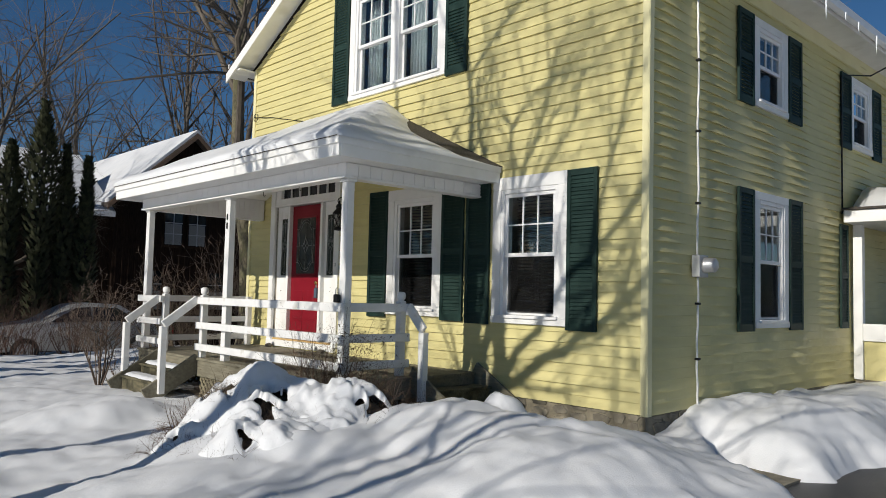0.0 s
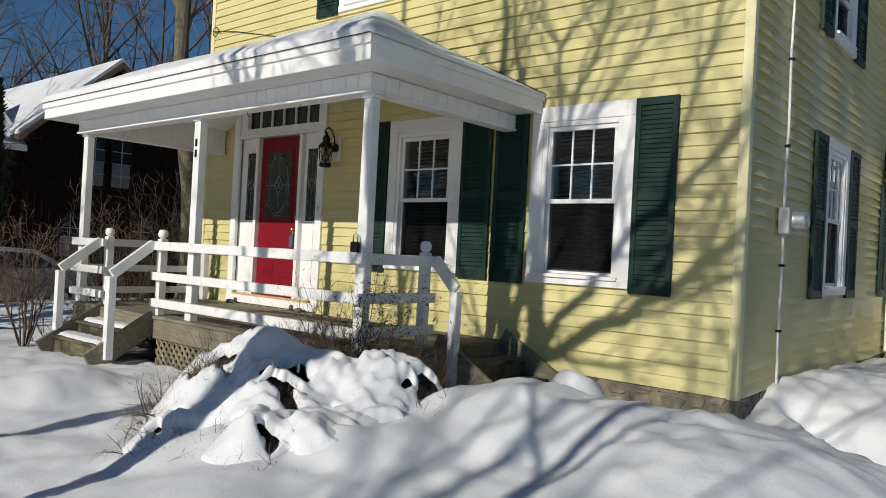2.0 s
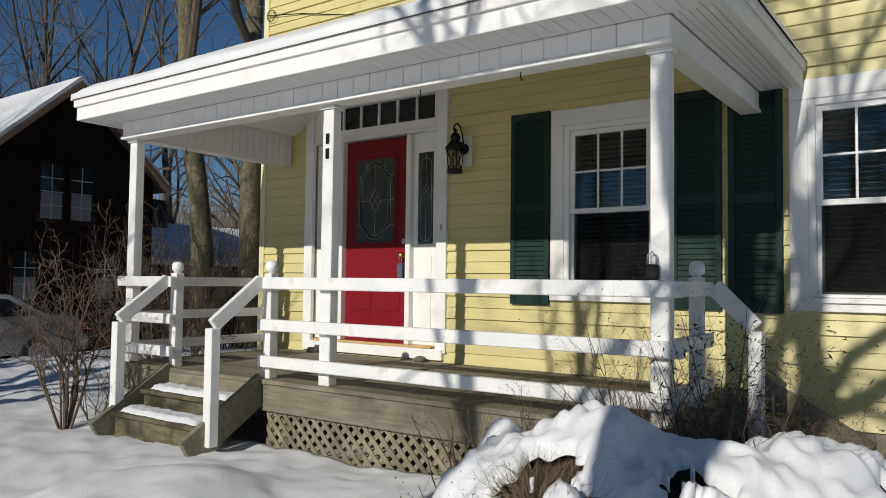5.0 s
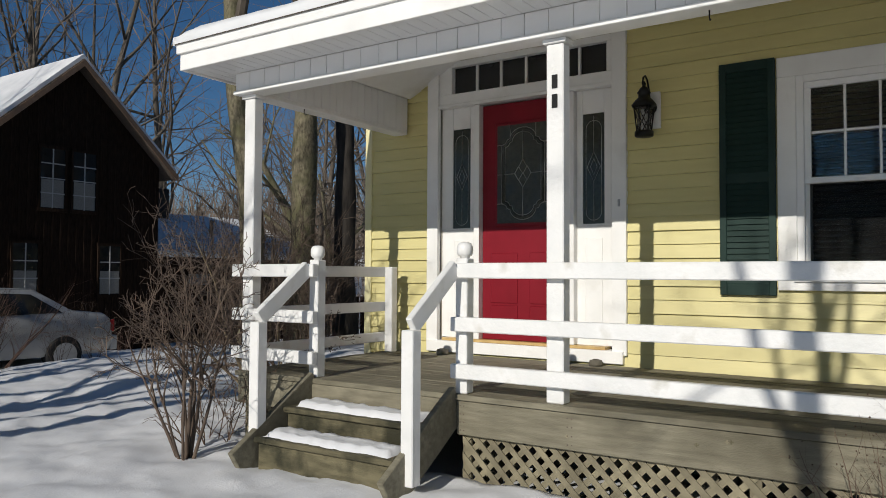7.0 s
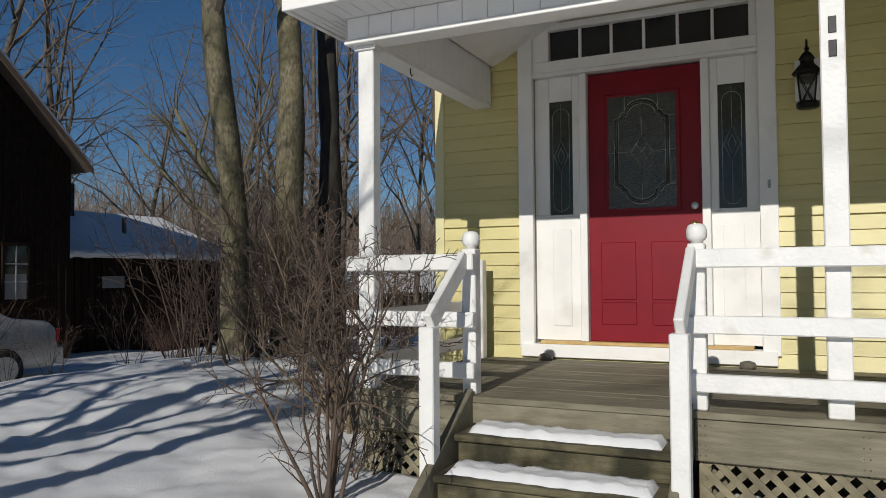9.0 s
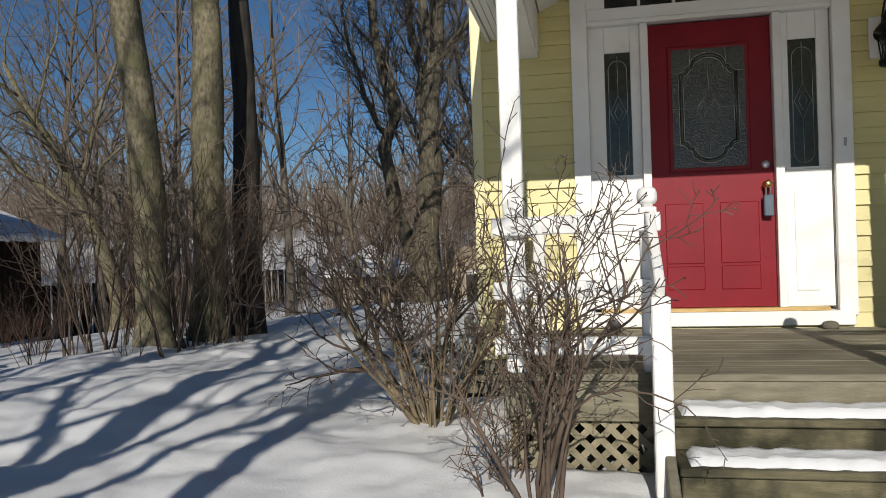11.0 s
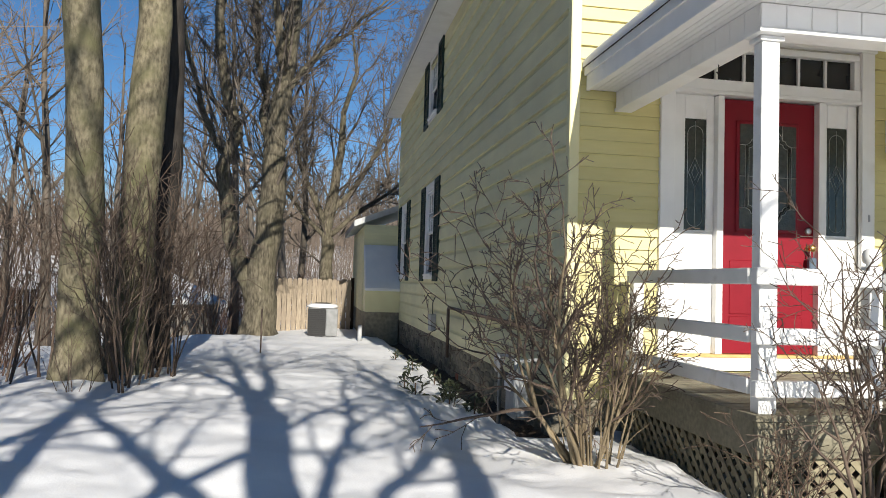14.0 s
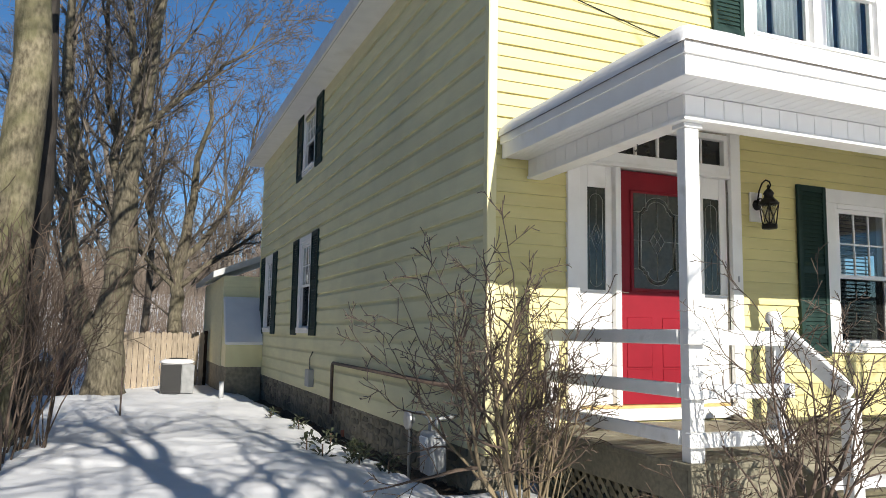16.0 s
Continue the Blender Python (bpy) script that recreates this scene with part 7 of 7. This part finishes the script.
# side porch beyond the drive-side windows
sp = thing("side_porch", (14, 3.0, 0.4), "white-trimmed enclosed side porch with snow on its roof", "porch")
pbox("column", sp, WHITE, (12.50, 3.93, 0.42), (12.62, 4.06, 2.76), 0.005)
pbox("column", sp, WHITE, (12.50, 2.02, 0.42), (12.62, 2.15, 2.76), 0.005)
pbox("column", sp, WHITE, (15.9, 2.02, 0.42), (16.02, 2.15, 2.76), 0.005)
pbox("knee_wall", sp, SIDING, (12.53, 2.16, 0.42), (12.60, 3.92, 1.0), 0)
pbox("knee_wall", sp, SIDING, (12.63, 2.05, 0.42), (15.89, 2.12, 1.0), 0)
pbox("cap_board", sp, WHITE, (12.49, 2.16, 1.001), (12.63, 3.925, 1.26), 0.005)
pbox("cap_board", sp, WHITE, (12.64, 2.03, 1.001), (15.89, 2.14, 1.26), 0.005)
pbox("floor", sp, DECKWOOD, (12.6, 2.13, 0.42), (16, 4.05, 0.5), 0)
pbox("fascia", sp, WHITE, (12.08, 1.6, 2.765), (16.4, 4.05, 2.95), 0.006)
pbox("roof_edge", sp, SHINGLE, (12.04, 1.56, 2.951), (16.4, 4.05, 2.985), 0.004)
bm = bmesh.new()
v = [bm.verts.new(p) for p in ((12.2, 1.7, 2.986), (16.3, 1.7, 2.986), (16.3, 4.05, 2.986), (12.3, 4.05, 2.986), (12.4, 1.9, 3.12), (16.2, 1.9, 3.12), (16.2, 4.04, 3.5), (12.9, 4.04, 3.4))]
for q in ((3, 2, 1, 0), (4, 5, 6, 7), (0, 1, 5, 4), (1, 2, 6, 5), (2, 3, 7, 6), (3, 0, 4, 7)):
    bm.faces.new([v[i] for i in q])
bmesh.ops.bevel(bm, geom=bm.edges[:], offset=0.05, segments=2, affect="EDGES")
part("roof_snow", bm, SNOW, sp, "heap of roof snow", True)
pbox("base", sp, CONCRETE, (12.55, 2.06, -0.4), (16, 4.05, 0.418), 0)

# ---- fittings along the shady side ----
gm = thing("gas_meter", (7.5, 12.4, 0.1), "grey gas meter with pipes against the foundation", "meter")
pbox("case", gm, GREYBOX, (7.24, 12.28, 0.12), (7.54, 12.44, 0.50), 0.03, seg=2)
pbox("index_box", gm, VINYL, (7.30, 12.442, 0.36), (7.46, 12.47, 0.46), 0.006, "white index box")
bm = bmesh.new()
lathe(bm, (0, 0, 0), [(0.09, -0.02), (0.095, 0), (0.09, 0.02), (0.03, 0.03), (0.03, 0.06)], 16)
bmesh.ops.transform(bm, matrix=Matrix.Translation((7.90, 12.42, 0.55)) @ pose(0, 0, 0, 90, 0, 0), verts=bm.verts)
part("regulator", bm, STEEL, gm, "round grey regulator", True)
tube("pipe", gm, GREYBOX, [(7.90, 12.40, -0.05), (7.90, 12.40, 0.62), (7.62, 12.38, 0.64), (7.47, 12.36, 0.60), (7.47, 12.36, 0.48)], 0.02)
tube("pipe", gm, GREYBOX, [(7.32, 12.36, 0.48), (7.32, 12.36, 0.62), (7.32, 12.15, 0.64)], 0.02)
tagged(tube("pipe_rail", None, PIPE, [(11.8, 12.22, 0.2), (11.8, 12.22, 0.90), (11.75, 12.22, 0.93), (6.95, 12.22, 0.90)], 0.024), "rusty brown pipe along the shady wall", "pipe")
jb = thing("junction_box", (13.4, 12.2, 0.5), "small grey junction box with wire on the wall", "junction box")
pbox("box", jb, GREYBOX, (13.25, 12.155, 0.48), (13.55, 12.25, 0.76), 0.01)
tube("wire", jb, IRON, [(13.4, 12.2, 0.76), (13.42, 12.2, 0.95), (13.3, 12.18, 1.05)], 0.008, 6)
tagged(tube("vent_pipe", None, GREYBOX, [(17.6, 13.15, -0.1), (17.6, 13.15, 0.30)], 0.05, 10), "short grey vent pipe standing in snow", "vent pipe")


def leafy(seed, x, y, n, label):
    rng = random.Random(seed)
    z = snow_height(x, y)
    t = thing("evergreen_plant", (x, y, z), label, "plant", "low evergreen plants")
    v, f = [], []
    for i in range(n):
        a, e = rng.uniform(0, 6.28), rng.uniform(0.1, 1.2)
        p = Vector((x + rng.uniform(-0.08, 0.08), y + rng.uniform(-0.08, 0.08), z + rng.uniform(0, 0.14)))
        d = Vector((math.cos(a) * math.cos(e), math.sin(a) * math.cos(e), math.sin(e) * 0.8))
        s = d.cross(Vector((0, 0, 1))).normalized()
        L, w = rng.uniform(0.08, 0.17), rng.uniform(0.012, 0.025)
        m = p + d * L * 0.55 + Vector((0, 0, 0.01))
        b = len(v)
        for k in (p, m + s * w, p + d * L - Vector((0, 0, 0.02)), m - s * w):
            v.append(tuple(k))
        f.append((b, b + 1, b + 2, b + 3))
    part_data("leaves", v, f, LEAF, t)
    tube("stem", t, STALK, [(x, y, z - 0.05), (x + 0.01, y, z + 0.12)], 0.008, 5)


for i, (x, y, n) in enumerate(((8.6, 12.75, 60), (8.05, 12.85, 45), (8.3, 13.15, 26), (8.8, 13.2, 18), (9.6, 12.75, 20), (11.2, 12.8, 26), (13.4, 12.8, 22), (7.6, 12.7, 40))):
    leafy(90 + i, x, y, n, "dark green leafy perennial poking from the snow")
tagged(tube("marker_stake", None, PIPE, [(14.3, 15.05, -0.2), (14.3, 15.05, 0.75)], 0.014, 6), "thin dark marker stake standing in snow", "stake")

# ---- dried plants before the porch ----
def dried(seed, x, y, stems, h, label):
    rng = random.Random(seed)
    z = 0.25
    t = thing("dried_plant", (x, y, z), label, "plant", "dried garden plants")
    out, heads = {}, []
    spec = [(5, 42, 0.5, 0.12, 0.02, 6, 0.3), (3, 45, 0.5, 0.18, 0.03, 3, 0.3), (0, 40, 0.5, 0.2, 0, 2)]
    for i in range(stems):
        a, tilt = rng.uniform(0, 6.28), rng.uniform(0.02, 0.5)
        branch(rng, Vector((rng.uniform(-0.12, 0.12), rng.uniform(-0.12, 0.12), -0.1)), Vector((math.cos(a) * tilt, math.sin(a) * tilt, 1)).normalized(), h * rng.uniform(0.55, 1.05), 0.006, 0, spec, out)
    for path in out[0]:
        v, f = [], []
        tube_data([path], 4, v, f)
        part_data("stalk", [(x + a, y + b, z + c) for a, b, c in v], f, STALK, t)
    v, f = [], []
    for lev in (1, 2):
        tube_data(out.get(lev, []), 3, v, f)
    part_data("spray", [(x + a, y + b, z + c) for a, b, c in v], f, STALK, t)["kind"] = "stuff"
    v, f = [], []
    for path in out.get(2, []) + out.get(1, []):
        p = path[-1][0]
        for k in range(1 if rng.random() < 0.3 else 0):
            q = p + Vector((rng.gauss(0, 0.012), rng.gauss(0, 0.012), rng.gauss(0, 0.012)))
            r = rng.uniform(0.003, 0.0055)
            b = len(v)
            for d in ((r, 0, 0), (-r, 0, 0), (0, r, 0), (0, -r, 0), (0, 0, r), (0, 0, -r)):
                v.append((x + q.x + d[0], y + q.y + d[1], z + q.z + d[2]))
            f += [(b, b + 2, b + 4), (b + 2, b + 1, b + 4), (b + 1, b + 3, b + 4), (b + 3, b, b + 4), (b + 2, b, b + 5), (b + 1, b + 2, b + 5), (b + 3, b + 1, b + 5), (b, b + 3, b + 5)]
    part_data("seed_head", v, f, SEED, t, "small dark clustered seed heads")["kind"] = "stuff"


for i, (x, y, n, h) in enumerate(((4.50, 7.30, 5, 0.8), (4.52, 6.95, 6, 0.95), (4.48, 6.62, 10, 1.15), (4.45, 6.25, 12, 1.25), (4.5, 5.95, 9, 1.1), (4.2, 7.45, 7, 0.6), (3.9, 7.25, 7, 0.6), (3.2, 6.9, 6, 0.4), (4.5, 5.6, 8, 0.8))):
    dried(120 + i, x, y, n, h, "dried brown garden plant with seed heads in snow")
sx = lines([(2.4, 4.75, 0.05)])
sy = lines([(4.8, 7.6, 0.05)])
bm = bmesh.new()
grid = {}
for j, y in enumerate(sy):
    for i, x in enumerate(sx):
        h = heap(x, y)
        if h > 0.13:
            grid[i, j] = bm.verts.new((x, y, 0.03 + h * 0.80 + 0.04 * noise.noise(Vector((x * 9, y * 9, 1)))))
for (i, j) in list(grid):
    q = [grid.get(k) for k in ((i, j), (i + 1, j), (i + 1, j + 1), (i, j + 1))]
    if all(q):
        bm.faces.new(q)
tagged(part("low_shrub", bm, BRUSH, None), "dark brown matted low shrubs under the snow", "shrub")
# torn cap of snow over the shrubs, with dark gaps
HOLES = ((3.50, 5.86, 0.12, 0.13), (3.40, 5.66, 0.06, 0.10), (3.30, 5.45, 0.04, 0.05), (3.02, 5.26, 0.035, 0.13), (4.28, 5.27, 0.16, 0.13), (3.66, 6.0, 0.08, 0.12), (2.86, 6.28, 0.035, 0.05), (2.95, 6.12, 0.03, 0.05), (3.40, 6.54, 0.14, 0.16), (3.04, 5.75, 0.03, 0.04), (3.05, 6.38, 0.04, 0.06), (3.62, 5.52, 0.05, 0.05), (3.30, 6.86, 0.05, 0.10), (2.95, 6.0, 0.03, 0.05))
step = 0.022
cx_ = lines([(2.4, 4.80, step)])
cy_ = lines([(4.75, 7.65, step)])
bm = bmesh.new()
grid = {}
for j, y in enumerate(cy_):
    for i, x in enumerate(cx_):
        wx, wy = x + 0.16 * noise.noise(Vector((x * 2.2, y * 2.2, 8.8))), y + 0.16 * noise.noise(Vector((x * 2.2, y * 2.2, 18.8)))
        h = heap(wx, wy)
        if h < 0.05:
            continue
        n1, n2 = abs(noise.noise(Vector((wx * 3.4, wy * 3.4, 3.3)))), abs(noise.noise(Vector((wx * 9.0, wy * 9.0, 5.1))))
        n4 = noise.noise(Vector((x * 15, y * 15, 6.6))) + 0.5 * noise.noise(Vector((x * 31, y * 31, 1.6)))
        n3 = noise.noise(Vector((x * 1.9, y * 1.9, 40.1)))
        if h > 0.08 and any(((x - hx) / ha) ** 2 + ((y - hy) / hb) ** 2 < 1 + 2.2 * n4 for hx, hy, ha, hb in HOLES):
            continue
        n5 = noise.noise(Vector((x * 4.2, y * 4.2, 51)))
        pillow = 0.5 - abs(noise.noise(Vector((wx * 4.6, wy * 4.6, 33.3))))
        crumb = noise.noise(Vector((x * 17, y * 17, 7)))
        z = 0.07 + h * (0.96 + 0.16 * n5 + 0.12 * n2) + 0.05 * pillow * min(1, h * 3) + 0.020 * noise.noise(Vector((x * 13, y * 13, 2))) + (0.012 + 0.035 * max(0, n3)) * crumb + 0.009 * noise.noise(Vector((x * 33, y * 33, 17)))
        grid[i, j] = bm.verts.new((x, y, z))
for (i, j), a in list(grid.items()):
    q = [grid.get(k) for k in ((i, j), (i + 1, j), (i + 1, j + 1), (i, j + 1))]
    if all(q):
        bm.faces.new(q)
rim = [e_ for e_ in bm.edges if e_.is_boundary]
made = bmesh.ops.extrude_edge_only(bm, edges=rim)["geom"]
for g in made:
    if isinstance(g, bmesh.types.BMVert):
        g.co.z -= 0.09
for k in range(1):
    bmesh.ops.smooth_vert(bm, verts=bm.verts, factor=0.5, use_axis_x=True, use_axis_y=True, use_axis_z=True)
bmesh.ops.delete(bm, geom=[q for q in bm.verts if not q.link_faces], context="VERTS")
tagged(part("snow_drift", bm, SNOW, None, smooth=True), "torn lumpy cap of snow over low shrubs, dark gaps", "snow drift")
tangle = [(7, 60, 0.6, 0.25, -0.02, 4, 0.2), (4, 60, 0.6, 0.3, -0.02, 3, 0.2), (0, 40, 0.5, 0.2, 0, 2)]
rng = random.Random(33)
first = None
for i in range(27):
    hx, hy, ha, hb = HOLES[i % len(HOLES)]
    x, y = hx + rng.gauss(0, ha * 0.9), hy + rng.gauss(0, hb * 0.9)
    h = heap(x, y)
    if h < 0.12:
        continue
    m = Matrix.Translation((x, y, 0.04 + 0.66 * h))
    if first is None:
        first = shrub("dead_shrub", 141, (x, y, 0.1 + 0.25 * h), 10, 0.30, 1.6, 0.006, tangle, "tangle of dead brown twigs showing through snow", STALK, STALK, 1.4)
    else:
        copy_thing(first, m @ pose(0, 0, 0, 0, 0, rng.uniform(0, 360)) @ Matrix.Scale(0.6 + 1.0 * h, 4))
tuft = [(2, 30, 0.6, 0.25, -0.10, 5, 0.3), (0, 40, 0.5, 0.2, -0.1, 2)]
shrub("grass_clump", 171, (3.40, 6.52, 0.60), 220, 0.24, 1.2, 0.0028, tuft, "matted clump of dead straw in the snow", TWIGTAN, STALK, 1.0)
brush = [(9, 60, 0.6, 0.24, -0.01, 6, 0.1), (6, 55, 0.55, 0.26, -0.02, 4, 0.15), (2, 45, 0.5, 0.2, 0.0, 2)]
for i, (x, y, h, n) in enumerate(((4.5, 6.0, 0.85, 18), (4.45, 6.3, 0.9, 18), (4.55, 5.72, 0.7, 15), (4.55, 6.5, 0.7, 11), (4.62, 5.45, 0.5, 12))):
    shrub("dead_shrub", 180 + i, (x, y, 0.28), n, h, 1.0, 0.006, brush, "dense dark brown dead bush by the porch", STALK, SEED, 1.6)
# dead leaves and snapped twigs caught in the bush by the porch
rng = random.Random(404)
v, f = [], []
for u in range(2400):
    k = rng.random()
    c = Vector((4.52 + rng.gauss(0, 0.09), 6.0 + rng.gauss(0, 0.27), 0.3 + 0.85 * k * k + rng.uniform(0, 0.12)))
    d = Vector((rng.gauss(0, 1), rng.gauss(0, 1), rng.gauss(0.3, 0.8))).normalized() * rng.uniform(0.008, 0.027)
    e = Vector((rng.gauss(0, 1), rng.gauss(0, 1), rng.gauss(0, 1))).normalized() * rng.uniform(0.002, 0.007)
    o = len(v)
    v += [tuple(c - d), tuple(c + e), tuple(c + d), tuple(c - e)]
    f.append((o, o + 1, o + 2, o + 3))
tagged(part_data("leaf_litter", v, f, BRUSH), "dead brown leaves and twig bits in the bush", "leaves", kind="stuff")
kb = thing("key_box", (4.68, 6.53, 1.44), "small black key box hooked on the porch rail", "key box")
pbox("case", kb, IRON, (4.655, 6.49, 1.432), (4.70, 6.57, 1.52), 0.012, seg=2)
tube("shackle", kb, STEEL, [(4.68, 6.505, 1.52), (4.68, 6.505, 1.57), (4.68, 6.53, 1.59), (4.68, 6.555, 1.57), (4.68, 6.555, 1.52)], 0.006, 6)
for y, x in ((11.66, 5.3), (8.2, 4.72), (7.4, 4.72)):
    tagged(tube("ceiling_hook", None, IRON, [(x, y, 2.745), (x, y, 2.71), (x + 0.015, y, 2.695), (x + 0.03, y, 2.705)], 0.004, 5), "small black plant hook under the porch beam", "hook", "plant hooks")

# ---- thicket stems round the yard trees ----
THIN = [(5, 38, 0.5, 0.11, 0.03, 8, 0.3), (3, 42, 0.5, 0.17, 0.04, 4, 0.2), (2, 42, 0.5, 0.2, 0.03, 2, 0.2)]
sap = shrub("sapling_clump", 160, (9.7, 17.0, 0.0), 8, 2.4, 0.45, 0.016, THIN, "clump of thin bare saplings in snow", TWIGBROWN, TWIGBROWN, 3, 0.004)
old = tree_parts("tree", 58, 7.0, 0.22, [(9, 50, 0.6, 0.10, 0.0, 8, 0.25), (8, 48, 0.5, 0.13, 0.02, 5, 0.2), (8, 45, 0.5, 0.15, 0.02, 4, 0.2), (4, 40, 0.5, 0.2, 0, 2)], (17.4, 22.6, gz(17.4, 22.6)), (0.05, 0.05), "low gnarled bare tree, forked near the ground", "tree", BARK, TWIG, group="yard trees", knots=0.06,
                 extra=(((1.2,), (0.3, 0.8, 1.0), 4.5, 0.14), ((1.5,), (-0.5, -0.6, 0.9), 4.0, 0.11)))
rng = random.Random(17)
for i, (x, y) in enumerate(((8.6, 16.0), (9.0, 17.2), (9.5, 16.0), (8.2, 16.3), (9.9, 15.7), (7.9, 17.2), (7.1, 17.6), (10.9, 16.5), (11.2, 16.9), (9.6, 16.35), (9.3, 16.1), (20.5, 17.0), (21.5, 16.6), (7.0, 18.4), (10.2, 17.8), (11.2, 19.4), (17.2, 22.2), (22.0, 23.0))):
    s = rng.uniform(0.22, 0.4) if x < 8.25 else rng.uniform(0.75, 1.0) if i < 11 else rng.uniform(0.8, 1.3)
    copy_thing(sap, Matrix.Translation((x, y, gz(x, y) - 0.03)) @ pose(0, 0, 0, 0, 0, rng.uniform(0, 360)) @ Matrix.Scale(s, 4))

# ---- far woods on the hillside ----
rng = random.Random(21)
v, f = [], []
TINY = [(13, 36, 0.5, 0.07, 0.01, 3, 0.05), (2, 40, 0.5, 0.1, 0.03, 1, 0.1), (0, 40, 0.5, 0.2, 0, 1)]
for i in range(1250):
    a, d = radians(rng.uniform(-20, 112)), rng.uniform(70, 135)
    x, y = 2 + d * math.cos(a), 9 + d * math.sin(a)
    out = {}
    branch(rng, Vector((x, y, gz(x, y) - 0.2)), Vector((rng.uniform(-0.05, 0.05), rng.uniform(-0.05, 0.05), 1)).normalized(), rng.uniform(5, 9.5), rng.uniform(0.12, 0.2), 0, TINY, out)
    for lev in out:
        tube_data(out[lev], 3, v, f)
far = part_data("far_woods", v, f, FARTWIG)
tagged(far, "far bare grey-brown woods on a snowy hillside", "woods", kind="stuff")
v, f = [], []
for i in range(5400):
    a, d = radians(rng.uniform(-10, 105) if i < 4200 else rng.uniform(-4, 22)), rng.uniform(26, 84) if i < 4200 else rng.uniform(44, 84)
    x, y = 2 + d * math.cos(a), 9 + d * math.sin(a)
    if x < 26 and y < 15 or (4 < x < 25.5 and 22 < y < 39) or (18 < x < 31 and 13 < y < 22) or y < 4 or (d < 42 and i % 5 < 3):
        continue
    z = gz(x, y)
    for k in range(3):
        p = Vector((x + rng.gauss(0, 0.15), y + rng.gauss(0, 0.15), z - 0.1))
        q = p + Vector((rng.gauss(0, 0.35), rng.gauss(0, 0.35), rng.uniform(0.8, 2.4) * (1.0 if d < 40 else 1.9 if d < 62 else 2.6)))
        m = p.lerp(q, 0.5) + Vector((rng.gauss(0, 0.1), rng.gauss(0, 0.1), 0))
        tube_data([[(p, 0.014), (m, 0.011), (q, 0.004)], [(m, 0.008), (m + Vector((rng.gauss(0, 0.4), rng.gauss(0, 0.4), 0.7)), 0.003)]], 3, v, f)
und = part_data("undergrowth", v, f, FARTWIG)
tagged(und, "brown brushwood under the bare trees", "brush", kind="stuff")
dk = thing("low_fence", (36, 33, -1), "long low dark board fence across the far yard", "fence")
for i in range(30):
    pbox("panel", dk, BARN, (28 + i * 0.7, 33.5 - i * 0.12, -2.2), (28.66 + i * 0.7, 33.56 - i * 0.12, 0.2), 0)

# ---- stones of the foundation ----
def stones(wall, u0, u1, z0, z1, seed):
    rng = random.Random(seed)
    u = u0
    while u < u1 - 0.1:
        w = rng.uniform(0.12, 0.34)
        zc = z0
        while zc < z1 - 0.03:
            h = min(rng.uniform(0.08, 0.18), z1 - zc)
            n = 9
            cu, cz = u + w / 2 + rng.uniform(-0.02, 0.02), zc + h / 2
            ring, top_ = [], []
            for k in range(n):
                a = 2 * math.pi * k / n
                q = rng.uniform(0.62, 1.0)
                pu, pz = cu + q * w * 0.53 * math.copysign(abs(math.cos(a)) ** 0.7, math.cos(a)), cz + q * h * 0.52 * math.copysign(abs(math.sin(a)) ** 0.7, math.sin(a))
                pz = min(pz, z1)
                ring.append(at(wall, pu, 0.002, pz))
                top_.append(at(wall, cu + (pu - cu) * 0.88, 0.019 + rng.uniform(-0.006, 0.004), cz + (pz - cz) * 0.84))
            v = ring + top_
            fs = [(k, (k + 1) % n, n + (k + 1) % n, n + k) for k in range(n)] + [tuple(range(n, 2 * n))]
            if wall == "south":
                fs = [q[::-1] for q in fs]
            part_data("stone", v, fs, REDSTONE if rng.random() < 0.012 else STONE, found)
            zc += h
        u += w


stones("west", S + 0.05, 6.7, 0.02, Z0, 3)
stones("west", 11.8, N - 0.05, -0.05, Z0, 4)
stones("north", W + 0.1, 18.7, -0.1, Z0, 5)
stones("south", W + 0.1, 12.5, 0.0, Z0, 6)
